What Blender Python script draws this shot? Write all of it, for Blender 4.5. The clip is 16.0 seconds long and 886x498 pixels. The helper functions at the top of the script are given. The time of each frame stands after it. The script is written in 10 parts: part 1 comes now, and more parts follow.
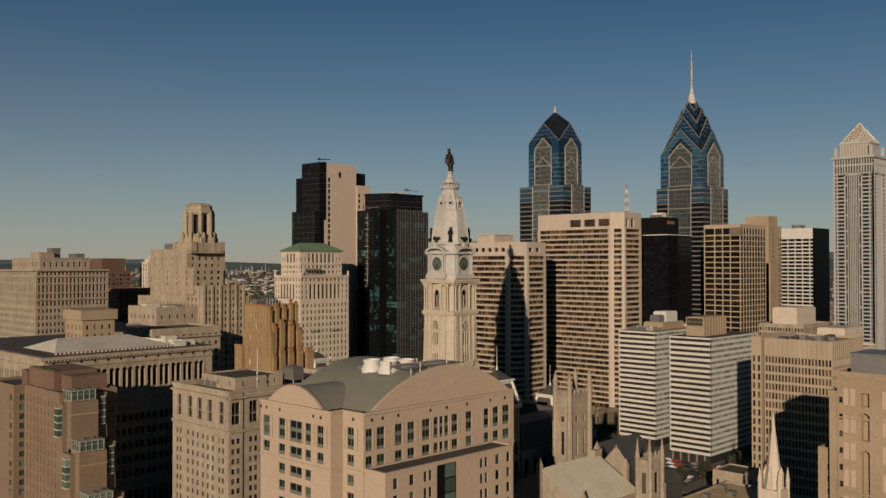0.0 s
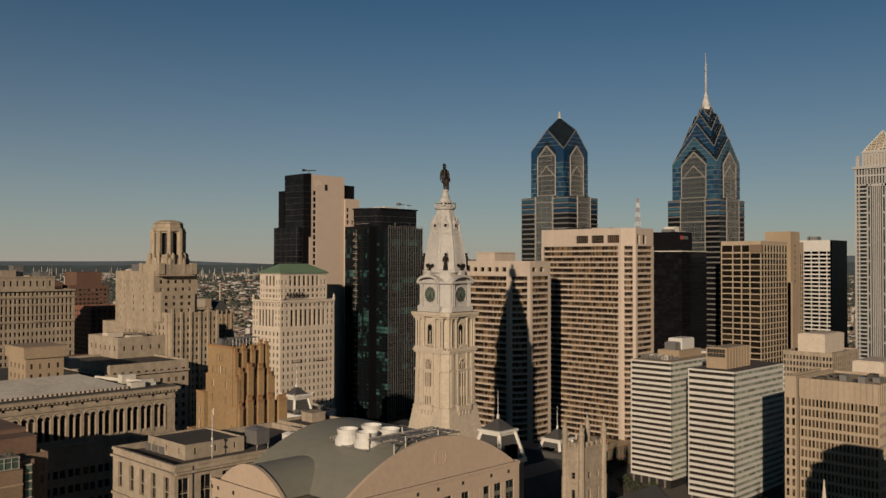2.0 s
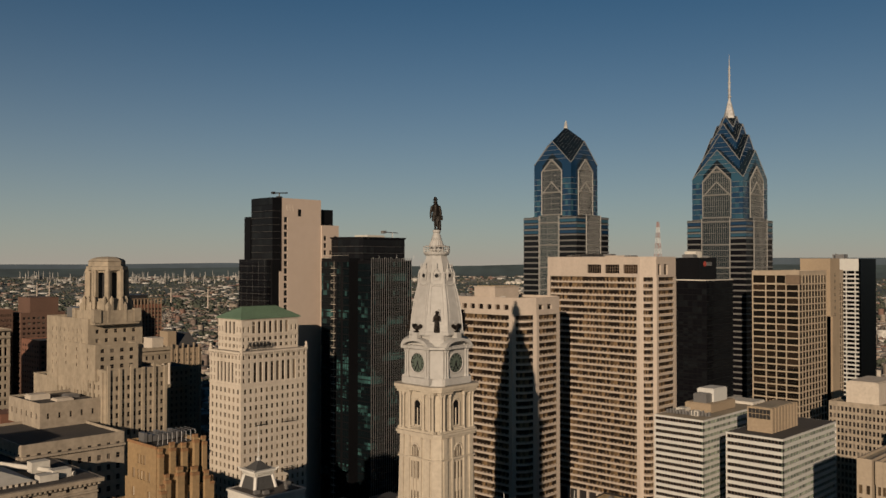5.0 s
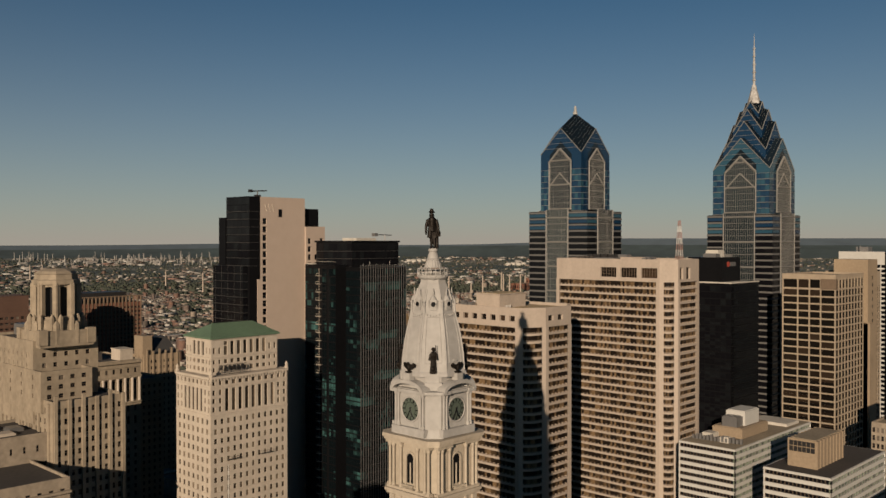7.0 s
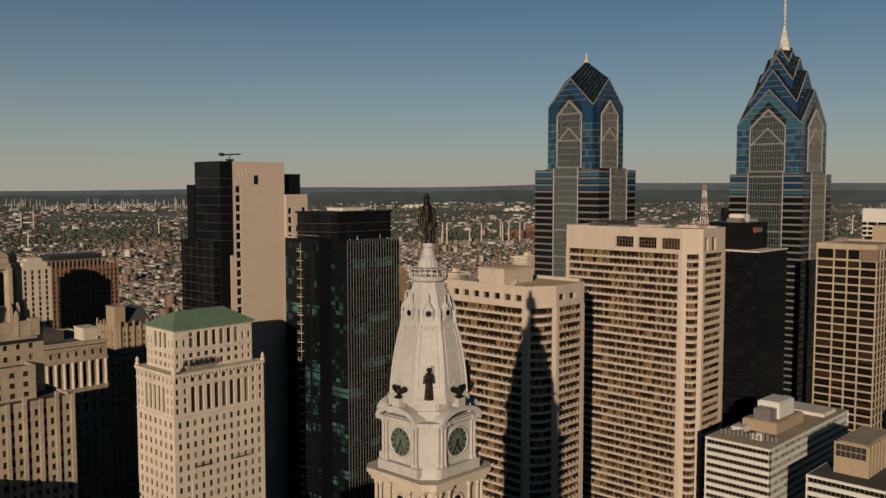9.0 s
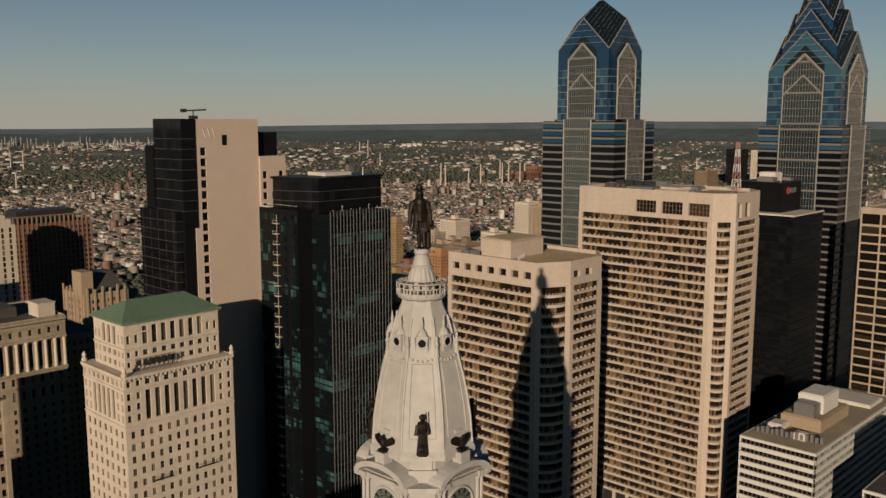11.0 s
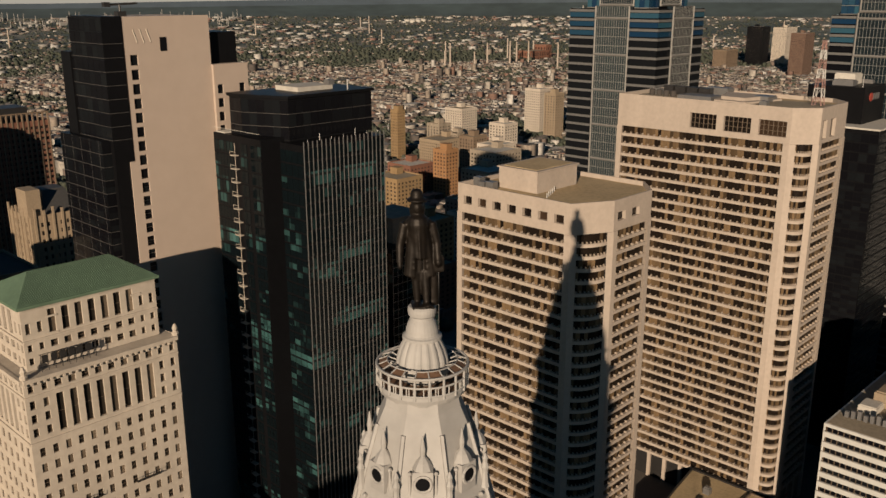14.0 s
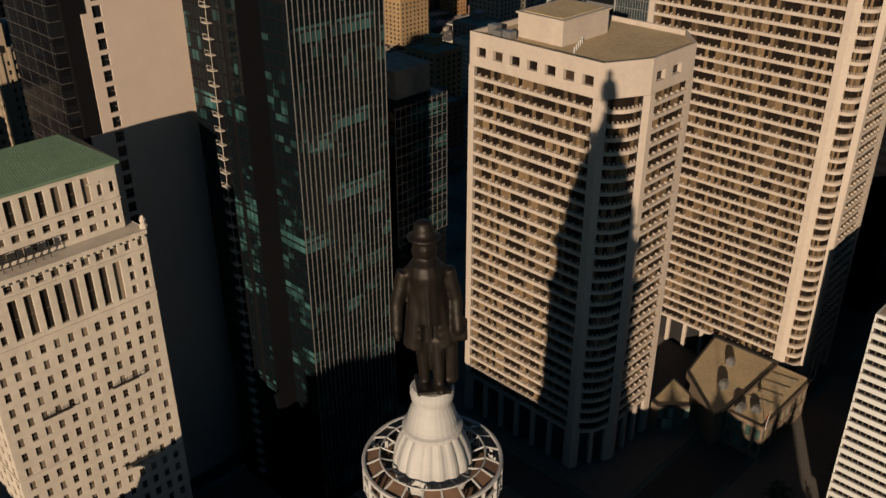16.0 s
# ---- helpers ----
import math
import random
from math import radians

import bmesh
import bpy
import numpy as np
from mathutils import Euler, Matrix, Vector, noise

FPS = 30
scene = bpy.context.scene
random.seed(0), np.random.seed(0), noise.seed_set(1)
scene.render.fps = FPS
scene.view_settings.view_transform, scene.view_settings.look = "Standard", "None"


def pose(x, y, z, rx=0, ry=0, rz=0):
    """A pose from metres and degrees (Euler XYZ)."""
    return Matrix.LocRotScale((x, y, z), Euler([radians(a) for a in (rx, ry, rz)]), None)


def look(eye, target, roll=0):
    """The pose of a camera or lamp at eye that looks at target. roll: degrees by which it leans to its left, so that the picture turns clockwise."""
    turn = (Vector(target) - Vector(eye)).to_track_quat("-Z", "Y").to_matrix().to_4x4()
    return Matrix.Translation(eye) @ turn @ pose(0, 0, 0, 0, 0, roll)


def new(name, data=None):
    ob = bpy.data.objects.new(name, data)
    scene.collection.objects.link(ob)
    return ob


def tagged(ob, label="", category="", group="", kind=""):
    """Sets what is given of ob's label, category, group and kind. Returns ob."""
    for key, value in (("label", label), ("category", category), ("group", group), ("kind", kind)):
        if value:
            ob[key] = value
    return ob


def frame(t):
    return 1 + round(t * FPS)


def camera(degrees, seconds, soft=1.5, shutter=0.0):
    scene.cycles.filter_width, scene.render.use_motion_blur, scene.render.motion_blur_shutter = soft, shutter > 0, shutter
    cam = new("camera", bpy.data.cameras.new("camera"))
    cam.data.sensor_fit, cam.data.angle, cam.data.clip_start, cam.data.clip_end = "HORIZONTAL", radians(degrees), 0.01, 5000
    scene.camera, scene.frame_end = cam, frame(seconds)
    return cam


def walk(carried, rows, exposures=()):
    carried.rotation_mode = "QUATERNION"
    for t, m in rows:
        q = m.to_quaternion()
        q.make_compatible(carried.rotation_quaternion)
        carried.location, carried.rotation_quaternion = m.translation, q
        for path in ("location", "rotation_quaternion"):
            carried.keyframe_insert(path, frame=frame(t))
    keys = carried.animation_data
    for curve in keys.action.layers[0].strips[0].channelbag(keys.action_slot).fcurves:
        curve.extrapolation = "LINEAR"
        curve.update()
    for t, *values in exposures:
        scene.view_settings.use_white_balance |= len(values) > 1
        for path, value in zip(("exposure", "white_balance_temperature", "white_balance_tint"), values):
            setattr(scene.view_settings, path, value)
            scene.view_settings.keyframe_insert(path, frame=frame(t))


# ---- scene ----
cam = camera(52.9, 16.0)
PATH = [
    (0, (301.03, 289.672, 112.507), (299.6, 288.274, 112.538), -0.1),
    (0.5, (291.956, 281.848, 115.612), (290.525, 280.45, 115.642), -0.1),
    (1, (282.922, 273.77, 118.627), (281.491, 272.372, 118.657), 0.1),
    (1.5, (273.995, 265.425, 121.655), (272.563, 264.028, 121.687), 0.1),
    (2, (264.967, 257.02, 124.788), (263.535, 255.624, 124.82), 0.2),
    (2.5, (255.931, 248.578, 128.083), (254.498, 247.183, 128.115), 0.2),
    (3, (246.908, 240.13, 131.496), (245.473, 238.738, 131.529), 0.3),
    (3.5, (237.923, 231.761, 134.946), (236.487, 230.369, 134.979), 0.2),
    (4, (229.113, 223.419, 138.191), (227.675, 222.029, 138.224), 0.3),
    (4.5, (220.211, 215.053, 141.346), (218.772, 213.664, 141.379), 0.2),
    (7, (175.224, 172.456, 157.439), (173.783, 171.069, 157.42), 0.0),
    (7.5, (166.229, 163.815, 160.265), (164.788, 162.428, 160.226), 0.2),
    (8, (157.58, 155.32, 162.977), (156.14, 153.935, 162.907), 0.2),
    (8.5, (149.059, 147.275, 165.883), (147.617, 145.892, 165.777), 0.3),
    (9, (140.663, 139.316, 168.514), (139.223, 137.936, 168.367), -0.1),
    (11.5, (97.053, 97.629, 178.522), (95.627, 96.263, 178.203), 0.2),
    (12, (88.522, 89.517, 179.964), (87.105, 88.151, 179.611), 0.2),
    (12.5, (80.144, 81.435, 180.922), (78.735, 80.07, 180.532), 0.0),
    (13, (71.878, 72.877, 181.542), (70.474, 71.517, 181.114), 0.1),
    (13.5, (63.299, 63.991, 182.099), (61.903, 62.642, 181.619), -0.0),
    (14, (54.497, 55.23, 183.047), (53.113, 53.896, 182.493), -0.1),
    (14.5, (46.122, 46.78, 184.116), (44.754, 45.465, 183.483), 0.0),
    (15, (38.884, 39.523, 185.627), (37.54, 38.231, 184.903), -0.1),
    (15.5, (33.579, 34.01, 186.647), (32.273, 32.746, 185.813), -0.3),
    (16, (30.302, 30.528, 187.588), (29.042, 29.297, 186.642), -0.1),
]
walk(cam, [(t, look(eye, target, roll * 0.5)) for t, eye, target, roll in PATH],
     [(0.0, 0.32), (8.0, 0.36), (13.0, 0.47), (16.0, 0.66)])

# ---- sky, sun and exposure ----
SUN_DIR = Vector((146.0, 85.5, 41.5)).normalized()
world = bpy.data.worlds.new("evening_sky")
scene.world = world
world.use_nodes = True
wn = world.node_tree
sky = wn.nodes.new("ShaderNodeTexSky")
sky.sky_type = "NISHITA"
sky.sun_disc = False
sky.sun_elevation = math.asin(SUN_DIR.z)
sky.sun_rotation = math.atan2(SUN_DIR.x, SUN_DIR.y)
sky.altitude = 100
sky.air_density = 0.5
sky.dust_density = 0.15
sky.ozone_density = 1.4
tone = wn.nodes.new("ShaderNodeHueSaturation")
tone.inputs["Value"].default_value = 0.70
tone.inputs["Saturation"].default_value = 1.3
wn.links.new(sky.outputs[0], tone.inputs["Color"])
warm = wn.nodes.new("ShaderNodeMix")
warm.data_type = "RGBA"
warm.blend_type = "MULTIPLY"
warm.inputs[0].default_value = 1.0
warm.inputs[7].default_value = (0.46, 1.10, 0.97, 1)
wn.links.new(tone.outputs[0], warm.inputs[6])
# thin haze low over the horizon, all round
coord = wn.nodes.new("ShaderNodeTexCoord")
height = wn.nodes.new("ShaderNodeSeparateXYZ")
wn.links.new(coord.outputs["Generated"], height.inputs[0])
low_part = wn.nodes.new("ShaderNodeMapRange")
low_part.inputs["To Min"].default_value, low_part.inputs["To Max"].default_value = 1.0, 0.0
wn.links.new(height.outputs["Z"], low_part.inputs["Value"])
thin = wn.nodes.new("ShaderNodeMath")
thin.operation = "POWER"
thin.inputs[1].default_value = 6.9
wn.links.new(low_part.outputs[0], thin.inputs[0])
haze = wn.nodes.new("ShaderNodeMix")
haze.data_type = "RGBA"
haze.inputs[7].default_value = (5.5, 5.0, 4.2, 1)
wn.links.new(thin.outputs[0], haze.inputs[0])
wn.links.new(warm.outputs[2], haze.inputs[6])
wn.links.new(haze.outputs[2], wn.nodes["Background"].inputs[0])
wn.nodes["Background"].inputs[1].default_value = 0.05
sun_data = bpy.data.lights.new("sun", "SUN")
sun_data.energy = 4.9
sun_data.angle = radians(0.5)
sun_data.color = (1.0, 0.80, 0.60)
sun = new("sun", sun_data)
sun.matrix_world = look(SUN_DIR * 900, (0, 0, 0))
scene.view_settings.exposure = 0.32

# ---- mesh tools ----
class Mesh:
    """Vertices, faces and material slots of one mesh."""

    def __init__(self):
        self.v, self.f, self.m = [], [], []

    def quad(self, a, b, c, d, m=0):
        n = len(self.v)
        self.v += [tuple(a), tuple(b), tuple(c), tuple(d)]
        self.f.append((n, n + 1, n + 2, n + 3))
        self.m.append(m)

    def tri(self, a, b, c, m=0):
        n = len(self.v)
        self.v += [tuple(a), tuple(b), tuple(c)]
        self.f.append((n, n + 1, n + 2))
        self.m.append(m)

    def loop(self, points, m=0):
        n = len(self.v)
        self.v += [tuple(p) for p in points]
        self.f.append(tuple(range(n, n + len(points))))
        self.m.append(m)

    def prism(self, poly, z0, z1, m=0, top=True, bottom=True, poly_top=None):
        """Walls over a counter-clockwise plan; poly_top tapers it."""
        up = poly_top or poly
        k, n = len(poly), len(self.v)
        self.v += [(x, y, z0) for x, y in poly] + [(x, y, z1) for x, y in up]
        for i in range(k):
            j = (i + 1) % k
            self.f.append((n + i, n + j, n + k + j, n + k + i))
            self.m.append(m)
        if top:
            self.f.append(tuple(range(n + k, n + 2 * k)))
            self.m.append(m)
        if bottom:
            self.f.append(tuple(range(n + k - 1, n - 1, -1)))
            self.m.append(m)

    def box(self, x0, x1, y0, y1, z0, z1, m=0):
        self.prism([(x0, y0), (x1, y0), (x1, y1), (x0, y1)], z0, z1, m)

    def beam(self, a, b, r, sides=6, m=0, r2=None):
        """A round or square bar from a to b."""
        a, b = Vector(a), Vector(b)
        axis = (b - a).normalized()
        side = axis.orthogonal().normalized()
        other = axis.cross(side)
        n = len(self.v)
        r2 = r if r2 is None else r2
        for c, rr in ((a, r), (b, r2)):
            for i in range(sides):
                w = 2 * math.pi * (i + 0.5) / sides
                self.v.append(tuple(c + (side * math.cos(w) + other * math.sin(w)) * rr))
        for i in range(sides):
            j = (i + 1) % sides
            self.f.append((n + i, n + j, n + sides + j, n + sides + i))
            self.m.append(m)
        self.f.append(tuple(range(n + sides, n + 2 * sides)))
        self.f.append(tuple(range(n + sides - 1, n - 1, -1)))
        self.m += [m, m]

    def lathe(self, profile, sides=16, cx=0.0, cy=0.0, m=0, turn=0.0, flute=0.0):
        """A turned shape from (radius, height) pairs, bottom first."""
        n = len(self.v)
        for r, z in profile:
            for i in range(sides):
                w = 2 * math.pi * i / sides + turn
                rr = r * (1 - flute * (i % 2))
                self.v.append((cx + rr * math.cos(w), cy + rr * math.sin(w), z))
        for k in range(len(profile) - 1):
            for i in range(sides):
                j = (i + 1) % sides
                a = n + k * sides
                self.f.append((a + i, a + j, a + sides + j, a + sides + i))
                self.m.append(m)
        self.f.append(tuple(range(n + (len(profile) - 1) * sides, n + len(profile) * sides)))
        self.f.append(tuple(range(n + sides - 1, n - 1, -1)))
        self.m += [m, m]

    def ball(self, c, r, sx=1.0, sy=1.0, sz=1.0, rings=6, sides=8, m=0):
        self.lathe([(max(0.02, math.sin(math.pi * k / rings)) * r, -math.cos(math.pi * k / rings) * r) for k in range(rings + 1)], sides, m=m)
        count = (rings + 1) * sides
        for i in range(len(self.v) - count, len(self.v)):
            x, y, z = self.v[i]
            self.v[i] = (c[0] + x * sx, c[1] + y * sy, c[2] + z * sz)

    def data(self, name, materials, smooth=False):
        me = bpy.data.meshes.new(name)
        me.from_pydata(self.v, [], self.f)
        for mat in materials:
            me.materials.append(mat)
        if len(materials) > 1:
            me.polygons.foreach_set("material_index", self.m)
        if smooth:
            me.polygons.foreach_set("use_smooth", [True] * len(self.f))
        me.update()
        return me


def thing(name, label, category, group="", kind="", at=(0, 0, 0)):
    ob = new(name)
    ob.location = at
    ob.empty_display_size = 1
    return tagged(ob, label, category, group, kind)


def under(ob, parent):
    """Makes ob a part of parent, with its place kept in the world."""
    ob.parent = parent
    world = Matrix.Identity(4)
    base = parent
    while base is not None:
        world = base.matrix_parent_inverse @ base.matrix_basis @ world
        base = base.parent
    ob.matrix_parent_inverse = world.inverted()
    return ob


def part(name, mesh, material, parent, label="", kind="", smooth=False):
    mats = material if isinstance(material, (list, tuple)) else [material]
    data = mesh.data(name, mats, smooth) if isinstance(mesh, Mesh) else mesh
    ob = new(name, data)
    under(ob, parent)
    return tagged(ob, label, kind=kind)


def solo(name, mesh, material, label, category, group="", kind="", smooth=False):
    mats = material if isinstance(material, (list, tuple)) else [material]
    return tagged(new(name, mesh.data(name, mats, smooth)), label, category, group, kind)


# ---- materials ----
def material(name, color, rough=0.8, metal=0.0, vary=0.25, grain=0.5, stain=0.03, bump=0.3, spread=0.0, streak=0.0, spec=0.35):
    """A surface with fine grain, broad stains and, with spread, a tint of its own for every piece."""
    mat = bpy.data.materials.new(name)
    mat.use_nodes = True
    nt = mat.node_tree
    b = nt.nodes["Principled BSDF"]
    b.inputs["Roughness"].default_value = rough
    b.inputs["Metallic"].default_value = metal
    b.inputs["Specular IOR Level"].default_value = spec
    geo = nt.nodes.new("ShaderNodeNewGeometry")
    fine = nt.nodes.new("ShaderNodeTexNoise")
    fine.inputs["Scale"].default_value = grain
    fine.inputs["Detail"].default_value = 5
    broad = nt.nodes.new("ShaderNodeTexNoise")
    broad.inputs["Scale"].default_value = stain
    broad.inputs["Detail"].default_value = 3
    nt.links.new(geo.outputs["Position"], fine.inputs["Vector"])
    mapping = nt.nodes.new("ShaderNodeMapping")
    mapping.inputs["Scale"].default_value = (1, 1, 1 - 0.85 * streak)
    nt.links.new(geo.outputs["Position"], mapping.inputs["Vector"])
    nt.links.new(mapping.outputs[0], broad.inputs["Vector"])
    add = nt.nodes.new("ShaderNodeMath")
    add.operation = "ADD"
    nt.links.new(fine.outputs["Fac"], add.inputs[0])
    nt.links.new(broad.outputs["Fac"], add.inputs[1])
    last = add.outputs[0]
    if spread:
        info = nt.nodes.new("ShaderNodeObjectInfo")
        shift = nt.nodes.new("ShaderNodeMath")
        shift.operation = "MULTIPLY_ADD"
        shift.inputs[1].default_value = spread
        nt.links.new(info.outputs["Random"], shift.inputs[0])
        nt.links.new(last, shift.inputs[2])
        last = shift.outputs[0]
    ramp = nt.nodes.new("ShaderNodeMapRange")
    ramp.inputs["From Min"].default_value = 0.6
    ramp.inputs["From Max"].default_value = 1.4 + spread
    ramp.inputs["To Min"].default_value = 1 - vary
    ramp.inputs["To Max"].default_value = 1 + vary
    nt.links.new(last, ramp.inputs["Value"])
    mix = nt.nodes.new("ShaderNodeVectorMath")
    mix.operation = "SCALE"
    mix.inputs[0].default_value = [0.60 * c for c in color]
    nt.links.new(ramp.outputs[0], mix.inputs["Scale"])
    nt.links.new(mix.outputs[0], b.inputs["Base Color"])
    if bump:
        bp = nt.nodes.new("ShaderNodeBump")
        bp.inputs["Strength"].default_value = bump
        bp.inputs["Distance"].default_value = 0.15
        nt.links.new(fine.outputs["Fac"], bp.inputs["Height"])
        nt.links.new(bp.outputs[0], b.inputs["Normal"])
    return mat


def glass(name, dark, light, share=0.25, island=False, rough=0.12, spec=0.4, metal=0.0, soft=0.25, mixed=False, cluster=None):
    """Window glass seen from outside: dark rooms, and a share of panes with blinds or a paler tint."""
    mat = bpy.data.materials.new(name)
    mat.use_nodes = True
    nt = mat.node_tree
    b = nt.nodes["Principled BSDF"]
    b.inputs["Roughness"].default_value = rough
    b.inputs["Specular IOR Level"].default_value = spec
    b.inputs["Metallic"].default_value = metal
    if island:
        value = nt.nodes.new("ShaderNodeNewGeometry").outputs["Random Per Island"]
    else:
        value = nt.nodes.new("ShaderNodeObjectInfo").outputs["Random"]
    if mixed:
        info = nt.nodes.new("ShaderNodeObjectInfo")
        add = nt.nodes.new("ShaderNodeMath")
        add.operation = "ADD"
        nt.links.new(nt.nodes.new("ShaderNodeNewGeometry").outputs["Random Per Island"], add.inputs[0])
        nt.links.new(info.outputs["Random"], add.inputs[1])
        part_of = nt.nodes.new("ShaderNodeMath")
        part_of.operation = "FRACT"
        nt.links.new(add.outputs[0], part_of.inputs[0])
        value = part_of.outputs[0]
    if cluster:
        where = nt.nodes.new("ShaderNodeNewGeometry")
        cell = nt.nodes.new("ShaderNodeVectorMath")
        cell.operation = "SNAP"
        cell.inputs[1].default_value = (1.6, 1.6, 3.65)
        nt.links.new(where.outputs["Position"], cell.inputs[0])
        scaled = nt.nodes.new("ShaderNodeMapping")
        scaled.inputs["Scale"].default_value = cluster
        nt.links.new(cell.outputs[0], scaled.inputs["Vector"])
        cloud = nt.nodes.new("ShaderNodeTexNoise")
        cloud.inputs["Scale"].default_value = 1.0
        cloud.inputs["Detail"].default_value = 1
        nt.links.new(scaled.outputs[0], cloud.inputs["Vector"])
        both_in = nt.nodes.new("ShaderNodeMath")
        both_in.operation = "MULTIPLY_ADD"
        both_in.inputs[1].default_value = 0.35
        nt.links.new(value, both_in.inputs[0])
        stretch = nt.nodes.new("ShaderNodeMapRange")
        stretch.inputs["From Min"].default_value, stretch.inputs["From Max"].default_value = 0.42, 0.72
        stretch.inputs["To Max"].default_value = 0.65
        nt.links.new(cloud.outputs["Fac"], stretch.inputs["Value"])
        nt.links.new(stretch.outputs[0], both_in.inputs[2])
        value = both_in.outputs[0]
    ramp = nt.nodes.new("ShaderNodeValToRGB")
    e = ramp.color_ramp.elements
    e[0].position, e[0].color = max(0.0, 1 - share - soft), (*dark, 1)
    e[1].position, e[1].color = 1.0, (*light, 1)
    nt.links.new(value, ramp.inputs[0])
    nt.links.new(ramp.outputs[0], b.inputs["Base Color"])
    wave = nt.nodes.new("ShaderNodeTexNoise")
    wave.inputs["Scale"].default_value = 0.35
    bp = nt.nodes.new("ShaderNodeBump")
    bp.inputs["Strength"].default_value = 0.08
    bp.inputs["Distance"].default_value = 0.2
    geo = nt.nodes.new("ShaderNodeNewGeometry")
    nt.links.new(geo.outputs["Position"], wave.inputs["Vector"])
    nt.links.new(wave.outputs["Fac"], bp.inputs["Height"])
    nt.links.new(bp.outputs[0], b.inputs["Normal"])
    return mat


def both(name, *args, **kw):
    """The same glass for single panes and for joined ones."""
    return glass(name, *args, **kw), glass(name + "_joined", *args, island=True, **kw)


LIMESTONE = material("limestone", (0.345, 0.285, 0.215), 0.85, vary=0.30, grain=0.6, stain=0.22, streak=0.85)
PALE_STONE = material("pale_stone", (0.56, 0.485, 0.395), 0.85, vary=0.16, grain=0.7, stain=0.2, streak=0.85)
STAINED = material("stained_limestone", (0.345, 0.283, 0.206), 0.9, vary=0.30, grain=0.5, stain=0.16, streak=0.8)
CONCRETE = material("precast_concrete", (0.485, 0.405, 0.332), 0.8, vary=0.12, grain=0.8, stain=0.2, streak=0.9)
TOWER_WHITE = material("painted_iron", (0.45, 0.43, 0.40), 0.7, vary=0.18, grain=0.5, stain=0.12, streak=0.85)
TOWER_STONE = material("tower_marble", (0.50, 0.43, 0.335), 0.8, vary=0.20, grain=0.7, stain=0.12, streak=0.8)
ORANGE_BRICK = material("orange_brick", (0.36, 0.19, 0.085), 0.9, vary=0.25, grain=1.0, stain=0.07)
TERRACOTTA = material("orange_terracotta", (0.29, 0.155, 0.072), 0.8, vary=0.35, grain=0.8, stain=0.15)
TAN_BRICK = material("tan_brick", (0.31, 0.205, 0.102), 0.9, vary=0.25, grain=1.0, stain=0.07)
BUFF = material("buff_brick", (0.34, 0.26, 0.175), 0.9, vary=0.2, grain=1.0, stain=0.05)
RED_BROWN = material("red_brown_render", (0.165, 0.102, 0.072), 0.9, vary=0.2, grain=0.8, stain=0.1)
SLAB_BRICK = material("dark_brown_brick", (0.135, 0.075, 0.052), 0.9, vary=0.2, grain=1.0, stain=0.08)
RED_BRICK = material("red_brick", (0.21, 0.095, 0.06), 0.9, vary=0.25, grain=1.2, stain=0.06)
BROWN_BRICK = material("brown_brick", (0.212, 0.150, 0.100), 0.9, vary=0.2, grain=1.2, stain=0.06)
ROSE_STONE = material("rose_cast_stone", (0.465, 0.362, 0.272), 0.85, vary=0.12, grain=0.7, stain=0.04, streak=0.6)
WHITE_PANEL = material("white_panel", (0.60, 0.585, 0.54), 0.55, vary=0.08, grain=0.4, stain=0.04)
GREY_PANEL = material("grey_white_panel", (0.40, 0.39, 0.37), 0.55, vary=0.1, grain=0.4, stain=0.04)
GRID_STONE = material("tan_precast_grid", (0.385, 0.31, 0.225), 0.85, vary=0.15, grain=0.9, stain=0.12, streak=0.8)
SMOOTH_PANEL = material("smooth_beige_panel", (0.54, 0.435, 0.355), 0.6, vary=0.06, grain=0.3, stain=0.03, bump=0.05)
# stone with the shade of the tower's slits and blind windows painted in
SLIT_SHADE = material("shaded_stone_recess", (0.16, 0.125, 0.09), 0.9, vary=0.3, grain=0.6, stain=0.2)
CUPOLA_WHITE = material("white_painted_iron", (0.66, 0.63, 0.57), 0.6, vary=0.12, grain=0.5, stain=0.1, streak=0.5)
PALE_STEEL = material("pale_galvanised_steel", (0.42, 0.39, 0.34), 0.5, metal=0.2, vary=0.2, grain=0.6)
DARK_STONE = material("dark_spandrel", (0.03, 0.028, 0.027), 0.45, vary=0.2, grain=0.6)
BLACK_PANEL = material("black_panel", (0.008, 0.008, 0.009), 0.4, spec=0.08, vary=0.2, grain=0.5, bump=0.05)
GREY_METAL = material("grey_metal", (0.30, 0.29, 0.28), 0.45, metal=0.6, vary=0.15, grain=0.8, bump=0.05)
WHITE_METAL = material("white_painted_metal", (0.62, 0.60, 0.56), 0.5, vary=0.1, grain=0.8, bump=0.05)
COPPER = material("green_copper", (0.125, 0.195, 0.125), 0.6, vary=0.18, grain=0.8, stain=0.1)
SLATE = material("slate_roof", (0.07, 0.068, 0.066), 0.6, vary=0.25, grain=1.0, stain=0.1)
GREY_ROOF = material("grey_metal_roof", (0.235, 0.23, 0.185), 0.5, vary=0.1, grain=0.4, stain=0.05, bump=0.05)
ROOF_GRAVEL = material("gravel_roof", (0.34, 0.28, 0.195), 0.95, vary=0.3, grain=0.9, stain=0.07)
TAN_ROOF = material("tan_gravel_roof", (0.52, 0.39, 0.22), 0.95, vary=0.25, grain=0.9, stain=0.1)
ROOF_DARK = material("tar_roof", (0.07, 0.06, 0.052), 0.9, vary=0.3, grain=0.8, stain=0.08)
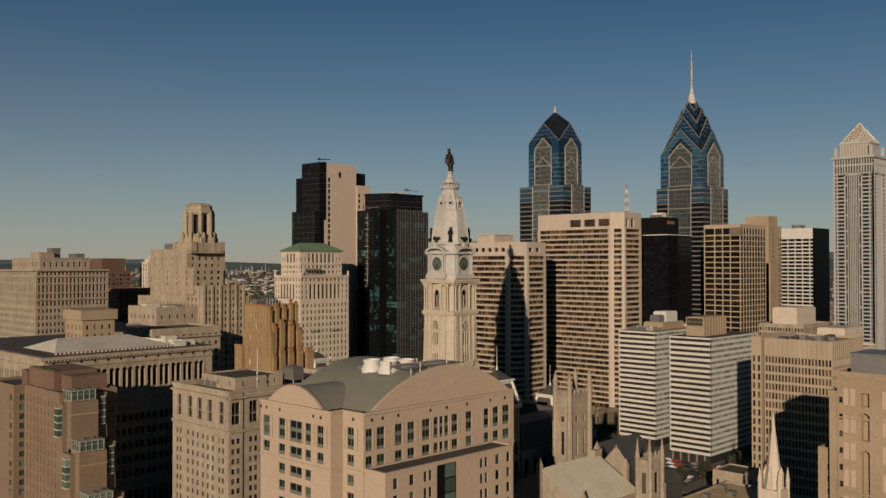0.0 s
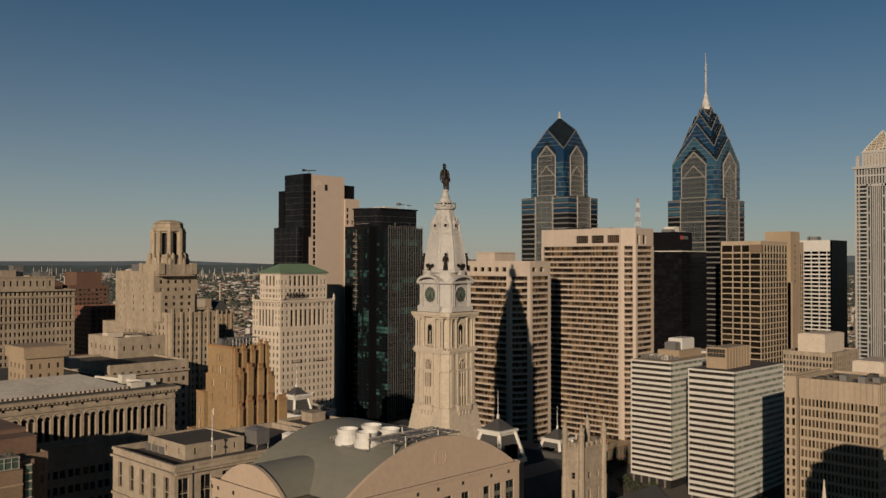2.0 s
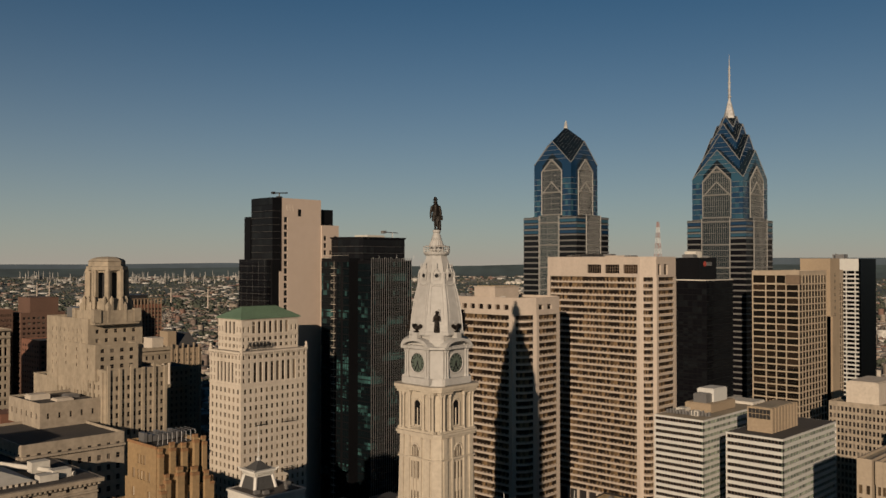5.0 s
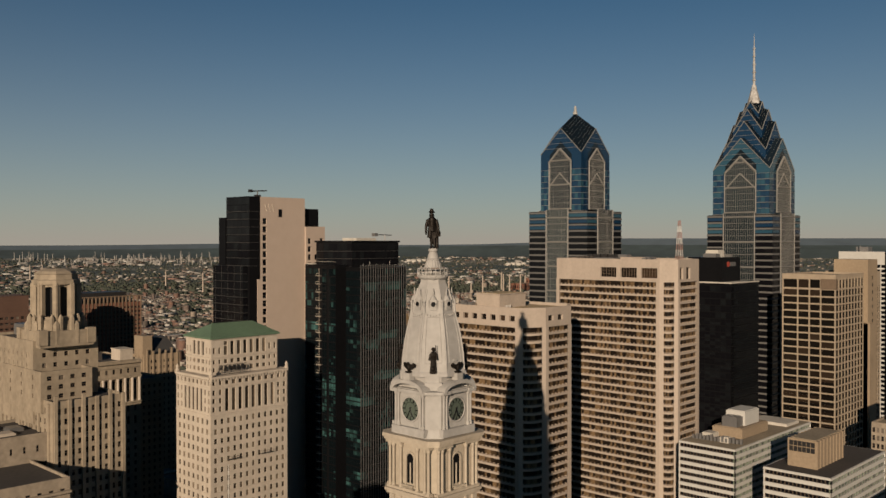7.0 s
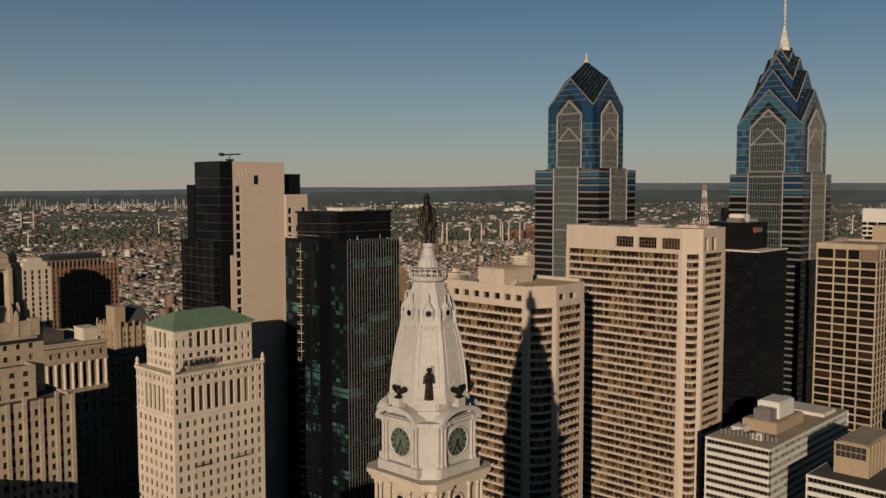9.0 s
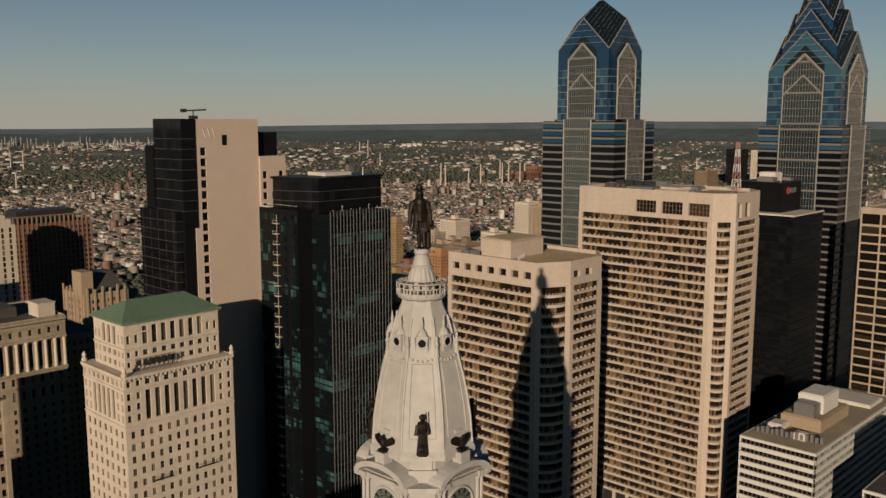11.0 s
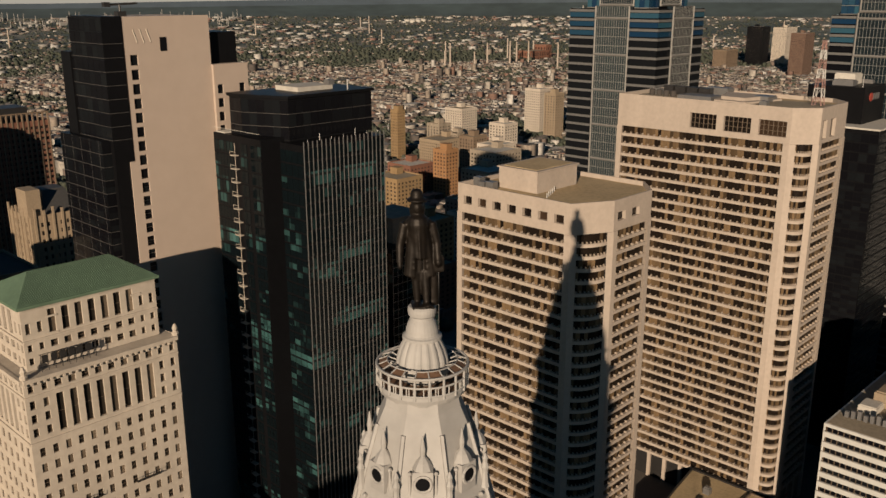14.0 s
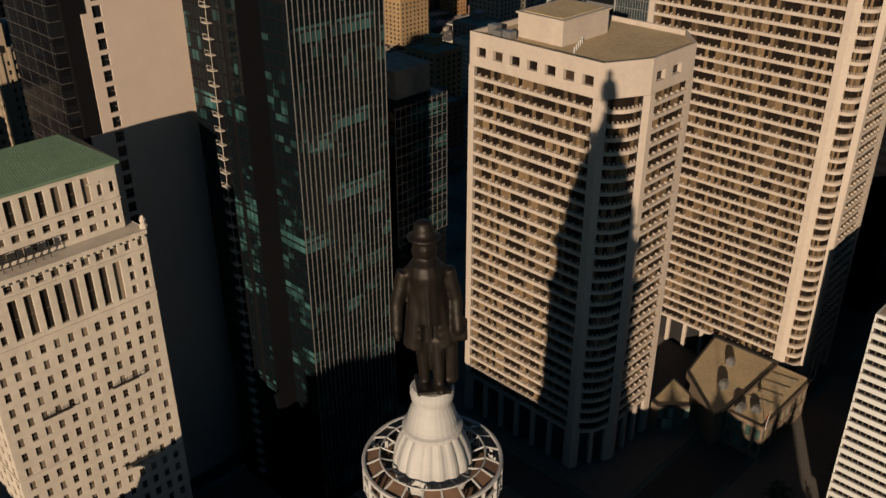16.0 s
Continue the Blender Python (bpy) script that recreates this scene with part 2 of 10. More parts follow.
GRID_GLASS, GRID_GLASS_J = both("curtained_brown_glass", (0.010, 0.008, 0.006), (0.085, 0.06, 0.036), share=0.3, soft=0.5, spec=0.12, mixed=True)
SPIRE = material("weathered_spire_metal", (0.46, 0.445, 0.42), 0.7, vary=0.55, grain=0.9, stain=0.3)
ROOF_PALE = material("pale_membrane_roof", (0.58, 0.54, 0.47), 0.8, vary=0.2, grain=0.6, stain=0.08)
BRONZE = material("dark_bronze", (0.017, 0.012, 0.008), 0.55, metal=0.55, vary=0.4, grain=1.6, stain=0.5, spec=0.4)
ASPHALT = material("asphalt", (0.05, 0.048, 0.046), 0.9, vary=0.25, grain=0.8, stain=0.03)
PAVING = material("concrete_paving", (0.14, 0.12, 0.10), 0.9, vary=0.2, grain=0.8, stain=0.05)
LEAF = material("leaves", (0.045, 0.060, 0.026), 0.8, vary=0.4, grain=0.8, stain=0.06)
BARK = material("bark", (0.09, 0.06, 0.04), 0.95, vary=0.3, grain=2.0)
TRIM_GRANITE = material("grey_granite_band", (0.20, 0.17, 0.145), 0.6, vary=0.15, grain=0.8)
RED_PAINT = material("red_paint", (0.38, 0.06, 0.04), 0.6, vary=0.15, grain=1.0)
WINDOW, WINDOW_J = both("window_glass", (0.008, 0.008, 0.009), (0.13, 0.11, 0.09), share=0.06, soft=0.2, spec=0.14)
BROWN_GLASS, BROWN_GLASS_J = both("bronze_glass", (0.010, 0.007, 0.005), (0.135, 0.09, 0.05), share=0.08, soft=0.45, spec=0.06, rough=0.4, mixed=True)
TAN_GLASS, TAN_GLASS_J = both("dark_bronze_glass", (0.008, 0.006, 0.005), (0.035, 0.022, 0.014), share=0.1, soft=0.3, spec=0.25)
MINT_GLASS, MINT_GLASS_J = both("mint_glass", (0.05, 0.065, 0.05), (0.24, 0.28, 0.21), share=0.35, soft=0.5, spec=0.3, mixed=True)
DUSK_GLASS, DUSK_GLASS_J = both("dark_brown_glass", (0.006, 0.005, 0.004), (0.022, 0.015, 0.010), share=0.1, soft=0.3, spec=0.12)
TEETH = material("concrete_pegs", (0.42, 0.34, 0.265), 0.85, vary=0.12, grain=0.9)
STONE_WINDOW, STONE_WINDOW_J = both("curtained_glass", (0.018, 0.015, 0.012), (0.16, 0.125, 0.09), share=0.22, soft=0.4, spec=0.15)
TOOTH = material("brown_mullion", (0.17, 0.12, 0.08), 0.8, vary=0.2, grain=1.0)
ROSE_PAINT = material("faded_red_paint", (0.33, 0.19, 0.16), 0.7, vary=0.2, grain=1.0)
BAY_GLASS, BAY_GLASS_J = both("pale_green_glass", (0.03, 0.055, 0.045), (0.11, 0.155, 0.12), share=0.3, spec=0.3)
GREEN_GLASS, GREEN_GLASS_J = both("green_glass", (0.02, 0.04, 0.033), (0.09, 0.145, 0.12), share=0.4)
OLIVE_GLASS, OLIVE_GLASS_J = both("olive_glass", (0.010, 0.015, 0.018), (0.024, 0.032, 0.034), share=0.3, spec=0.3)
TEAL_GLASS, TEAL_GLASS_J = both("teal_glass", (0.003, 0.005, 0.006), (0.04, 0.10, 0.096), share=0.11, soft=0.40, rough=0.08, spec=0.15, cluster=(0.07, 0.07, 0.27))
CREAM_SASH, CREAM_SASH_J = both("cream_sash_glass", (0.16, 0.13, 0.10), (0.46, 0.40, 0.31), share=0.5, soft=0.2, spec=0.14)
BLUE_GLASS, BLUE_GLASS_J = both("blue_glass", (0.006, 0.026, 0.060), (0.026, 0.075, 0.105), share=0.4, rough=0.1, spec=0.7, metal=0.2)
BLACK_GLASS, BLACK_GLASS_J = both("black_glass", (0.004, 0.004, 0.005), (0.007, 0.008, 0.009), share=0.3, rough=0.08, spec=0.15)


# ---- building kit ----

def evenly(n, span, share, margin=0.0):
    """n openings spread over a span: pairs of start and end."""
    step = (span - 2 * margin) / n
    return [(margin + step * (i + 0.5 - share / 2), margin + step * (i + 0.5 + share / 2)) for i in range(n)]


def storeys(z0, z1, n, share, sill=0.25):
    step = (z1 - z0) / n
    return [(z0 + step * (i + sill), z0 + step * (i + sill + share)) for i in range(n)]


PANE_CACHE = {}


def pane_mesh(w, h, mat):
    key = (round(w, 2), round(h, 2), mat.name)
    if key not in PANE_CACHE:
        m = Mesh()
        m.box(-w / 2, w / 2, -0.06, 0.06, -h / 2, h / 2)
        if mat.name in ("window_glass", "curtained_glass"):
            m.box(-w / 2, w / 2, -0.11, -0.06, -0.05, 0.05, 1)
            for k in (-1, 1):
                m.box(k * (w / 2 - 0.035) - 0.035, k * (w / 2 - 0.035) + 0.035, -0.10, -0.06, -h / 2, h / 2, 1)
            m.box(-w / 2, w / 2, -0.16, -0.06, -h / 2, -h / 2 + 0.14, 1)
        PANE_CACHE[key] = m.data("window", [mat, TOOTH])
    return PANE_CACHE[key]


class Building:
    """One house: its walls, roof and windows, as parts under an empty at its base."""

    def __init__(self, name, label, category="building", at=(0, 0, 0), wall=None, pane=(None, None), single=150, group=""):
        self.root = thing(name, label, category, group, at=at)
        self.wall, self.pane, self.single = wall, pane, single
        self.body = Mesh()
        self.panes = []
        self.extra = {}

    def mesh(self, name):
        """A further part, by name."""
        return self.extra.setdefault(name, Mesh())

    def face(self, p0, p1, z0, z1, cols=(), rows=(), depth=0.35, front=True, pane=True, skip=None, body=None):
        """A wall from p0 to p1, seen from its right-hand side, with recessed openings."""
        m = body or self.body
        p0, p1 = Vector(p0), Vector(p1)
        d = (p1 - p0)
        span = d.length
        d /= span
        nrm = Vector((d.y, -d.x))

        def at(u, z, back=0.0):
            q = p0 + d * u - nrm * back
            return (q.x, q.y, z)

        z = z0
        for a, b in rows:
            if a > z + 1e-4:
                m.quad(at(0, z), at(span, z), at(span, a), at(0, a))
            u = 0.0
            for c, e in cols:
                if skip and skip((c + e) / 2, (a + b) / 2):
                    continue
                m.quad(at(u, a), at(c, a), at(c, b), at(u, b))
                m.quad(at(c, a), at(c, a, depth), at(c, b, depth), at(c, b))
                m.quad(at(e, a, depth), at(e, a), at(e, b), at(e, b, depth))
                m.quad(at(c, a), at(e, a), at(e, a, depth), at(c, a, depth))
                m.quad(at(c, b, depth), at(e, b, depth), at(e, b), at(c, b))
                if pane:
                    mid = p0 + d * ((c + e) / 2) - nrm * depth
                    self.panes.append((front, (mid.x, mid.y, (a + b) / 2), math.atan2(d.y, d.x), e - c, b - a))
                else:
                    m.quad(at(c, a, depth), at(e, a, depth), at(e, b, depth), at(c, b, depth))
                u = e
            m.quad(at(u, a), at(span, a), at(span, b), at(u, b))
            z = b
        if z1 > z + 1e-4:
            m.quad(at(0, z), at(span, z), at(span, z1), at(0, z1))

    def block(self, x0, x1, y0, y1, z0, z1, ecols=(), ncols=(), rows=(), nrows=None, back=True, depth=0.35, roof=None, parapet=1.0, skip=None):
        """An upright block with windows on all sides and a roof behind a parapet."""
        nrows = rows if nrows is None else nrows
        m = Mesh()
        self.face((x1, y0), (x1, y1), z0, z1, ecols, rows, depth, skip=skip, body=m)
        self.face((x1, y1), (x0, y1), z0, z1, ncols, nrows, depth, skip=skip, body=m)
        self.face((x0, y1), (x0, y0), z0, z1, ecols if back else (), rows if back else (), depth, front=False, body=m)
        self.face((x0, y0), (x1, y0), z0, z1, ncols if back else (), nrows if back else (), depth, front=False, body=m)
        if roof is None:
            m.quad((x0, y0, z1 - 0.1), (x1, y0, z1 - 0.1), (x1, y1, z1 - 0.1), (x0, y1, z1 - 0.1))
        if roof is not None:
            w = 0.5
            for a, b, c, e in ((x0, x1, y0, y0 + w), (x0, x1, y1 - w, y1), (x0, x0 + w, y0 + w, y1 - w), (x1 - w, x1, y0 + w, y1 - w)):
                m.quad((a, c, z1), (b, c, z1), (b, e, z1), (a, e, z1))
            lo = z1 - parapet
            m.quad((x0 + w, y0 + w, lo), (x0 + w, y0 + w, z1), (x1 - w, y0 + w, z1), (x1 - w, y0 + w, lo))
            m.quad((x1 - w, y1 - w, lo), (x1 - w, y1 - w, z1), (x0 + w, y1 - w, z1), (x0 + w, y1 - w, lo))
            m.quad((x0 + w, y1 - w, lo), (x0 + w, y1 - w, z1), (x0 + w, y0 + w, z1), (x0 + w, y0 + w, lo))
            m.quad((x1 - w, y0 + w, lo), (x1 - w, y0 + w, z1), (x1 - w, y1 - w, z1), (x1 - w, y1 - w, lo))
            r = Mesh()
            r.box(x0 + w, x1 - w, y0 + w, y1 - w, lo - 0.3, lo)
            part("roof", r, roof, self.root)
        part("wall", m, self.wall, self.root)

    def lines(self, p0, p1, heights, size, out, mesh=None):
        """Horizontal courses along a wall."""
        p0, p1 = Vector(p0), Vector(p1)
        d = (p1 - p0).normalized()
        nrm = Vector((d.y, -d.x))
        a, b = p0 - nrm * 0.1, p1 - nrm * 0.1
        c, e = p1 + nrm * out, p0 + nrm * out
        for z in heights:
            m = Mesh()
            m.prism([tuple(e), tuple(c), tuple(b), tuple(a)], z, z + size)
            part("string_course", m, self.wall, self.root)

    def ribs(self, p0, p1, places, z0, z1, wide, out, mesh=None, back=0.1):
        """Upright piers along a wall."""
        p0, p1 = Vector(p0), Vector(p1)
        d = (p1 - p0).normalized()
        nrm = Vector((d.y, -d.x))
        for u in places:
            m = Mesh()
            q = p0 + d * u
            a, b = q - d * wide / 2, q + d * wide / 2
            m.prism([tuple(a + nrm * out), tuple(b + nrm * out), tuple(b - nrm * back), tuple(a - nrm * back)], z0, z1)
            part("pier", m, self.wall, self.root)

    def done(self, wall_label="", smooth=False):
        if self.body.f:
            part("wall", self.body, self.wall, self.root, wall_label)
        front = [p for p in self.panes if p[0]]
        rest = [p for p in self.panes if not p[0]]
        front.sort(key=lambda p: -p[1][2])
        for _, c, turn, w, h in front[: self.single]:
            ob = new("window", pane_mesh(w, h, self.pane[0]))
            ob.location, ob.rotation_euler = c, (0, 0, turn)
            under(ob, self.root)
        rest += front[self.single :]
        if rest:
            m = Mesh()
            for _, c, turn, w, h in rest:
                dx, dy = math.cos(turn) * w / 2, math.sin(turn) * w / 2
                ox, oy = math.sin(turn) * 0.06, -math.cos(turn) * 0.06
                for z0, z1 in ((c[2] - h / 2, c[2]), (c[2] + 0.08, c[2] + h / 2)):
                    m.quad((c[0] - dx + ox, c[1] - dy + oy, z0), (c[0] + dx + ox, c[1] + dy + oy, z0), (c[0] + dx + ox, c[1] + dy + oy, z1), (c[0] - dx + ox, c[1] - dy + oy, z1))
            part("glazing", m, self.pane[1], self.root, kind="stuff")
        return self.root


def banded(b, p0, p1, z0, z1, n, ledge, slab=1.5, deep=0.9, pane=None, posts=0.0, post_mat=None, peg=0.30, wide=0.19):
    """Storeys of long window strips between proud spandrel slabs; each strip is a part."""
    p0, p1 = Vector(p0), Vector(p1)
    d = p1 - p0
    span = d.length
    d /= span
    nrm = Vector((d.y, -d.x))
    step = (z1 - z0) / n
    q0, q1 = p0 - nrm * deep, p1 - nrm * deep
    spandrel, strip = Mesh(), Mesh()
    mid = (p0 + p1) / 2
    turn = math.atan2(d.y, d.x)
    spandrel.box(-span / 2, span / 2, 0, deep, -slab / 2, slab / 2)
    cells = max(1, int(span / (posts / 2))) if posts else 1
    for c in range(cells):
        u0, u1 = -span / 2 + span * c / cells, -span / 2 + span * (c + 1) / cells
        strip.box(u0, u1 - (0.06 if posts else 0), deep, deep + 0.1, -(step - slab) / 2 - 0.01, (step - slab) / 2 + 0.01)
    if posts:
        strip.box(-span / 2, span / 2, deep + 0.12, deep + 0.2, -(step - slab) / 2, (step - slab) / 2)
    sd, gd = spandrel.data("spandrel", [ledge]), strip.data("window_strip", [pane])
    for i in range(n):
        for name, data, z in (("spandrel", sd, z0 + step * i + slab / 2), ("window_strip", gd, z0 + step * i + slab + (step - slab) / 2)):
            ob = new(name, data)
            ob.location, ob.rotation_euler = (mid.x, mid.y, z), (0, 0, turn)
            under(ob, b.root)
    if posts:
        m = Mesh()
        k = max(1, int(span / posts))
        for i in range(n):
            z = z0 + step * i + slab
            for j in range(k):
                u = (j + 0.5) * span / k
                c = p0 + d * u
                w = wide
                hgt = (step - slab)
                a, e = c - d * w, c + d * w
                m.prism([tuple(a - nrm * 0.12), tuple(e - nrm * 0.12), tuple(e - nrm * deep), tuple(a - nrm * deep)], z - 0.02, z + hgt * peg)
        part("mullions", m, post_mat or ledge, b.root, kind="stuff")


def bowed(b, p0, p1, z0, z1, n, ledge, slab, deep, pane, rise=1.5, post_mat=None):
    """The same storeys on a bay that bows outward between two piers."""
    p0, p1 = Vector(p0), Vector(p1)
    d = p1 - p0
    span = d.length
    turn = math.atan2(d.y, d.x)
    step = (z1 - z0) / n
    k = 8

    def bow(back):
        return [(span * (i / k - 0.5), back - rise * (1 - (2 * i / k - 1) ** 2)) for i in range(k + 1)]
    front, rear = bow(0.0), bow(deep)
    sp, st = Mesh(), Mesh()
    sp.prism(front + rear[::-1], -slab / 2, slab / 2)
    h = step - slab
    for i in range(k):
        (xa, ya), (xb, yb) = rear[i], rear[i + 1]
        st.prism([(xa, ya - 0.3), (xb - 0.05, yb - 0.3), (xb - 0.05, yb - 0.2), (xa, ya - 0.2)], -h / 2 - 0.01, h / 2 + 0.01)
        xm, ym = (front[i][0] + front[i + 1][0]) / 2, (front[i][1] + front[i + 1][1]) / 2
        st.box(xm - 0.14, xm + 0.14, ym + 0.12, ym + deep - 0.25, -h / 2, -h / 2 + h * 0.24, 1)
    mid = (p0 + p1) / 2
    sd, gd = sp.data("spandrel", [ledge]), st.data("window_strip", [pane, post_mat or ledge])
    for i in range(n):
        for name, data, z in (("spandrel", sd, z0 + step * i + slab / 2), ("window_strip", gd, z0 + step * i + slab + h / 2)):
            ob = new(name, data)
            ob.location, ob.rotation_euler = (mid.x, mid.y, z), (0, 0, turn)
            under(ob, b.root)

# ---- ground and distance ----
def land_height(r):
    """Flat city, then land that rises to the far skyline."""
    if r < 2600:
        return 0.0
    if r < 4480:
        return 72.0 * ((r - 2600) / 1880.0) ** 1.3
    return 72.0 + (r - 4480) * 0.182


def ground_material():
    mat = bpy.data.materials.new("city_ground")
    mat.use_nodes = True
    nt = mat.node_tree
    b = nt.nodes["Principled BSDF"]
    b.inputs["Roughness"].default_value = 0.95
    geo = nt.nodes.new("ShaderNodeNewGeometry")
    big = nt.nodes.new("ShaderNodeTexNoise")
    big.inputs["Scale"].default_value = 0.0035
    big.inputs["Detail"].default_value = 6
    fine = nt.nodes.new("ShaderNodeTexNoise")
    fine.inputs["Scale"].default_value = 0.05
    fine.inputs["Detail"].default_value = 5
    for n in (big, fine):
        nt.links.new(geo.outputs["Position"], n.inputs["Vector"])
    ramp = nt.nodes.new("ShaderNodeValToRGB")
    e = ramp.color_ramp.elements
    e[0].position, e[0].color = 0.38, (0.026, 0.040, 0.038, 1)
    e[1].position, e[1].color = 0.62, (0.125, 0.118, 0.098, 1)
    mid = ramp.color_ramp.elements.new(0.5)
    mid.color = (0.044, 0.058, 0.050, 1)
    nt.links.new(big.outputs["Fac"], ramp.inputs[0])
    scale = nt.nodes.new("ShaderNodeMapRange")
    scale.inputs["From Min"].default_value, scale.inputs["From Max"].default_value = 0.3, 0.7
    scale.inputs["To Min"].default_value, scale.inputs["To Max"].default_value = 0.4, 1.7
    nt.links.new(fine.outputs["Fac"], scale.inputs["Value"])
    mul = nt.nodes.new("ShaderNodeVectorMath")
    mul.operation = "SCALE"
    nt.links.new(ramp.outputs[0], mul.inputs[0])
    nt.links.new(scale.outputs[0], mul.inputs["Scale"])
    nt.links.new(mul.outputs[0], b.inputs["Base Color"])
    return mat


GROUND = ground_material()
ground = Mesh()
RINGS = [0, 120, 300, 600, 1000, 1500, 2000, 2600, 2900, 3200, 3500, 3800, 4100, 4300, 4480, 4560, 4640, 4720, 4790, 4860]
SPOKES = 96
ground.v.append((0, 0, 0))
for r in RINGS[1:]:
    for i in range(SPOKES):
        w = 2 * math.pi * i / SPOKES
        h = land_height(r)
        if r > 4480:
            bearing = math.degrees(w)
            lift = min(28.0, max(-10.0, (238 - bearing) * 1.15)) if 150 < bearing < 300 else 0.0
            h += lift * (r - 4480) / 380 + 1.5 * noise.noise(Vector((math.cos(w) * 9, math.sin(w) * 9, 0.3)))
        ground.v.append((r * math.cos(w), r * math.sin(w), h))
for i in range(SPOKES):
    ground.f.append((0, 1 + i, 1 + (i + 1) % SPOKES))
    ground.m.append(0)
for k in range(len(RINGS) - 2):
    for i in range(SPOKES):
        a, b = 1 + k * SPOKES, 1 + (k + 1) * SPOKES
        j = (i + 1) % SPOKES
        ground.f.append((a + i, b + i, b + j, a + j))
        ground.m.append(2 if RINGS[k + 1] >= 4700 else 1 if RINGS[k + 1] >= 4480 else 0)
# distance haze is painted into both ridge colours, most of it in the outer
HAZED_RIDGE = material("hazed_far_hills", (0.125, 0.165, 0.195), 0.95, vary=0.2, grain=0.012, stain=0.004, bump=0.0)
RIDGE = material("hazed_wooded_ridge", (0.066, 0.095, 0.098), 0.95, vary=0.35, grain=0.012, stain=0.004, bump=0.0)
solo("ground", ground, [GROUND, RIDGE, HAZED_RIDGE], "wide flat city ground of asphalt and soil", "ground", kind="structure", smooth=True)

# Streets between the blocks near the hall.
roads = Mesh()
for x0, x1 in ((162, 176), (66, 80), (-92, -78), (-138, -126), (-262, -250)):
    roads.box(x0, x1, -420, 260, -0.2, 0.05)
for y0, y1 in ((-66, -50), (-172, -160), (51, 61), (84, 94)):
    for a, b in ((-420, -262), (-250, -138), (-126, -92), (-78, 66), (80, 162), (176, 300)):
        roads.box(a, b, y0, y1, -0.2, 0.05)
solo("road", roads, ASPHALT, "dark asphalt streets between the tall buildings", "road", kind="structure")
pave = Mesh()
for a, b in ((-248, -140), (-124, -94), (-76, 64), (82, 160), (178, 300)):
    for c, e in ((-158, -68), (-48, 49), (63, 82), (96, 250)):
        pave.box(a, b, c, e, -0.2, 0.18)
solo("pavement", pave, PAVING, "grey concrete pavements raised above the streets", "pavement", kind="structure")


# ---- the low city behind: rows of small houses, trees and sheds ----
def sector(x, y, spread=40):
    a = math.degrees(math.atan2(y, x)) % 360
    return abs(a - 225) < spread


def mass(name, verts, faces, mats, index, label, category, smooth=False):
    """One object out of very many small pieces."""
    me = bpy.data.meshes.new(name)
    me.vertices.add(len(verts))
    me.vertices.foreach_set("co", np.asarray(verts, dtype=np.float32).ravel())
    faces = np.asarray(faces, dtype=np.int32)
    k = faces.shape[1]
    me.loops.add(faces.size)
    me.loops.foreach_set("vertex_index", faces.ravel())
    me.polygons.add(len(faces))
    me.polygons.foreach_set("loop_start", np.arange(0, faces.size, k, dtype=np.int32))
    me.polygons.foreach_set("loop_total", np.full(len(faces), k, dtype=np.int32))
    for m in mats:
        me.materials.append(m)
    me.polygons.foreach_set("material_index", np.asarray(index, dtype=np.int32))
    if smooth:
        me.polygons.foreach_set("use_smooth", np.ones(len(faces), dtype=bool))
    me.update(calc_edges=True)
    me.validate()
    return tagged(new(name, me), label, category, kind="stuff")


def island_paint(name, stops, rough=0.9, grain=0.25, tone=1.0):
    """A paint that differs from piece to piece."""
    stops = [(p, tuple(tone * (0.76 * c + 0.24 * (0.38 * col[0] + 0.37 * col[1] + 0.25 * col[2])) for c in col)) for p, col in stops]
    mat = bpy.data.materials.new(name)
    mat.use_nodes = True
    nt = mat.node_tree
    b = nt.nodes["Principled BSDF"]
    b.inputs["Roughness"].default_value = rough
    geo = nt.nodes.new("ShaderNodeNewGeometry")
    ramp = nt.nodes.new("ShaderNodeValToRGB")
    ramp.color_ramp.interpolation = "CONSTANT"
    e = ramp.color_ramp.elements
    e[0].position, e[0].color = stops[0][0], (*stops[0][1], 1)
    e[1].position, e[1].color = stops[1][0], (*stops[1][1], 1)
    for pos, col in stops[2:]:
        ramp.color_ramp.elements.new(pos).color = (*col, 1)
    nt.links.new(geo.outputs["Random Per Island"], ramp.inputs[0])
    n = nt.nodes.new("ShaderNodeTexNoise")
    n.inputs["Scale"].default_value = grain
    n.inputs["Detail"].default_value = 4
    nt.links.new(geo.outputs["Position"], n.inputs["Vector"])
    mr = nt.nodes.new("ShaderNodeMapRange")
    mr.inputs["From Min"].default_value, mr.inputs["From Max"].default_value = 0.3, 0.7
    mr.inputs["To Min"].default_value, mr.inputs["To Max"].default_value = 0.7, 1.3
    nt.links.new(n.outputs["Fac"], mr.inputs["Value"])
    mul = nt.nodes.new("ShaderNodeVectorMath")
    mul.operation = "SCALE"
    nt.links.new(ramp.outputs[0], mul.inputs[0])
    nt.links.new(mr.outputs[0], mul.inputs["Scale"])
    nt.links.new(mul.outputs[0], b.inputs["Base Color"])
    return mat


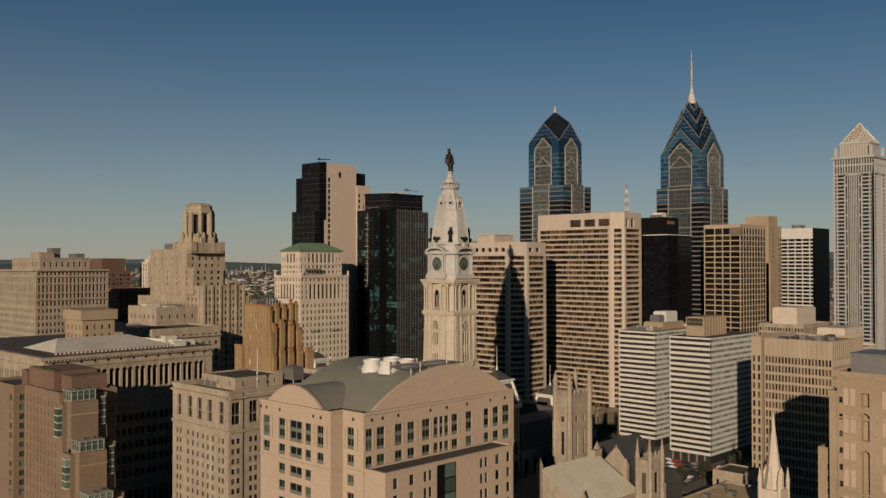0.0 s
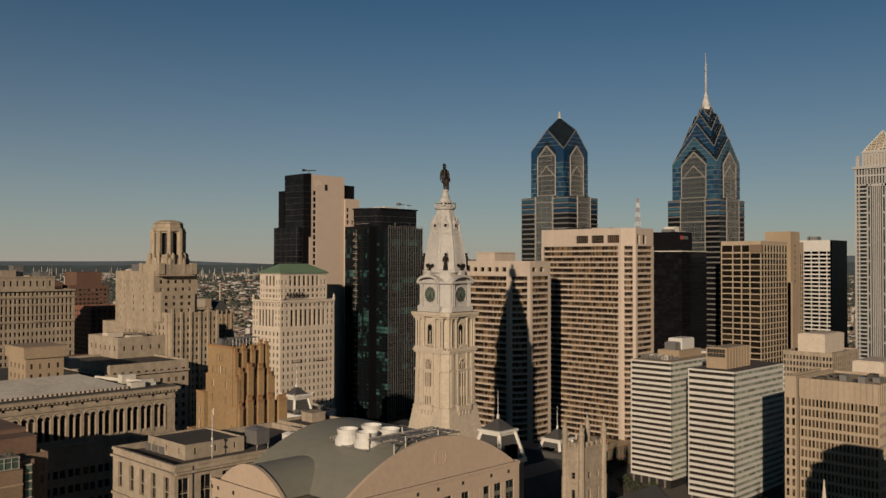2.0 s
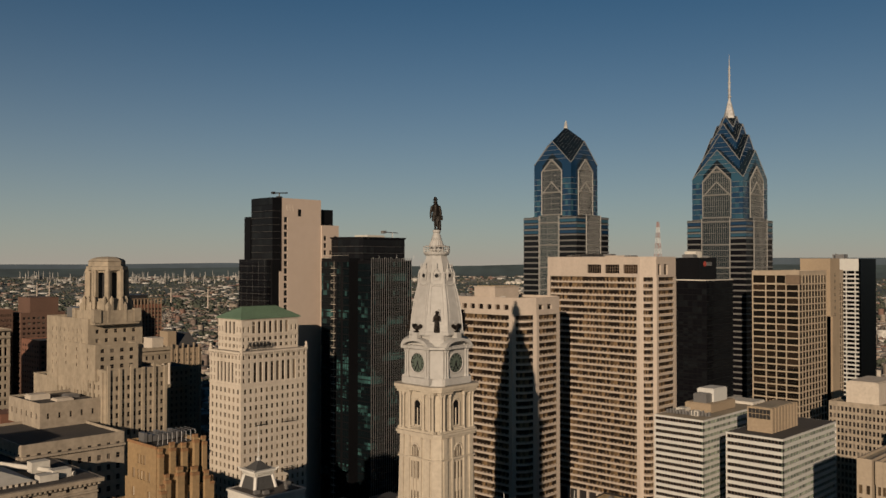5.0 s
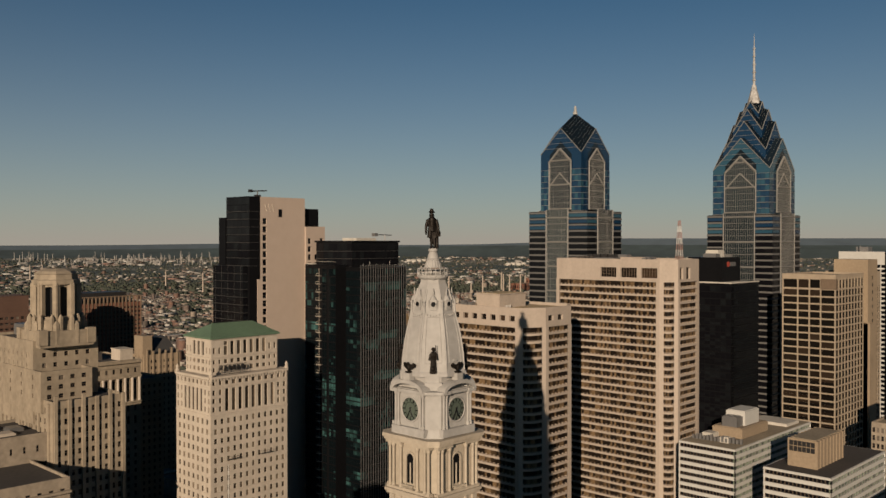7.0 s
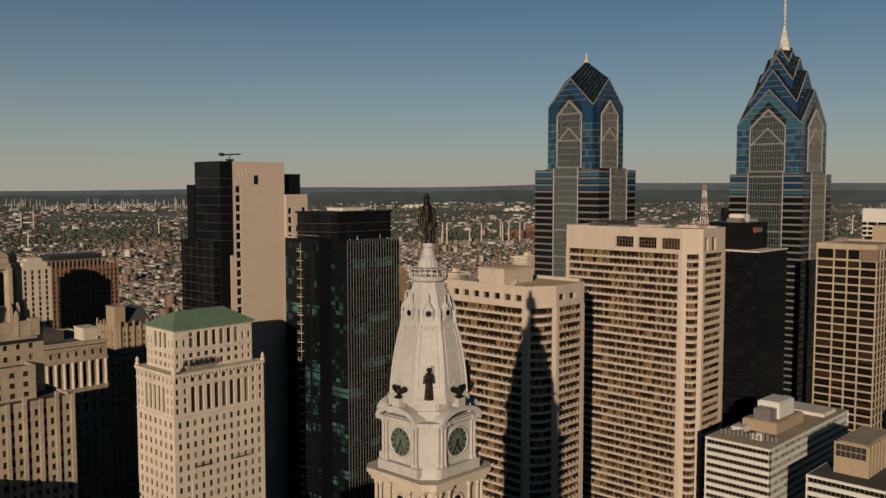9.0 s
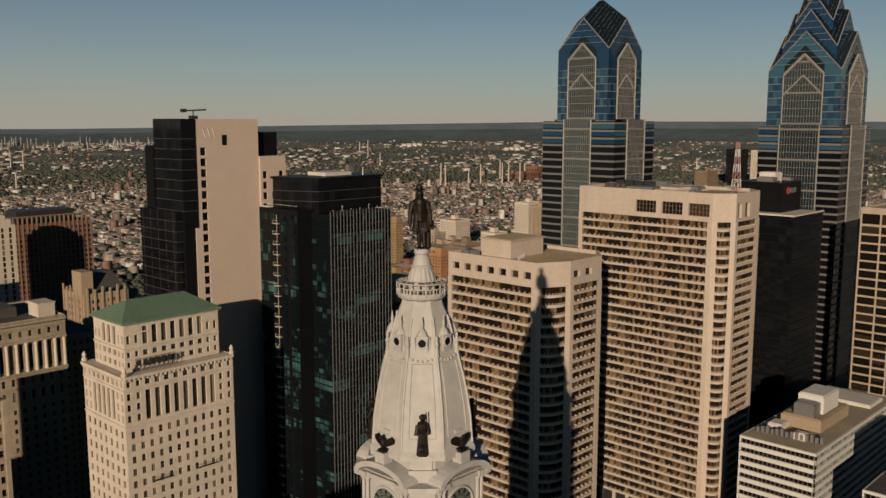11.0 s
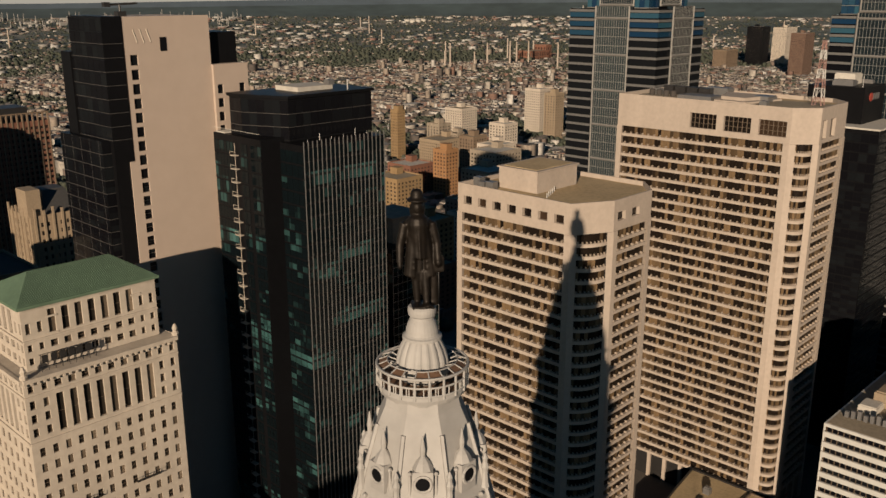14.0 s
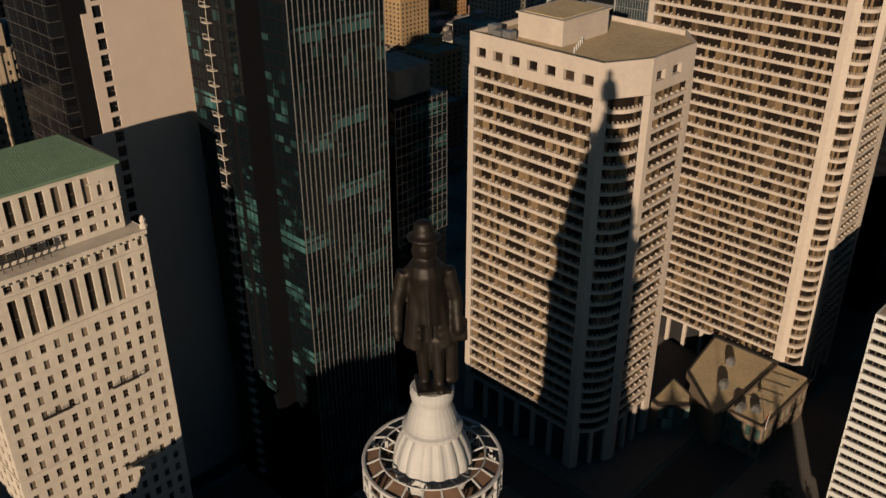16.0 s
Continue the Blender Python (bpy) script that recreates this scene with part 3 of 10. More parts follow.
WALL_TONES = [(0.0, (0.19, 0.095, 0.06)), (0.18, (0.28, 0.215, 0.155)), (0.42, (0.15, 0.105, 0.08)), (0.56, (0.36, 0.31, 0.245)), (0.8, (0.09, 0.07, 0.056)), (0.88, (0.48, 0.44, 0.38))]
ROOF_TONES = [(0.0, (0.14, 0.12, 0.10)), (0.35, (0.26, 0.225, 0.185)), (0.6, (0.08, 0.07, 0.06)), (0.84, (0.38, 0.345, 0.295)), (0.92, (0.22, 0.11, 0.07))]
HOUSE_WALL, HOUSE_ROOF = island_paint("house_walls", WALL_TONES, tone=0.69), island_paint("house_roofs", ROOF_TONES, tone=0.83)
FAR_WALL, FAR_ROOF = island_paint("far_house_walls", WALL_TONES, tone=0.66), island_paint("far_house_roofs", ROOF_TONES, tone=0.82)
SHED = island_paint("shed_walls", [(0.0, (0.42, 0.40, 0.36)), (0.3, (0.29, 0.26, 0.225)), (0.6, (0.20, 0.155, 0.125)), (0.88, (0.22, 0.11, 0.08))], tone=0.7)
SHED_ROOF = island_paint("shed_roofs", [(0.0, (0.40, 0.375, 0.34)), (0.4, (0.24, 0.22, 0.195)), (0.75, (0.52, 0.50, 0.46))], tone=0.55)

rng = random.Random(7)
bx, fx = [], []


def add_boxes(rows):
    """Rows of x, y, base, half length, half width, height: vertices and faces of closed boxes."""
    v, f, m = [], [], []
    for x, y, z, hx, hy, h in rows:
        n = len(v)
        v += [(x - hx, y - hy, z - 1), (x + hx, y - hy, z - 1), (x + hx, y + hy, z - 1), (x - hx, y + hy, z - 1),
              (x - hx, y - hy, z + h), (x + hx, y - hy, z + h), (x + hx, y + hy, z + h), (x - hx, y + hy, z + h)]
        f += [(n, n + 1, n + 5, n + 4), (n + 1, n + 2, n + 6, n + 5), (n + 2, n + 3, n + 7, n + 6), (n + 3, n, n + 4, n + 7)]
        k = len(v)
        v += [v[n + 4], v[n + 5], v[n + 6], v[n + 7]]
        f.append((k, k + 1, k + 2, k + 3))
        m += [0, 0, 0, 0, 1]
    return v, f, m


homes, woods, sheds = [], [], []
CELL_X, CELL_Y = 74.0, 62.0
for bxi in range(-64, 8):
    for byi in range(-78, 4):
        cx, cy = bxi * CELL_X + 20, byi * CELL_Y + 10
        r = math.hypot(cx, cy)
        if r > 4440 or r < 330 or not sector(cx, cy):
            continue
        if cx > -430 and cy > -240 and r < 560:
            continue
        district = noise.noise(Vector((cx * 0.0019, cy * 0.0019, 3.1)))
        patch = noise.noise(Vector((cx * 0.0065, cy * 0.0065, 7.3)))
        works = noise.noise(Vector((cx * 0.0011, cy * 0.0011, 9.7)))
        far = r > 2300
        share = 0.16 + 1.0 * district + 1.5 * patch + (0.62 * min(1.0, (r - 1600) / 1300) if r > 1600 else 0.0)
        share = min(0.985 if r > 2900 else 0.95, max(0.07, share))
        along = noise.noise(Vector((cx * 0.0023, cy * 0.0023, 5.0))) > -0.08
        rows = [-23.0, -10.0, 7.5, 20.5] if not far else [-20.0, 0.0, 20.0]
        for row in rows:
            u = -35.0
            d = row + rng.uniform(-1.5, 1.5)
            deep = rng.uniform(4.5, 6.5)
            tall = rng.choice((6.5, 7.5, 8.5, 9.5)) * rng.uniform(0.92, 1.08)
            while u < 35:
                w = rng.uniform(9, 24) if far else rng.choice((4.8, 5.5, 6.5, 8.0, 12.0, 18.0)) * rng.uniform(0.88, 1.12)
                ou, ov = (u + w / 2, d) if along else (d, (u + w / 2) * 0.86)
                x, y = cx + ou, cy + ov
                if r > 2700 and rng.random() < 0.35 + 0.5 * min(1.0, (r - 2700) / 900):
                    u += w
                    continue
                if r > 2700:
                    if rng.random() < 0.42 + 0.9 * patch:
                        homes.append((x, y, land_height(math.hypot(x, y)), rng.uniform(3, 10), rng.uniform(2.5, 4.5), rng.uniform(2.5, 5.0)))
                    else:
                        woods.append((x, y, rng.uniform(4, 8)))
                    u += w
                    continue
                if rng.random() < share:
                    woods.append((x, y, rng.uniform(3.5, 7.0) * (1.35 if far else 1.0)))
                    if not far:
                        woods.append((x + rng.uniform(-0.6, 0.6) * w, y + rng.uniform(-6, 6), rng.uniform(2.5, 4.5)))
                else:
                    h = tall + rng.uniform(-1.3, 1.3)
                    if rng.random() < (0.07 if r < 1000 else 0.015):
                        h = rng.uniform(13, 24)
                    hx, hy = (w * 0.495, deep) if along else (deep, w * 0.43)
                    homes.append((x, y, land_height(math.hypot(x, y)), hx, hy, h))
                    if rng.random() < 0.25:
                        homes.append((x + rng.uniform(-0.4, 0.4) * hx, y + rng.uniform(-0.4, 0.4) * hy, land_height(math.hypot(x, y)) + h, rng.uniform(0.8, 2.2), rng.uniform(0.8, 1.8), rng.uniform(0.8, 1.8)))
                u += w
        if rng.random() < (0.12 if works > 0.2 else 0.03) and 900 < r < 3300:
            sheds.append((cx + rng.uniform(-15, 15), cy + rng.uniform(-14, 14), rng.uniform(8, 18), rng.uniform(5, 10), rng.uniform(8, 13)))
        for _ in range(9 if r < 2000 else 5):
            woods.append((cx + rng.uniform(-37, 37), cy + rng.choice((-30, -1, 29)) + rng.uniform(-2, 2), rng.uniform(2.5, 5.0)))
# long pale sheds and depots, in loose groups out to the far rise
for _ in range(1500):
    a, r = math.radians(225 + rng.uniform(-34, 34)), math.sqrt(rng.uniform(1100 ** 2, 4440 ** 2))
    x, y = r * math.cos(a), r * math.sin(a)
    if noise.noise(Vector((x * 0.0016, y * 0.0016, 15.2))) < (0.12 if r < 2600 else 0.0) or (r < 2600 and rng.random() < 0.6):
        continue
    if abs(math.degrees(a) - 225) < 36:
        big = 0.8 if r < 3000 else 1.2
        sheds.append((x, y, rng.uniform(9, 26) * big, rng.uniform(5, 9), rng.uniform(5, 9) if r < 3000 else rng.uniform(4, 7)))
v, f, m = add_boxes([h for h in homes if math.hypot(h[0], h[1]) > 2000])
mass("far_houses", v, f, [FAR_WALL, FAR_ROOF], m, "scattered small brick houses far across the city", "houses")
v, f, m = add_boxes([h for h in homes if math.hypot(h[0], h[1]) <= 2000])
mass("row_houses", v, f, [HOUSE_WALL, HOUSE_ROOF], m, "many low brick and stucco row houses with flat roofs", "houses")
v, f, m = add_boxes([(x, y, land_height(math.hypot(x, y)), a, b, h) for x, y, a, b, h in sheds])
mass("warehouses", v, f, [SHED, SHED_ROOF], m, "pale low warehouses and works far across the city", "warehouses")

FAR_LEAF = island_paint("distant_leaves", [(0.0, (0.028, 0.036, 0.020)), (0.3, (0.034, 0.040, 0.022)), (0.6, (0.022, 0.030, 0.018)), (0.85, (0.042, 0.046, 0.025))])
# Tree clumps: uneven low crowns made of a few leaning lobes.
tv, tf = [], []
for x, y, s in woods:
    z = land_height(math.hypot(x, y))
    lobes = 3 if math.hypot(x, y) < 1800 else 1
    for _ in range(lobes):
        ox, oy, rs = rng.uniform(-0.5, 0.5) * s, rng.uniform(-0.5, 0.5) * s, s * rng.uniform(0.5, 0.95)
        if lobes == 1:
            ox = oy = 0
            rs = s
        n = len(tv)
        hz = rs * rng.uniform(1.2, 1.9) * (0.55 if math.hypot(x, y) > 2900 else 1.0)
        for k, (rr, zz) in enumerate(((0.55, 0.12), (1.0, 0.45), (0.7, 0.82))):
            for i in range(5):
                w = 2 * math.pi * (i + 0.5 * k) / 5
                q = rs * rr * rng.uniform(0.75, 1.2)
                tv.append((x + ox + q * math.cos(w), y + oy + q * math.sin(w), z + hz * zz * rng.uniform(0.85, 1.15)))
        tv.append((x + ox, y + oy, z + hz))
        for k in range(2):
            for i in range(5):
                a, b = n + k * 5 + i, n + k * 5 + (i + 1) % 5
                tf += [(a, b, b + 5), (a, b + 5, a + 5)]
        for i in range(5):
            tf.append((n + 10 + i, n + 10 + (i + 1) % 5, n + 15))
mass("tree_crowns", tv, tf, [FAR_LEAF], [0] * len(tf), "dark green street trees and distant woods", "trees", True)

# Works on the skyline: stacks and masts.
for i in range(26):
    a = math.radians(225 + rng.uniform(-30, 30))
    r = rng.uniform(2300, 3900)
    if i < 12:
        a, r = math.radians(227 + rng.uniform(-4.5, 4.5) - 7.5), rng.uniform(2100, 2500)
    x, y = r * math.cos(a), r * math.sin(a)
    s = Mesh()
    h = rng.uniform(38, 70)
    s.lathe([(2.4, -2), (2.0, h * 0.6), (1.6, h), (1.3, h)], 8, x, y, 0)
    for k in range(len(s.v)):
        q = s.v[k]
        s.v[k] = (q[0], q[1], q[2] + land_height(r))
    solo("chimney_stack", s, CONCRETE, "tall pale industrial chimney among low works", "chimney", "stacks on the skyline")

TRIM_PALE = material("weathered_pale_steel", (0.36, 0.34, 0.31), 0.7, vary=0.3, grain=0.02)
# A refinery far off: thin columns, pale tanks and low sheds.
plant = Mesh()
for _ in range(170):
    a, r = math.radians(rng.uniform(236.5, 251)), rng.uniform(3900, 4400)
    x, y, z = r * math.cos(a), r * math.sin(a), land_height(r)
    if rng.random() < 0.7:
        h = rng.uniform(12, 42)
        plant.lathe([(1.7, z - 2), (1.5, z + h * 0.7), (1.1, z + h)], 6, x, y)
    elif rng.random() < 0.5:
        q = rng.uniform(6, 13)
        plant.lathe([(q, z - 2), (q, z + 9), (q * 0.6, z + 11)], 12, x, y)
    else:
        plant.box(x - 14, x + 14, y - 7, y + 7, z - 2, z + rng.uniform(5, 11))
tagged(new("refinery", plant.data("refinery", [TRIM_PALE])), "pale columns and tanks of a far refinery", "refinery", kind="stuff")
for cx_, cy_, n_ in ((-3050, -2450, 5), (-3300, -2050, 4), (-2900, -2950, 6)):
    for k in range(n_):
        tank = Mesh()
        x, y = cx_ + 34 * (k % 3), cy_ + 34 * (k // 3)
        z = land_height(math.hypot(x, y))
        tank.lathe([(13, z - 2), (13, z + 10), (8, z + 13), (1, z + 14)], 14, x, y)
        solo("storage_tank", tank, ROOF_PALE, "white round storage tank on the plain", "tank", "far storage tanks")
b = Building("power_works", "red brick works with pale flat roofs below tall stacks", "works", (-1910, -1500, 0), RED_BRICK, (WINDOW, WINDOW_J), 40)
b.block(-1960, -1880, -1525, -1480, 0, 30, evenly(6, 45, 0.4), evenly(10, 80, 0.4), [(5, 12), (16, 25)], roof=ROOF_GRAVEL)
b.block(-1985, -1960, -1530, -1490, 0, 43, evenly(4, 40, 0.4), evenly(3, 25, 0.4), [(5, 15), (20, 36)], roof=ROOF_PALE)
b.done()

# ---- the two beige office towers ----
def beige_tower(label, poly, top, low, floors, head, east_openings, plain, roof_drop=1.4):
    b = Building("office_tower", label, "office tower", (poly[0][0], poly[0][1], 0), CONCRETE, (TAN_GLASS, TAN_GLASS_J), 200, "beige banded towers")
    k = len(poly)
    inner = Mesh()
    cx, cy = sum(p[0] for p in poly) / k, sum(p[1] for p in poly) / k
    small = [(cx + (x - cx) * 0.95, cy + (y - cy) * 0.95) for x, y in poly]
    inner.prism(small, 0, head + 0.5)
    part("core", inner, DARK_STONE, b.root)
    for i in range(k):
        p, q = Vector(poly[i]), Vector(poly[(i + 1) % k])
        span = (q - p).length
        cols = []
        rows = []
        if i in east_openings:
            cols, rows = east_openings[i]
        b.face(p, q, head, top, cols, rows, 1.2, front=i < plain)
        d = (q - p) / span
        w = 1.9
        if i < plain:
            size = (head - low) / floors * 0.27
            if i == 1:
                bowed(b, p + d * w, q - d * w, low, head, floors, CONCRETE, size, 1.0, BROWN_GLASS, 1.3, TEETH)
            else:
                banded(b, p + d * w, q - d * w, low, head, floors, CONCRETE, slab=size, deep=0.95, pane=BROWN_GLASS, posts=2.4, post_mat=TEETH, peg=0.24, wide=0.15)
        else:
            b.face(p, q, low, head, [(w, span - w)], storeys(low, head, floors, 0.6, 0.38), 0.9, front=False)
    # corner piers run the whole height, down to the street
    piers = []
    for i in range(k):
        p, a, c = Vector(poly[i]), Vector(poly[i - 1]), Vector(poly[(i + 1) % k])
        da, dc = (a - p).normalized(), (c - p).normalized()
        pier = Mesh()
        n1, n2 = Vector((-da.y, da.x)), Vector((dc.y, -dc.x))
        out = 0.25
        corner = p + (n1 + n2).normalized() * out
        inside = p - (n1 + n2).normalized() * 2.2
        pier.prism([tuple(p + da * 2.0 + n1 * out), tuple(corner), tuple(p + dc * 2.0 + n2 * out), tuple(inside)], 0, head + 0.02)
        part("pier", pier, CONCRETE, b.root)
    for i in range(plain):
        p, q = Vector(poly[i]), Vector(poly[(i + 1) % k])
        span = (q - p).length
        b.ribs(p, q, [2 + (span - 4) * j / max(1, round(span / 7)) for j in range(round(span / 7) + 1)], 0, low, 1.3, 0.0, back=1.5)
    # parapet and roof
    lip = [(cx + (x - cx) * 0.975, cy + (y - cy) * 0.975) for x, y in poly]
    for i in range(k):
        j = (i + 1) % k
        b.body.quad((*poly[i], top), (*poly[j], top), (*lip[j], top), (*lip[i], top))
        b.body.quad((*lip[j], top - roof_drop), (*lip[i], top - roof_drop), (*lip[i], top), (*lip[j], top))
    roof = Mesh()
    roof.prism(lip, top - roof_drop - 0.4, top - roof_drop)
    part("roof", roof, TAN_ROOF, b.root)
    return b


E_POLY = [(-145, -130.5), (-145, -87.2), (-157, -80.8), (-177, -80.8), (-186, -89), (-186, -122), (-178, -130.5)]
b = beige_tower("beige concrete office tower with banded windows and a low roof house", E_POLY, 126.2, 13.5, 28, 117.0,
                {0: (evenly(7, 43.3, 0.58, 1.2), [(119.8, 122.4)]), 2: ([(2.0, 6.0), (9.5, 13.5)], [(119.8, 122.4)])}, 3)
ph = Mesh()
ph.box(-173.5, -153.5, -121, -106, 124.8, 131.2)
ph.box(-174.0, -153.0, -121.5, -105.5, 131.2, 131.6)
part("roof_house", ph, CONCRETE, b.root)
cap = Mesh()
cap.box(-172.5, -154.5, -120, -107, 131.6, 131.75)
part("roof_house_cover", cap, TAN_ROOF, b.root)
for i, (x, y) in enumerate(((-149.5, -124), (-149.5, -120.5), (-151, -127))):
    u = Mesh()
    u.box(x - 1.2, x + 1.2, y - 1.4, y + 1.4, 124.8, 126.8 + 0.4 * i)
    for k in range(3):
        u.box(x - 1.25, x + 1.25, y - 1.2 + k * 0.9, y - 0.9 + k * 0.9, 125.2, 126.4)
    part("roof_unit", u, GREY_METAL, b.root)
for i in range(5):
    u = Mesh()
    u.beam((-160 + i * 2.2, -104.5 + i, 124.8), (-160 + i * 2.2, -104.5 + i, 126.4), 0.15)
    part("vent_pipe", u, WHITE_METAL, b.root)
b.done()

BAND_BAR = material("brown_window_bar", (0.16, 0.12, 0.085), 0.7, vary=0.15, grain=0.8)
W_POLY = [(-226, -125.8), (-226, -61.3), (-232.2, -54.4), (-254.5, -54.8), (-262, -62), (-262, -118), (-254, -125.8)]
b = beige_tower("taller beige concrete office tower with banded windows", W_POLY, 147.8, 10, 34, 136.2,
                {0: ([(29.0, 38.8), (41.4, 51.1), (53.7, 63.1)], [(138.2, 143.3)]), 1: ([], []), 2: ([(1.8, 5.4), (8.6, 13.0)], [(137.6, 143.6)])}, 3)
for u0, wide_ in ((29.0, 9.8), (41.4, 9.7), (53.7, 9.4)):
    grille = Mesh()
    for k in range(1, 6):
        y = -125.8 + u0 + wide_ / 6 * k
        grille.box(-226.8, -226.55, y - 0.08, y + 0.08, 138.2, 143.3)
    for z in (139.9, 141.6):
        grille.box(-226.8, -226.6, -125.8 + u0, -125.8 + u0 + wide_, z - 0.06, z + 0.06)
    part("window_grille", grille, BAND_BAR, b.root)
base = Mesh()
base.prism([(-227.4, -124), (-227.4, -62), (-233, -56.2), (-254, -56.2), (-254, -124)], 0, 9.9)
part("base_wall", base, LIMESTONE, b.root, "tan stone wall behind the street columns")
for z, size, inset in ((147.8, 0.25, 1.6), (146.45, 0.12, 3.6)):
    ring = Mesh()
    ring.prism([(-228 - inset, -123), (-228 - inset, -63.5), (-236, -57.5), (-252, -57.5), (-252, -123)], z - 1.2, z - 1.2 + size)
    part("roof_mat", ring, ROOF_GRAVEL, b.root)
for x0, x1, y0, y1, h in ((-247, -243.5, -118, -114, 3.4), (-247, -243.5, -113.2, -109.2, 3.4), (-247, -243.5, -108.4, -104.4, 3.4), (-247, -243.5, -103.6, -99.6, 3.4)):
    fan = Mesh()
    fan.box(x0, x1, y0, y1, 146.2, 146.4 + h)
    for k in range(5):
        fan.box(x1, x1 + 0.1, y0 + 0.3 + 0.75 * k, y0 + 0.7 + 0.75 * k, 146.8, 146.1 + h)
    part("cooling_unit", fan, DARK_STONE, b.root)
ledge = Mesh()
ledge.prism([(-251, -98), (-233, -92), (-232, -80), (-251, -76)], 146.3, 147.5)
ledge.prism([(-250, -96), (-236, -91), (-235, -82), (-250, -78)], 147.5, 148.6)
part("pale_roof_step", ledge, CONCRETE, b.root)
for x, y, a, c, h in ((-238, -100, 9, 13, 1.6), (-246, -80, 7, 6, 2.2), (-240, -118, 3, 3, 2.6), (-233, -74, 2.5, 2.5, 2.0), (-252, -100, 5, 9, 3.2)):
    u = Mesh()
    u.box(x - a / 2, x + a / 2, y - c / 2, y + c / 2, 146.2, 146.2 + h)
    u.box(x - a / 2 + 0.3, x + a / 2 - 0.3, y - c / 2 + 0.3, y + c / 2 - 0.3, 146.2 + h, 146.5 + h)
    part("roof_unit", u, GREY_METAL, b.root)
for i in range(4):
    u = Mesh()
    u.lathe([(1.1, 146.2), (1.1, 148.6), (0.8, 148.9)], 10, -237.5 + 0.2 * i, -119 + i * 3.0)
    part("cooling_drum", u, ROOF_DARK, b.root)
b.done()

# Low roofs between the two towers and the garden.
b = Building("retail_pavilion", "low brown-roofed pavilion between the beige towers", "building", (-205, -60, 0), BROWN_BRICK, (GREEN_GLASS, GREEN_GLASS_J), 60)
b.block(-222.6, -188.6, -60.2, -48.0, 0, 12.4, evenly(4, 12.2, 0.6), evenly(9, 34, 0.5), [(2, 5.5), (7.2, 11)], roof=TAN_ROOF, parapet=0.5)
b.lines((-188.6, -48.0), (-222.6, -48.0), [11.6, 6.3], 0.5, 0.3)
for poly, h in (([(-225.2, -84.5), (-208.8, -82), (-199.5, -80.5), (-184, -62), (-190, -60.4), (-225.2, -60.4)], 11.2), ([(-194, -82), (-178.4, -80.6), (-177.6, -77.6), (-184.6, -70.4), (-190, -73.4)], 10.4)):
    m = Mesh()
    m.prism(poly, 0, h)
    part("wing_wall", m, BROWN_BRICK, b.root)
    cxp, cyp = sum(p[0] for p in poly) / len(poly), sum(p[1] for p in poly) / len(poly)
    inner = [(cxp + (x - cxp) * 0.94, cyp + (y - cyp) * 0.94) for x, y in poly]
    m = Mesh()
    m.prism(inner, h, h + 0.12)
    part("wing_roof", m, TAN_ROOF, b.root)
    for i in range(len(poly)):
        m = Mesh()
        m.prism([poly[i], poly[(i + 1) % len(poly)], inner[(i + 1) % len(poly)], inner[i]], h, h + 0.7)
        part("roof_kerb", m, DARK_STONE, b.root)
# glazed link beside the round-cornered tower
for k in range(6):
    for z0, z1 in ((2.4, 5.9), (6.3, 9.9)):
        m = Mesh()
        xa, ya = -177.5 - 7.0 * k / 6, -77.4 + 7.2 * k / 6
        xb, yb = -177.5 - 7.0 * (k + 0.9) / 6, -77.4 + 7.2 * (k + 0.9) / 6
        m.prism([(xa + 0.1, ya + 0.1), (xb + 0.1, yb + 0.1), (xb, yb), (xa, ya)], z0, z1)
        part("link_pane", m, MINT_GLASS, b.root, "pale green glass pane")
for x, y, w in ((-192.5, -57.5, 3.2), (-195, -53.6, 2.0), (-200, -67.5, 2.6), (-213, -72, 2.2)):
    m = Mesh()
    m.box(x - w / 2, x + w / 2, y - 1.2, y + 1.2, 11.2, 13.6)
    m.box(x - w / 2 + 0.3, x + w / 2 - 0.3, y - 0.9, y + 0.9, 13.6, 14.1)
    part("roof_unit", m, GREY_METAL, b.root)
for i in range(4):
    m = Mesh()
    x = -216 + 5.6 * i
    m.beam((x, -58.5, 12.6), (x - 1.5, -50, 12.6), 0.1, 5)
    for y in (-57, -52):
        m.beam((x - 0.5, y, 11.9), (x - 0.5, y, 12.7), 0.08, 4)
    part("roof_pipe", m, GREY_METAL, b.root)
for k in range(2):
    m = Mesh()
    m.beam((-222 + 33 * k, -47.6, 12), (-222 + 33 * k, -47.2, 19), 0.12, 6, r2=0.06)
    part("flagpole", m, WHITE_METAL, b.root)
    m = Mesh()
    m.quad((-222 + 33 * k, -47.2, 18.8), (-219.4 + 33 * k, -47.0, 18.6), (-219.4 + 33 * k, -47.1, 17.0), (-222 + 33 * k, -47.3, 17.2))
    part("flag", m, RED_PAINT, b.root, "small red striped flag")
b.done()

# ---- white stone tower with a green roof ----
b = Building("hotel_tower", "pale stone tower with a green hipped roof and ledge", "hotel tower", (-25, -140, 0), PALE_STONE, (STONE_WINDOW, STONE_WINDOW_J), 300)
X0, X1, Y0, Y1 = -43.3, -7.6, -152, -126.6
low_rows = storeys(4, 89.5, 23, 0.56, 0.24)
ncols = evenly(12, 35.7, 0.43, 0.8)
ecols = evenly(7, 25.4, 0.41, 0.8)
b.block(X0, X1, Y0, Y1, 0, 90.2, ecols, ncols, low_rows, parapet=0.9)


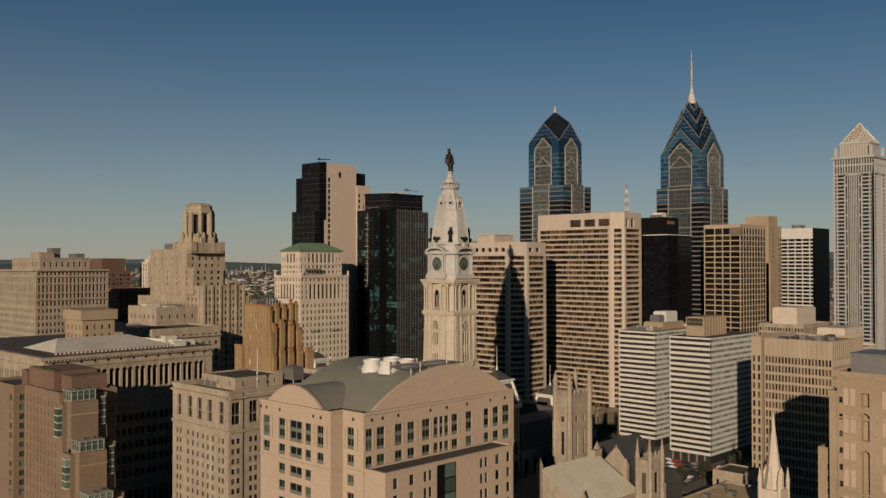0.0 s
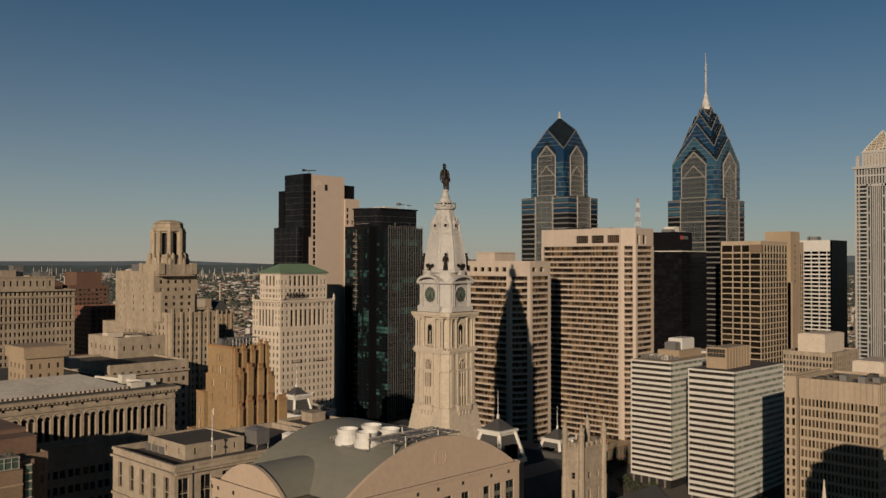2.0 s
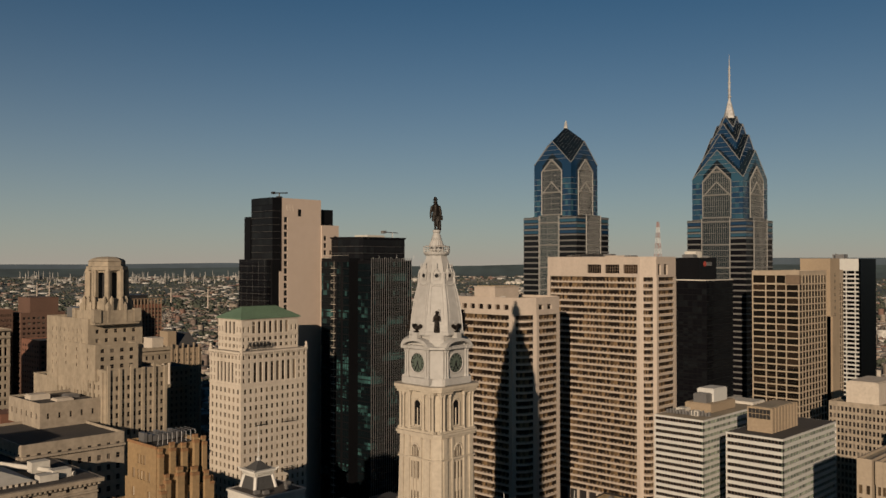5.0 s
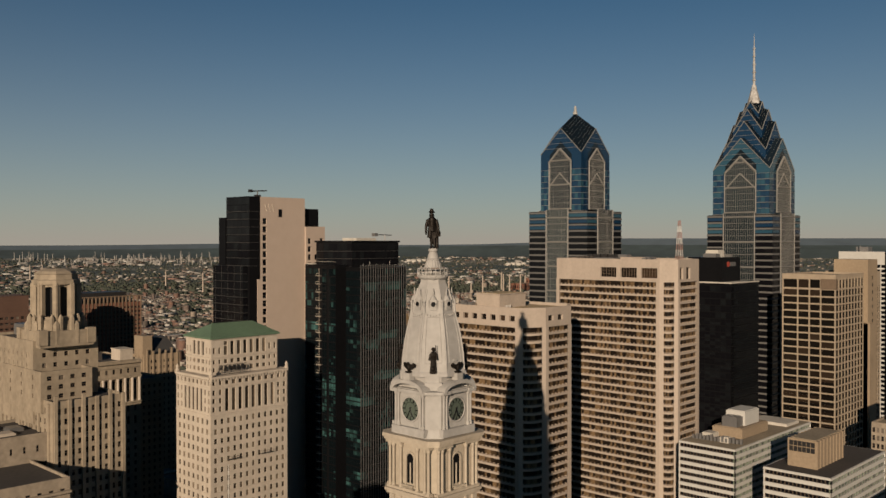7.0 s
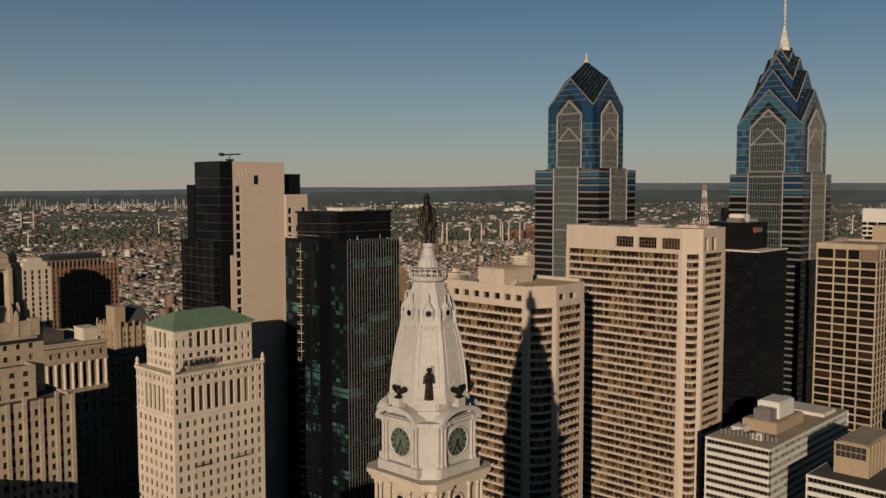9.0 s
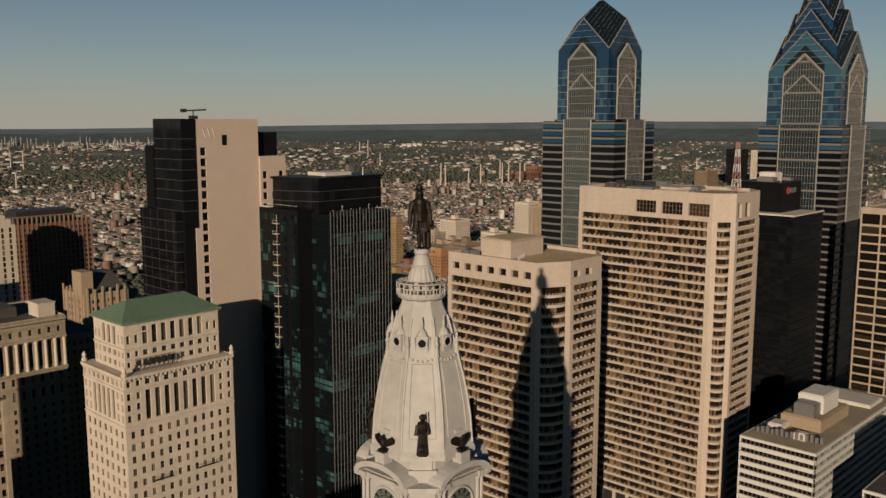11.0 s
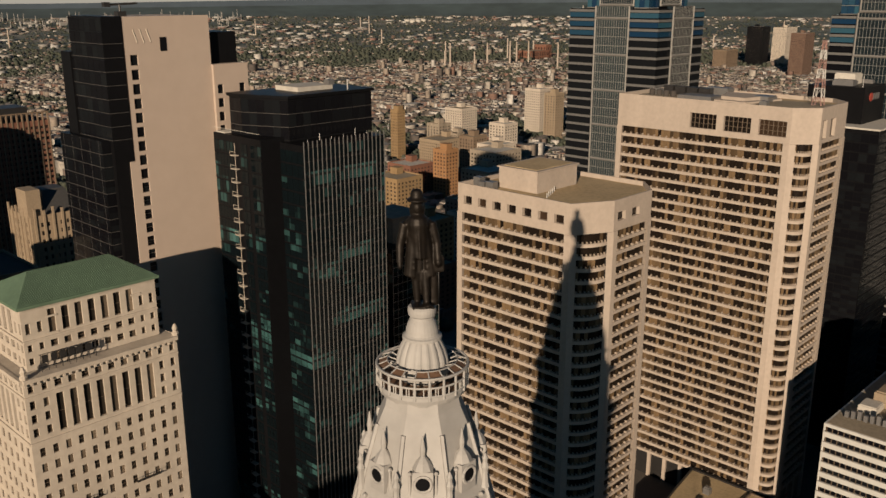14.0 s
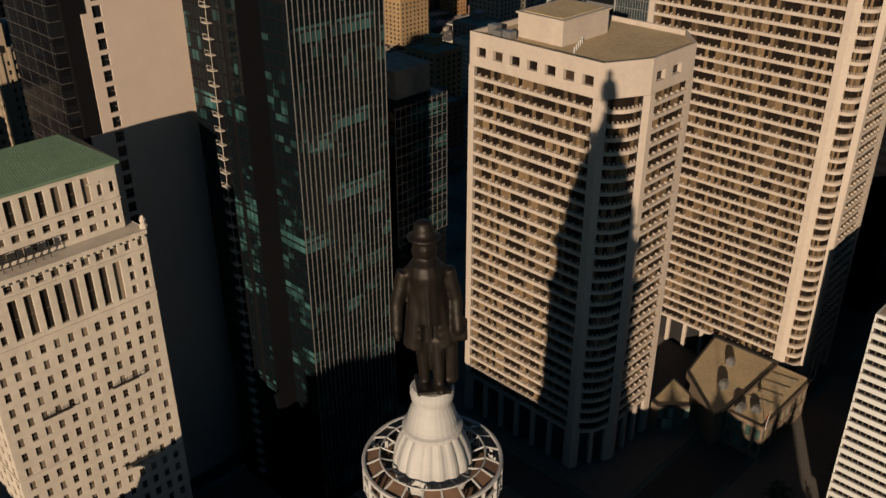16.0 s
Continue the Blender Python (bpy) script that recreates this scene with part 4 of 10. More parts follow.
def slot_stage(x0, x1, y0, y1, z0, z1, side_n, side_e, slots_n, slots_e, tall, small, tail=()):
    """A stage whose middle bays are tall slots and whose end bays keep small windows."""
    m = Mesh()
    wn_, we_ = x1 - x0, y1 - y0
    for p, q, span, side, count in (((x1, y1), (x0, y1), wn_, side_n, slots_n), ((x1, y0), (x1, y1), we_, side_e, slots_e)):
        p, q = Vector(p), Vector(q)
        d = (q - p) / span
        for a, c, n, rows_, share in ((0, side, max(1, round(side / 2.9)), small, 0.42), (side, span - side, count, tall, 0.56), (span - side, span, max(1, round(side / 2.9)), small, 0.42)):
            b.face(p + d * a, p + d * c, z0, z1, evenly(n, c - a, share), list(rows_) + list(tail), 0.6, body=m)
    b.face((x0, y1), (x0, y0), z0, z1, (), (), body=m)
    b.face((x0, y0), (x1, y0), z0, z1, (), (), body=m)
    m.quad((x0, y0, z1 - 0.1), (x1, y0, z1 - 0.1), (x1, y1, z1 - 0.1), (x0, y1, z1 - 0.1))
    part("wall", m, PALE_STONE, b.root)


slot_stage(X0, X1, Y0, Y1, 90.2, 105.2, 5.8, 5.4, 8, 5, [(91.4, 100.2)], [(91.6, 93.6), (94.8, 96.8), (98.0, 100.0)], [(101.8, 103.4)])
for z, s, o in ((104.3, 0.9, 0.7), (100.8, 0.4, 0.25), (90.0, 0.5, 0.3), (60.0, 0.4, 0.2), (20.0, 0.6, 0.35)):
    b.lines((X1, Y0), (X1, Y1), [z], s, o)
    b.lines((X1, Y1), (X0, Y1), [z], s, o)
dentils = Mesh()
for k in range(26):
    dentils.box(X0 + 0.6 + 1.38 * k, X0 + 1.1 + 1.38 * k, Y1 + 0.05, Y1 + 0.55, 103.7, 104.3)
    if k < 18:
        dentils.box(X1 + 0.05, X1 + 0.55, Y0 + 0.6 + 1.38 * k, Y0 + 1.1 + 1.38 * k, 103.7, 104.3)
part("dentil_course", dentils, PALE_STONE, b.root, kind="stuff")
UX0, UX1, UY0, UY1 = -41.0, -10.2, -149, -130.3
slot_stage(UX0, UX1, UY0, UY1, 105.2, 119.2, 5.0, 4.6, 7, 3, [(106.4, 108.0), (109.4, 111.0), (112.6, 118.0)], [(106.4, 108.0), (109.4, 111.0), (113.4, 115.8)])
for u0 in (-16.6, -36.0):
    niche = Mesh()
    niche.box(u0 - 1.2, u0 + 1.2, UY1, UY1 + 0.12, 112.4, 112.8)
    niche.box(u0 - 1.2, u0 + 1.2, UY1, UY1 + 0.16, 116.2, 116.6)
    part("niche_trim", niche, PALE_STONE, b.root)
b.lines((UX1, UY0), (UX1, UY1), [111.7, 118.8], 0.4, 0.35)
b.lines((UX1, UY1), (UX0, UY1), [111.7, 118.8], 0.4, 0.35)
roof = Mesh()
e = 0.8
eave = [(UX0 - e, UY0 - e), (UX1 + e, UY0 - e), (UX1 + e, UY1 + e), (UX0 - e, UY1 + e)]
roof.prism(eave, 119.2, 119.8)
ym = (UY0 + UY1) / 2
ra, rb = (UX1 - 6.0, ym, 124.4), (UX0 + 6.0, ym, 124.4)
q = [(x, y, 119.8) for x, y in eave]
roof.quad(q[0], q[1], ra, rb)
roof.tri(q[1], q[2], ra)
roof.quad(q[2], q[3], rb, ra)
roof.tri(q[3], q[0], rb)
part("roof", roof, COPPER, b.root, "green copper hipped roof")
seams = Mesh()
for i in range(64):
    x = UX0 + 0.6 + i * (UX1 - UX0 - 1.2) / 63
    t = min(1.0, (x - UX0 + e) / 6.8, (UX1 + e - x) / 6.8)
    seams.beam((x, UY1 + e, 119.85), (x, UY1 + e + (ym - UY1 - e) * t, 119.85 + 4.6 * t), 0.045, 4)
part("seam_work", seams, COPPER, b.root, kind="stuff")
# the dark sign frame on the north ledge
sign = Mesh()
for i in range(9):
    sign.beam((-12.5 - i * 1.5, -128.2, 105.2), (-12.5 - i * 1.5, -128.2, 109.2), 0.08, 4)
    sign.beam((-12.5 - i * 1.5, -129.6, 105.2), (-12.5 - i * 1.5, -128.2, 108.2), 0.06, 4)
for z in (106.2, 107.2, 109.1):
    sign.beam((-12.2, -128.2, z), (-24.8, -128.2, z), 0.09, 4)
for i in range(6):
    sign.box(-13.9 - i * 1.9, -12.7 - i * 1.9, -128.1, -127.9, 107.3, 108.9)
part("sign_frame", sign, DARK_STONE, b.root)
# hanging work stages on the long side
for x, z in ((-32.7, 72.3), (-17.8, 72.5), (-32.9, 50.9), (-14.5, 44.0)):
    u = Mesh()
    u.box(x - 3.0, x + 3.0, Y1 + 0.3, Y1 + 1.1, z, z + 0.15)
    for k in range(7):
        u.beam((x - 3.0 + k, Y1 + 1.05, z), (x - 3.0 + k, Y1 + 1.05, z + 1.1), 0.05, 4)
    u.beam((x - 3.0, Y1 + 1.05, z + 1.1), (x + 3.0, Y1 + 1.05, z + 1.1), 0.05, 4)
    part("work_stage", u, DARK_STONE, b.root)
for x, y in ((X1, Y1), (X0 + 0.5, Y1), (X1, Y0 + 0.5)):
    u = Mesh()
    u.lathe([(0.8, 105.2), (0.9, 105.8), (0.5, 106.2), (0.7, 107.0), (0.2, 108.0)], 8, x - 0.5, y - 0.5)
    part("finial", u, PALE_STONE, b.root)
b.done()

FLOOR_LINE = material("dull_metal_line", (0.13, 0.12, 0.11), 0.5, metal=0.4, vary=0.3, grain=0.3, bump=0.05)

# ---- tall hotel with a blank beige side and dark glass ----
b = Building("hotel_tower", "tall hotel with a blank beige side wall and black glass front", "hotel tower", (-68, -176, 0), SMOOTH_PANEL, (BLACK_GLASS, BLACK_GLASS_J), 120)
b.face((-57, -165.5), (-82, -165.5), 0, 177.2, [(1.3, 3.5)], storeys(30, 168, 37, 0.72, 0.16), 0.6)
for x0, x1, z0, z1 in ((-57, -52.5, 95, 112), (-57, -55.6, 112, 140)):
    s = Mesh()
    s.box(x0, x1, -168, -165.5, z0, z1)
    part("side_return", s, SMOOTH_PANEL, b.root)
core = Mesh()
core.box(-82, -56.6, -190, -166.35, 0, 177.0)
part("main_body", core, SMOOTH_PANEL, b.root)
b.face((-82, -163.8), (-92.6, -163.8), 0, 164.0, [(0.5, 2.3), (4.4, 5.8), (7.6, 9.4)], storeys(30, 159, 34, 0.66, 0.2), 0.5, skip=lambda u, z: 4 < u < 6.2 and z > 152)
core = Mesh()
core.box(-92.6, -82, -186, -164.6, 0, 163.9)
part("side_body", core, SMOOTH_PANEL, b.root)
top = Mesh()
top.box(-92, -83, -184, -168, 163.9, 172.5)
part("dark_top_box", top, BLACK_PANEL, b.root)
recess = Mesh()
recess.box(-68.9, -67.0, -165.52, -165.4, 168.2, 171.8)
part("dark_vent", recess, BLACK_PANEL, b.root)
emblem = Mesh()
for k in range(3):
    emblem.beam((-59.6 - 1.9 * k, -165.45, 174.0), (-60.6 - 1.9 * k, -165.45, 170.6), 0.14, 4)
part("emblem_bars", emblem, PALE_STONE, b.root, "pale plain emblem on the wall")


def glazed(b, p0, p1, z0, z1, cols, rows, pane, gap=0.12, out=0.0, keep=None, name="window"):
    """Curtain wall: panes a hand apart on a dark backing."""
    p0, p1 = Vector(p0), Vector(p1)
    d = p1 - p0
    span = d.length
    d /= span
    turn = math.atan2(d.y, d.x)
    nrm = Vector((d.y, -d.x))
    cw, rh = span / cols, (z1 - z0) / rows
    for r in range(rows):
        for c in range(cols):
            if keep and not keep(c, r):
                continue
            mid = p0 + d * (cw * (c + 0.5)) + nrm * out
            b.panes.append((True, (mid.x, mid.y, z0 + rh * (r + 0.5)), turn, cw - gap, rh - gap * 2.5))


for box in ((-57.0, -51.6, -184.5, -165.9, 0, 177.3), (-57.0, -49.2, -192.0, -167.5, 0, 146), (-57.0, -51.0, -190.0, -184.5, 0, 168)):
    dark = Mesh()
    dark.box(*box)
    part("dark_front", dark, BLACK_PANEL, b.root)
glazed(b, (-49.2, -192), (-49.2, -167.5), 20, 146, 8, 36, None, out=0.05)
glazed(b, (-51.6, -184.5), (-51.6, -165.9), 146, 177, 6, 9, None, out=0.05)
glazed(b, (-49.2, -167.5), (-57, -167.5), 20, 146, 3, 36, None, out=0.05)
for i in range(44):
    z = 20 + 3.5 * i
    x1_, y0_, y1_ = (-49.2, -192, -167.5) if z < 144 else (-51.6, -184.5, -165.9)
    course = Mesh()
    course.box(x1_, x1_ + 0.16, y0_, y1_ + 0.1, z, z + 0.13)
    course.box(-57, x1_ + 0.1, y1_, y1_ + 0.16, z, z + 0.13)
    part("floor_line", course, FLOOR_LINE, b.root)
for k in range(5):
    mull = Mesh()
    y = -190 + 5.2 * k
    mull.box(-49.2, -49.08, y - 0.06, y + 0.06, 20, 146)
    part("mullion", mull, FLOOR_LINE, b.root)
for p in ((-60, -172, 177.2),):
    u = Mesh()
    u.box(p[0] - 1.2, p[0] + 1.2, p[1] - 1, p[1] + 1, p[2], p[2] + 1.2)
    u.beam((p[0], p[1], p[2] + 1), (p[0], p[1], p[2] + 3.0), 0.3)
    u.beam((p[0] + 3.4, p[1] - 0.6, p[2] + 2.8), (p[0] - 4.6, p[1] + 0.8, p[2] + 3.2), 0.28)
    u.box(p[0] + 2.6, p[0] + 4.2, p[1] - 1.2, p[1] + 0.2, p[2] + 2.3, p[2] + 3.5)
    part("roof_crane", u, DARK_STONE, b.root)
b.done()

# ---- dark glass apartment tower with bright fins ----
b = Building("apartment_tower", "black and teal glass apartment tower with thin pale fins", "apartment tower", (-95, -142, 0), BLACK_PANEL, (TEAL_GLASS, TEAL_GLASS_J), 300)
for box in ((-110, -82.5, -150, -126, 0, 145.5), (-84, -76.5, -158, -136, 0, 146.6)):
    core = Mesh()
    core.box(*box)
    part("dark_body", core, BLACK_PANEL, b.root)
CROWN = [(-79, -153), (-79, -147.6), (-84.6, -134.6), (-113.4, -134.6), (-113.4, -153)]
core = Mesh()
core.prism(CROWN, 145.5, 156.6)
part("crown_body", core, BLACK_PANEL, b.root)
core = Mesh()
core.prism([(-78.4, -153.5), (-78.4, -147.4), (-84.2, -134.0), (-114, -134.0), (-114, -153.5)], 156.6, 157.4)
part("crown_lid", core, BLACK_PANEL, b.root)
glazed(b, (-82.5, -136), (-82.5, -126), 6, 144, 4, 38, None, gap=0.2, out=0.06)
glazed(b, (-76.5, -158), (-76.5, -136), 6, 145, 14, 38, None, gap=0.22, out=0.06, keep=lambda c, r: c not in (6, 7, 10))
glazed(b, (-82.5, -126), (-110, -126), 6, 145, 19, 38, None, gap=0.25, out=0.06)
for p, q, cols_ in ((CROWN[0], CROWN[1], 3), (CROWN[1], CROWN[2], 6), (CROWN[2], CROWN[3], 12)):
    p, q = Vector(p), Vector(q)
    d = (q - p) / cols_
    turn = math.atan2(d.y, d.x)
    nrm = Vector((d.y, -d.x)).normalized()
    sheet = Mesh()
    sheet.box(-d.length / 2 + 0.06, d.length / 2 - 0.06, -0.08, 0.02, -1.62, 1.62)
    sheet_data = sheet.data("crown_pane", [BLACK_GLASS])
    for k in range(cols_):
        for r in range(3):
            c_ = p + d * (k + 0.5)
            ob = new("crown_pane", sheet_data)
            ob.location, ob.rotation_euler = (c_.x, c_.y, 147.6 + 3.42 * r), (0, 0, turn)
            under(ob, b.root)
    for z in (149.2, 152.62):
        rail = Mesh()
        a, e = p + nrm * 0.1, q + nrm * 0.1
        rail.beam((a.x, a.y, z), (e.x, e.y, z), 0.09, 4)
        part("crown_rail", rail, FLOOR_LINE, b.root)
for k in range(8):
    post = Mesh()
    post.beam((-84 - 4 * k, -126.3, 146.4), (-84 - 4 * k, -126.3, 148.2 if k % 3 == 1 else 147.0), 0.07, 4)
    part("terrace_post", post, WHITE_METAL, b.root)
for i in range(20):
    x = -82.5 - 27.5 * i / 19
    fin = Mesh()
    fin.box(x - 0.07, x + 0.07, -126, -125.72, 4, 146.6)
    part("fin", fin, GREY_METAL, b.root)
for i in range(38):
    z = 6 + 139 * i / 38
    bal = Mesh()
    bal.box(-76.5, -75.2, -148.6, -146.2, z, z + 0.22)
    bal.beam((-75.25, -148.6, z + 1.2), (-75.25, -146.2, z + 1.2), 0.06, 4)
    bal.beam((-75.25, -148.6, z), (-75.25, -148.6, z + 1.2), 0.05, 4)
    bal.beam((-75.25, -146.2, z), (-75.25, -146.2, z + 3.6), 0.08, 4)
    part("balcony", bal, PALE_STONE, b.root)
deck = Mesh()
deck.box(-84, -77, -157.6, -153.2, 146.6, 146.9)
deck.beam((-76.6, -157.8, 148.0), (-76.6, -136.2, 148.0), 0.06, 4)
part("roof_deck", deck, ROOF_PALE, b.root)
u = Mesh()
u.box(-104, -92, -150, -140, 157.2, 158.6)
part("roof_house", u, ROOF_PALE, b.root)
u = Mesh()
u.beam((-106, -136, 157.2), (-106, -136, 160.2), 0.25)
u.beam((-98, -134, 160.2), (-112, -138, 160.0), 0.22)
u.box(-99, -97, -135, -133, 159.4, 160.8)
part("roof_crane", u, GREY_METAL, b.root)
b.done()

# ---- city hall and its clock tower ----
hall = thing("city_hall_tower", "tall white stone and iron clock tower of the city hall", "tower")


def cut(a, c):
    """A square plan with cut corners."""
    return [(a, -a + c), (a, a - c), (a - c, a), (-a + c, a), (-a, a - c), (-a, -a + c), (-a + c, -a), (a - c, -a)]


shaft = Mesh()
shaft.prism(cut(13.2, 2.6), 40, 54, top=False)
part("shaft_foot", shaft, TOWER_STONE, hall)
shaft = Mesh()
shaft.prism(cut(13.2, 2.6), 54, 66.5, poly_top=cut(10.9, 2.2), top=False)
part("battered_base", shaft, TOWER_STONE, hall)
shaft = Mesh()
shaft.prism(cut(10.6, 2.2), 66.5, 88.6, poly_top=cut(10.1, 2.2))
part("shaft", shaft, TOWER_STONE, hall)
for z, a, h in ((66.0, 11.1, 0.8), (81.2, 10.72, 0.45), (88.4, 10.8, 0.7), (89.1, 11.2, 0.8)):
    course = Mesh()
    course.prism(cut(a, 2.3), z, z + h)
    part("string_course", course, TOWER_STONE, hall)
# long slit windows, coloured dark for the shade in their recesses, and panels on the shaft
quarter = [Matrix.Rotation(math.pi / 2 * i, 4, "Z") for i in range(4)]


def four(name, mesh, mat, parent, label="", smooth=False):
    """The same piece on all four sides."""
    data = mesh.data(name, [mat] if not isinstance(mat, list) else mat, smooth)
    made = []
    for m in quarter:
        ob = new(name, data)
        ob.matrix_basis = m
        ob.parent = parent
        tagged(ob, label)
        made.append(ob)
    return made


for y in (-1.5, 0, 1.5):
    for z0, z1, o in ((67.4, 70.9, 0.1), (75.0, 80.4, 0.04)):
        m = Mesh()
        m.box(10.15 + o, 10.46 + 1.7 * o, y - 0.3, y + 0.3, z0, z1)
        four("slit_window", m, SLIT_SHADE, hall)
for y, half in ((-2.9, 0.4), (2.9, 0.4), (-6.4, 0.9), (6.4, 0.9), (-0.75, 0.17), (0.75, 0.17)):
    for z0, z1, x1 in ((66.9, 81.3, 10.86), (82.0, 88.3, 10.66)):
        if half < 0.2:
            z0, z1 = max(z0, 67.0), min(z1, 80.6)
        if z1 > z0:
            m = Mesh()
            m.box(10.0, x1 + half * 0.1, y - half, y + half, z0, z1)
            four("pilaster", m, TOWER_STONE, hall)
# round-headed blind windows above the slits, with their recess shade in the colour
m = Mesh()
m.box(10.1, 10.42, -1.5, 1.5, 82.1, 84.2)
for k in range(8):
    w0, w1 = math.pi * k / 8, math.pi * (k + 1) / 8
    m.prism([(10.1, 1.5 * math.cos(w1)), (10.42, 1.5 * math.cos(w1)), (10.42, 1.5 * math.cos(w0)), (10.1, 1.5 * math.cos(w0))], 84.2, 84.2 + 1.5 * min(math.sin(w0), math.sin(w1)) + 0.1)
four("blind_window", m, SLIT_SHADE, hall)
m = Mesh()
for k in range(8):
    w0, w1 = math.pi * k / 8, math.pi * (k + 1) / 8
    m.beam((10.5, 1.9 * math.cos(w0), 84.2 + 1.9 * math.sin(w0)), (10.5, 1.9 * math.cos(w1), 84.2 + 1.9 * math.sin(w1)), 0.32, 6)
for y in (-0.55, 0.55):
    m.box(10.1, 10.6, y - 0.16, y + 0.16, 82.1, 85.2)
four("window_arch", m, TOWER_STONE, hall)
# balconies on brackets above the battered base
m = Mesh()
m.box(10.1, 12.1, -3.8, 3.8, 65.4, 66.0)
m.box(11.7, 12.1, -3.8, 3.8, 66.0, 67.3)
for s_ in (-1, 1):
    m.box(10.1, 11.7, s_ * 3.6 - 0.2, s_ * 3.6 + 0.2, 66.0, 67.3)
    m.box(10.6, 12.2, s_ * 3.6 - 0.45, s_ * 3.6 + 0.45, 65.2, 67.6)
four("balcony", m, TOWER_STONE, hall)
for y in (-2.9, -1.0, 1.0, 2.9):
    m = Mesh()
    m.prism([(10.6, y - 0.35), (12.0, y - 0.35), (12.0, y + 0.35), (10.6, y + 0.35)], 63.6, 65.4, poly_top=None)
    four("bracket", m, TOWER_STONE, hall)
for z0, z1, x1, half in ((81.4, 82.0, 11.0, 3.3),):
    m = Mesh()
    m.box(10.1, x1, -half, half, z0, z1)
    four("window_sill", m, TOWER_STONE, hall)
# colonnade stage
col = Mesh()
col.prism(cut(9.1, 2.2), 89.9, 103.2)
col.prism(cut(11.3, 2.3), 103.2, 103.9)
col.prism(cut(11.7, 2.4), 103.9, 104.9)
part("colonnade_stage", col, TOWER_STONE, hall)
for y in (-7.9, -6.4, -3.4, 3.4, 6.4, 7.9):
    m = Mesh()
    m.lathe([(0.62, 90), (0.62, 90.8), (0.46, 91.1), (0.40, 101.0), (0.62, 101.6), (0.66, 102.3)], 10, 9.9, y)
    four("column", m, TOWER_STONE, hall)
for y0, y1, z0, z1, x1 in ((-8.9, -2.7, 102.3, 103.4, 10.7), (2.7, 8.9, 102.3, 103.4, 10.7), (-8.8, 8.8, 89.9, 90.6, 10.5)):
    m = Mesh()
    m.box(9.0, x1, y0, y1, z0, z1)
    four("entablature", m, TOWER_STONE, hall)
m = Mesh()
m.box(9.0, 9.2, -1.5, 1.5, 92, 98.5)
m.loop([(9.2, 1.5 * math.cos(w), 98.5 + 1.5 * math.sin(w)) for w in [math.pi * i / 10 for i in range(11)]])
four("arch_opening", m, BLACK_PANEL, hall)
m = Mesh()
for s in (-1, 1):
    m.box(9.1, 9.6, s * 1.75 - 0.3, s * 1.75 + 0.3, 91, 98.5)
for i in range(10):
    a0, a1 = math.pi * i / 10, math.pi * (i + 1) / 10
    m.beam((9.35, 1.8 * math.cos(a0), 98.5 + 1.8 * math.sin(a0)), (9.35, 1.8 * math.cos(a1), 98.5 + 1.8 * math.sin(a1)), 0.32, 6)
m.beam((9.3, 0, 92), (9.3, 0, 97.5), 0.22, 6)
for k in range(9):
    m.beam((10.6, -2 + k * 0.5, 90.6), (10.6, -2 + k * 0.5, 91.6), 0.12, 5)
m.box(10.4, 10.8, -2.4, 2.4, 91.6, 91.8)
four("arch_surround", m, TOWER_STONE, hall)
for ob in hall.children:
    ob.matrix_basis = Matrix.Diagonal((0.94, 0.94, 1, 1)) @ ob.matrix_basis
# clock stage
clk = Mesh()
clk.prism(cut(9.3, 3.4), 104.9, 107.2, poly_top=cut(8.6, 3.2), top=False)
clk.prism(cut(8.65, 2.9), 107.2, 116.6)
clk.prism(cut(9.9, 3.2), 116.6, 117.4)
clk.prism(cut(7.6, 3.0), 117.3, 122.0)
part("clock_stage", clk, TOWER_WHITE, hall)
m = Mesh()
N = 14
for i in range(N):
    a0, a1 = math.pi * i / N, math.pi * (i + 1) / N
    p0, p1 = (6.3 * math.cos(a0), 117.2 + 2.9 * math.sin(a0)), (6.3 * math.cos(a1), 117.2 + 2.9 * math.sin(a1))
    q0, q1 = (5.3 * math.cos(a0), 117.0 + 2.1 * math.sin(a0)), (5.3 * math.cos(a1), 117.0 + 2.1 * math.sin(a1))
    for x0, x1, r0, r1 in ((7.4, 10.5, p0, p1),):
        m.quad((x1, *q0), (x1, *p0), (x1, *p1), (x1, *q1))
        m.quad((x0, *p0), (x0, *p1), (x1, *p1), (x1, *p0))
        m.quad((9.3, *q1), (9.3, *q0), (x1, *q0), (x1, *q1))
for y in (-5.2, -4.2, 4.2, 5.2):
    m.lathe([(0.5, 107.2), (0.5, 108.0), (0.36, 108.3), (0.32, 115.4), (0.5, 116.0), (0.55, 116.6)], 8, 9.15, y)
m.box(8.4, 10.2, -6.5, -3.6, 116.5, 117.45)
m.box(8.4, 10.2, 3.6, 6.5, 116.5, 117.45)
m.box(8.4, 9.9, -6.2, 6.2, 105.2, 107.3)
m.box(7.4, 9.2, -4.8, 4.8, 116.8, 117.6)
m.box(8.2, 10.2, -1.1, 1.1, 119.6, 121.9)
four("clock_pediment", m, TOWER_WHITE, hall)
m = Mesh()
for i in range(28):
    a0, a1 = 2 * math.pi * i / 28, 2 * math.pi * (i + 1) / 28
    m.beam((8.75, 3.3 * math.cos(a0), 112.0 + 3.3 * math.sin(a0)), (8.75, 3.3 * math.cos(a1), 112.0 + 3.3 * math.sin(a1)), 0.28, 6)
four("clock_rim", m, TOWER_WHITE, hall)
m = Mesh()
m.loop([(8.72, 3.15 * math.cos(2 * math.pi * i / 32), 112.0 + 3.15 * math.sin(2 * math.pi * i / 32)) for i in range(32)])
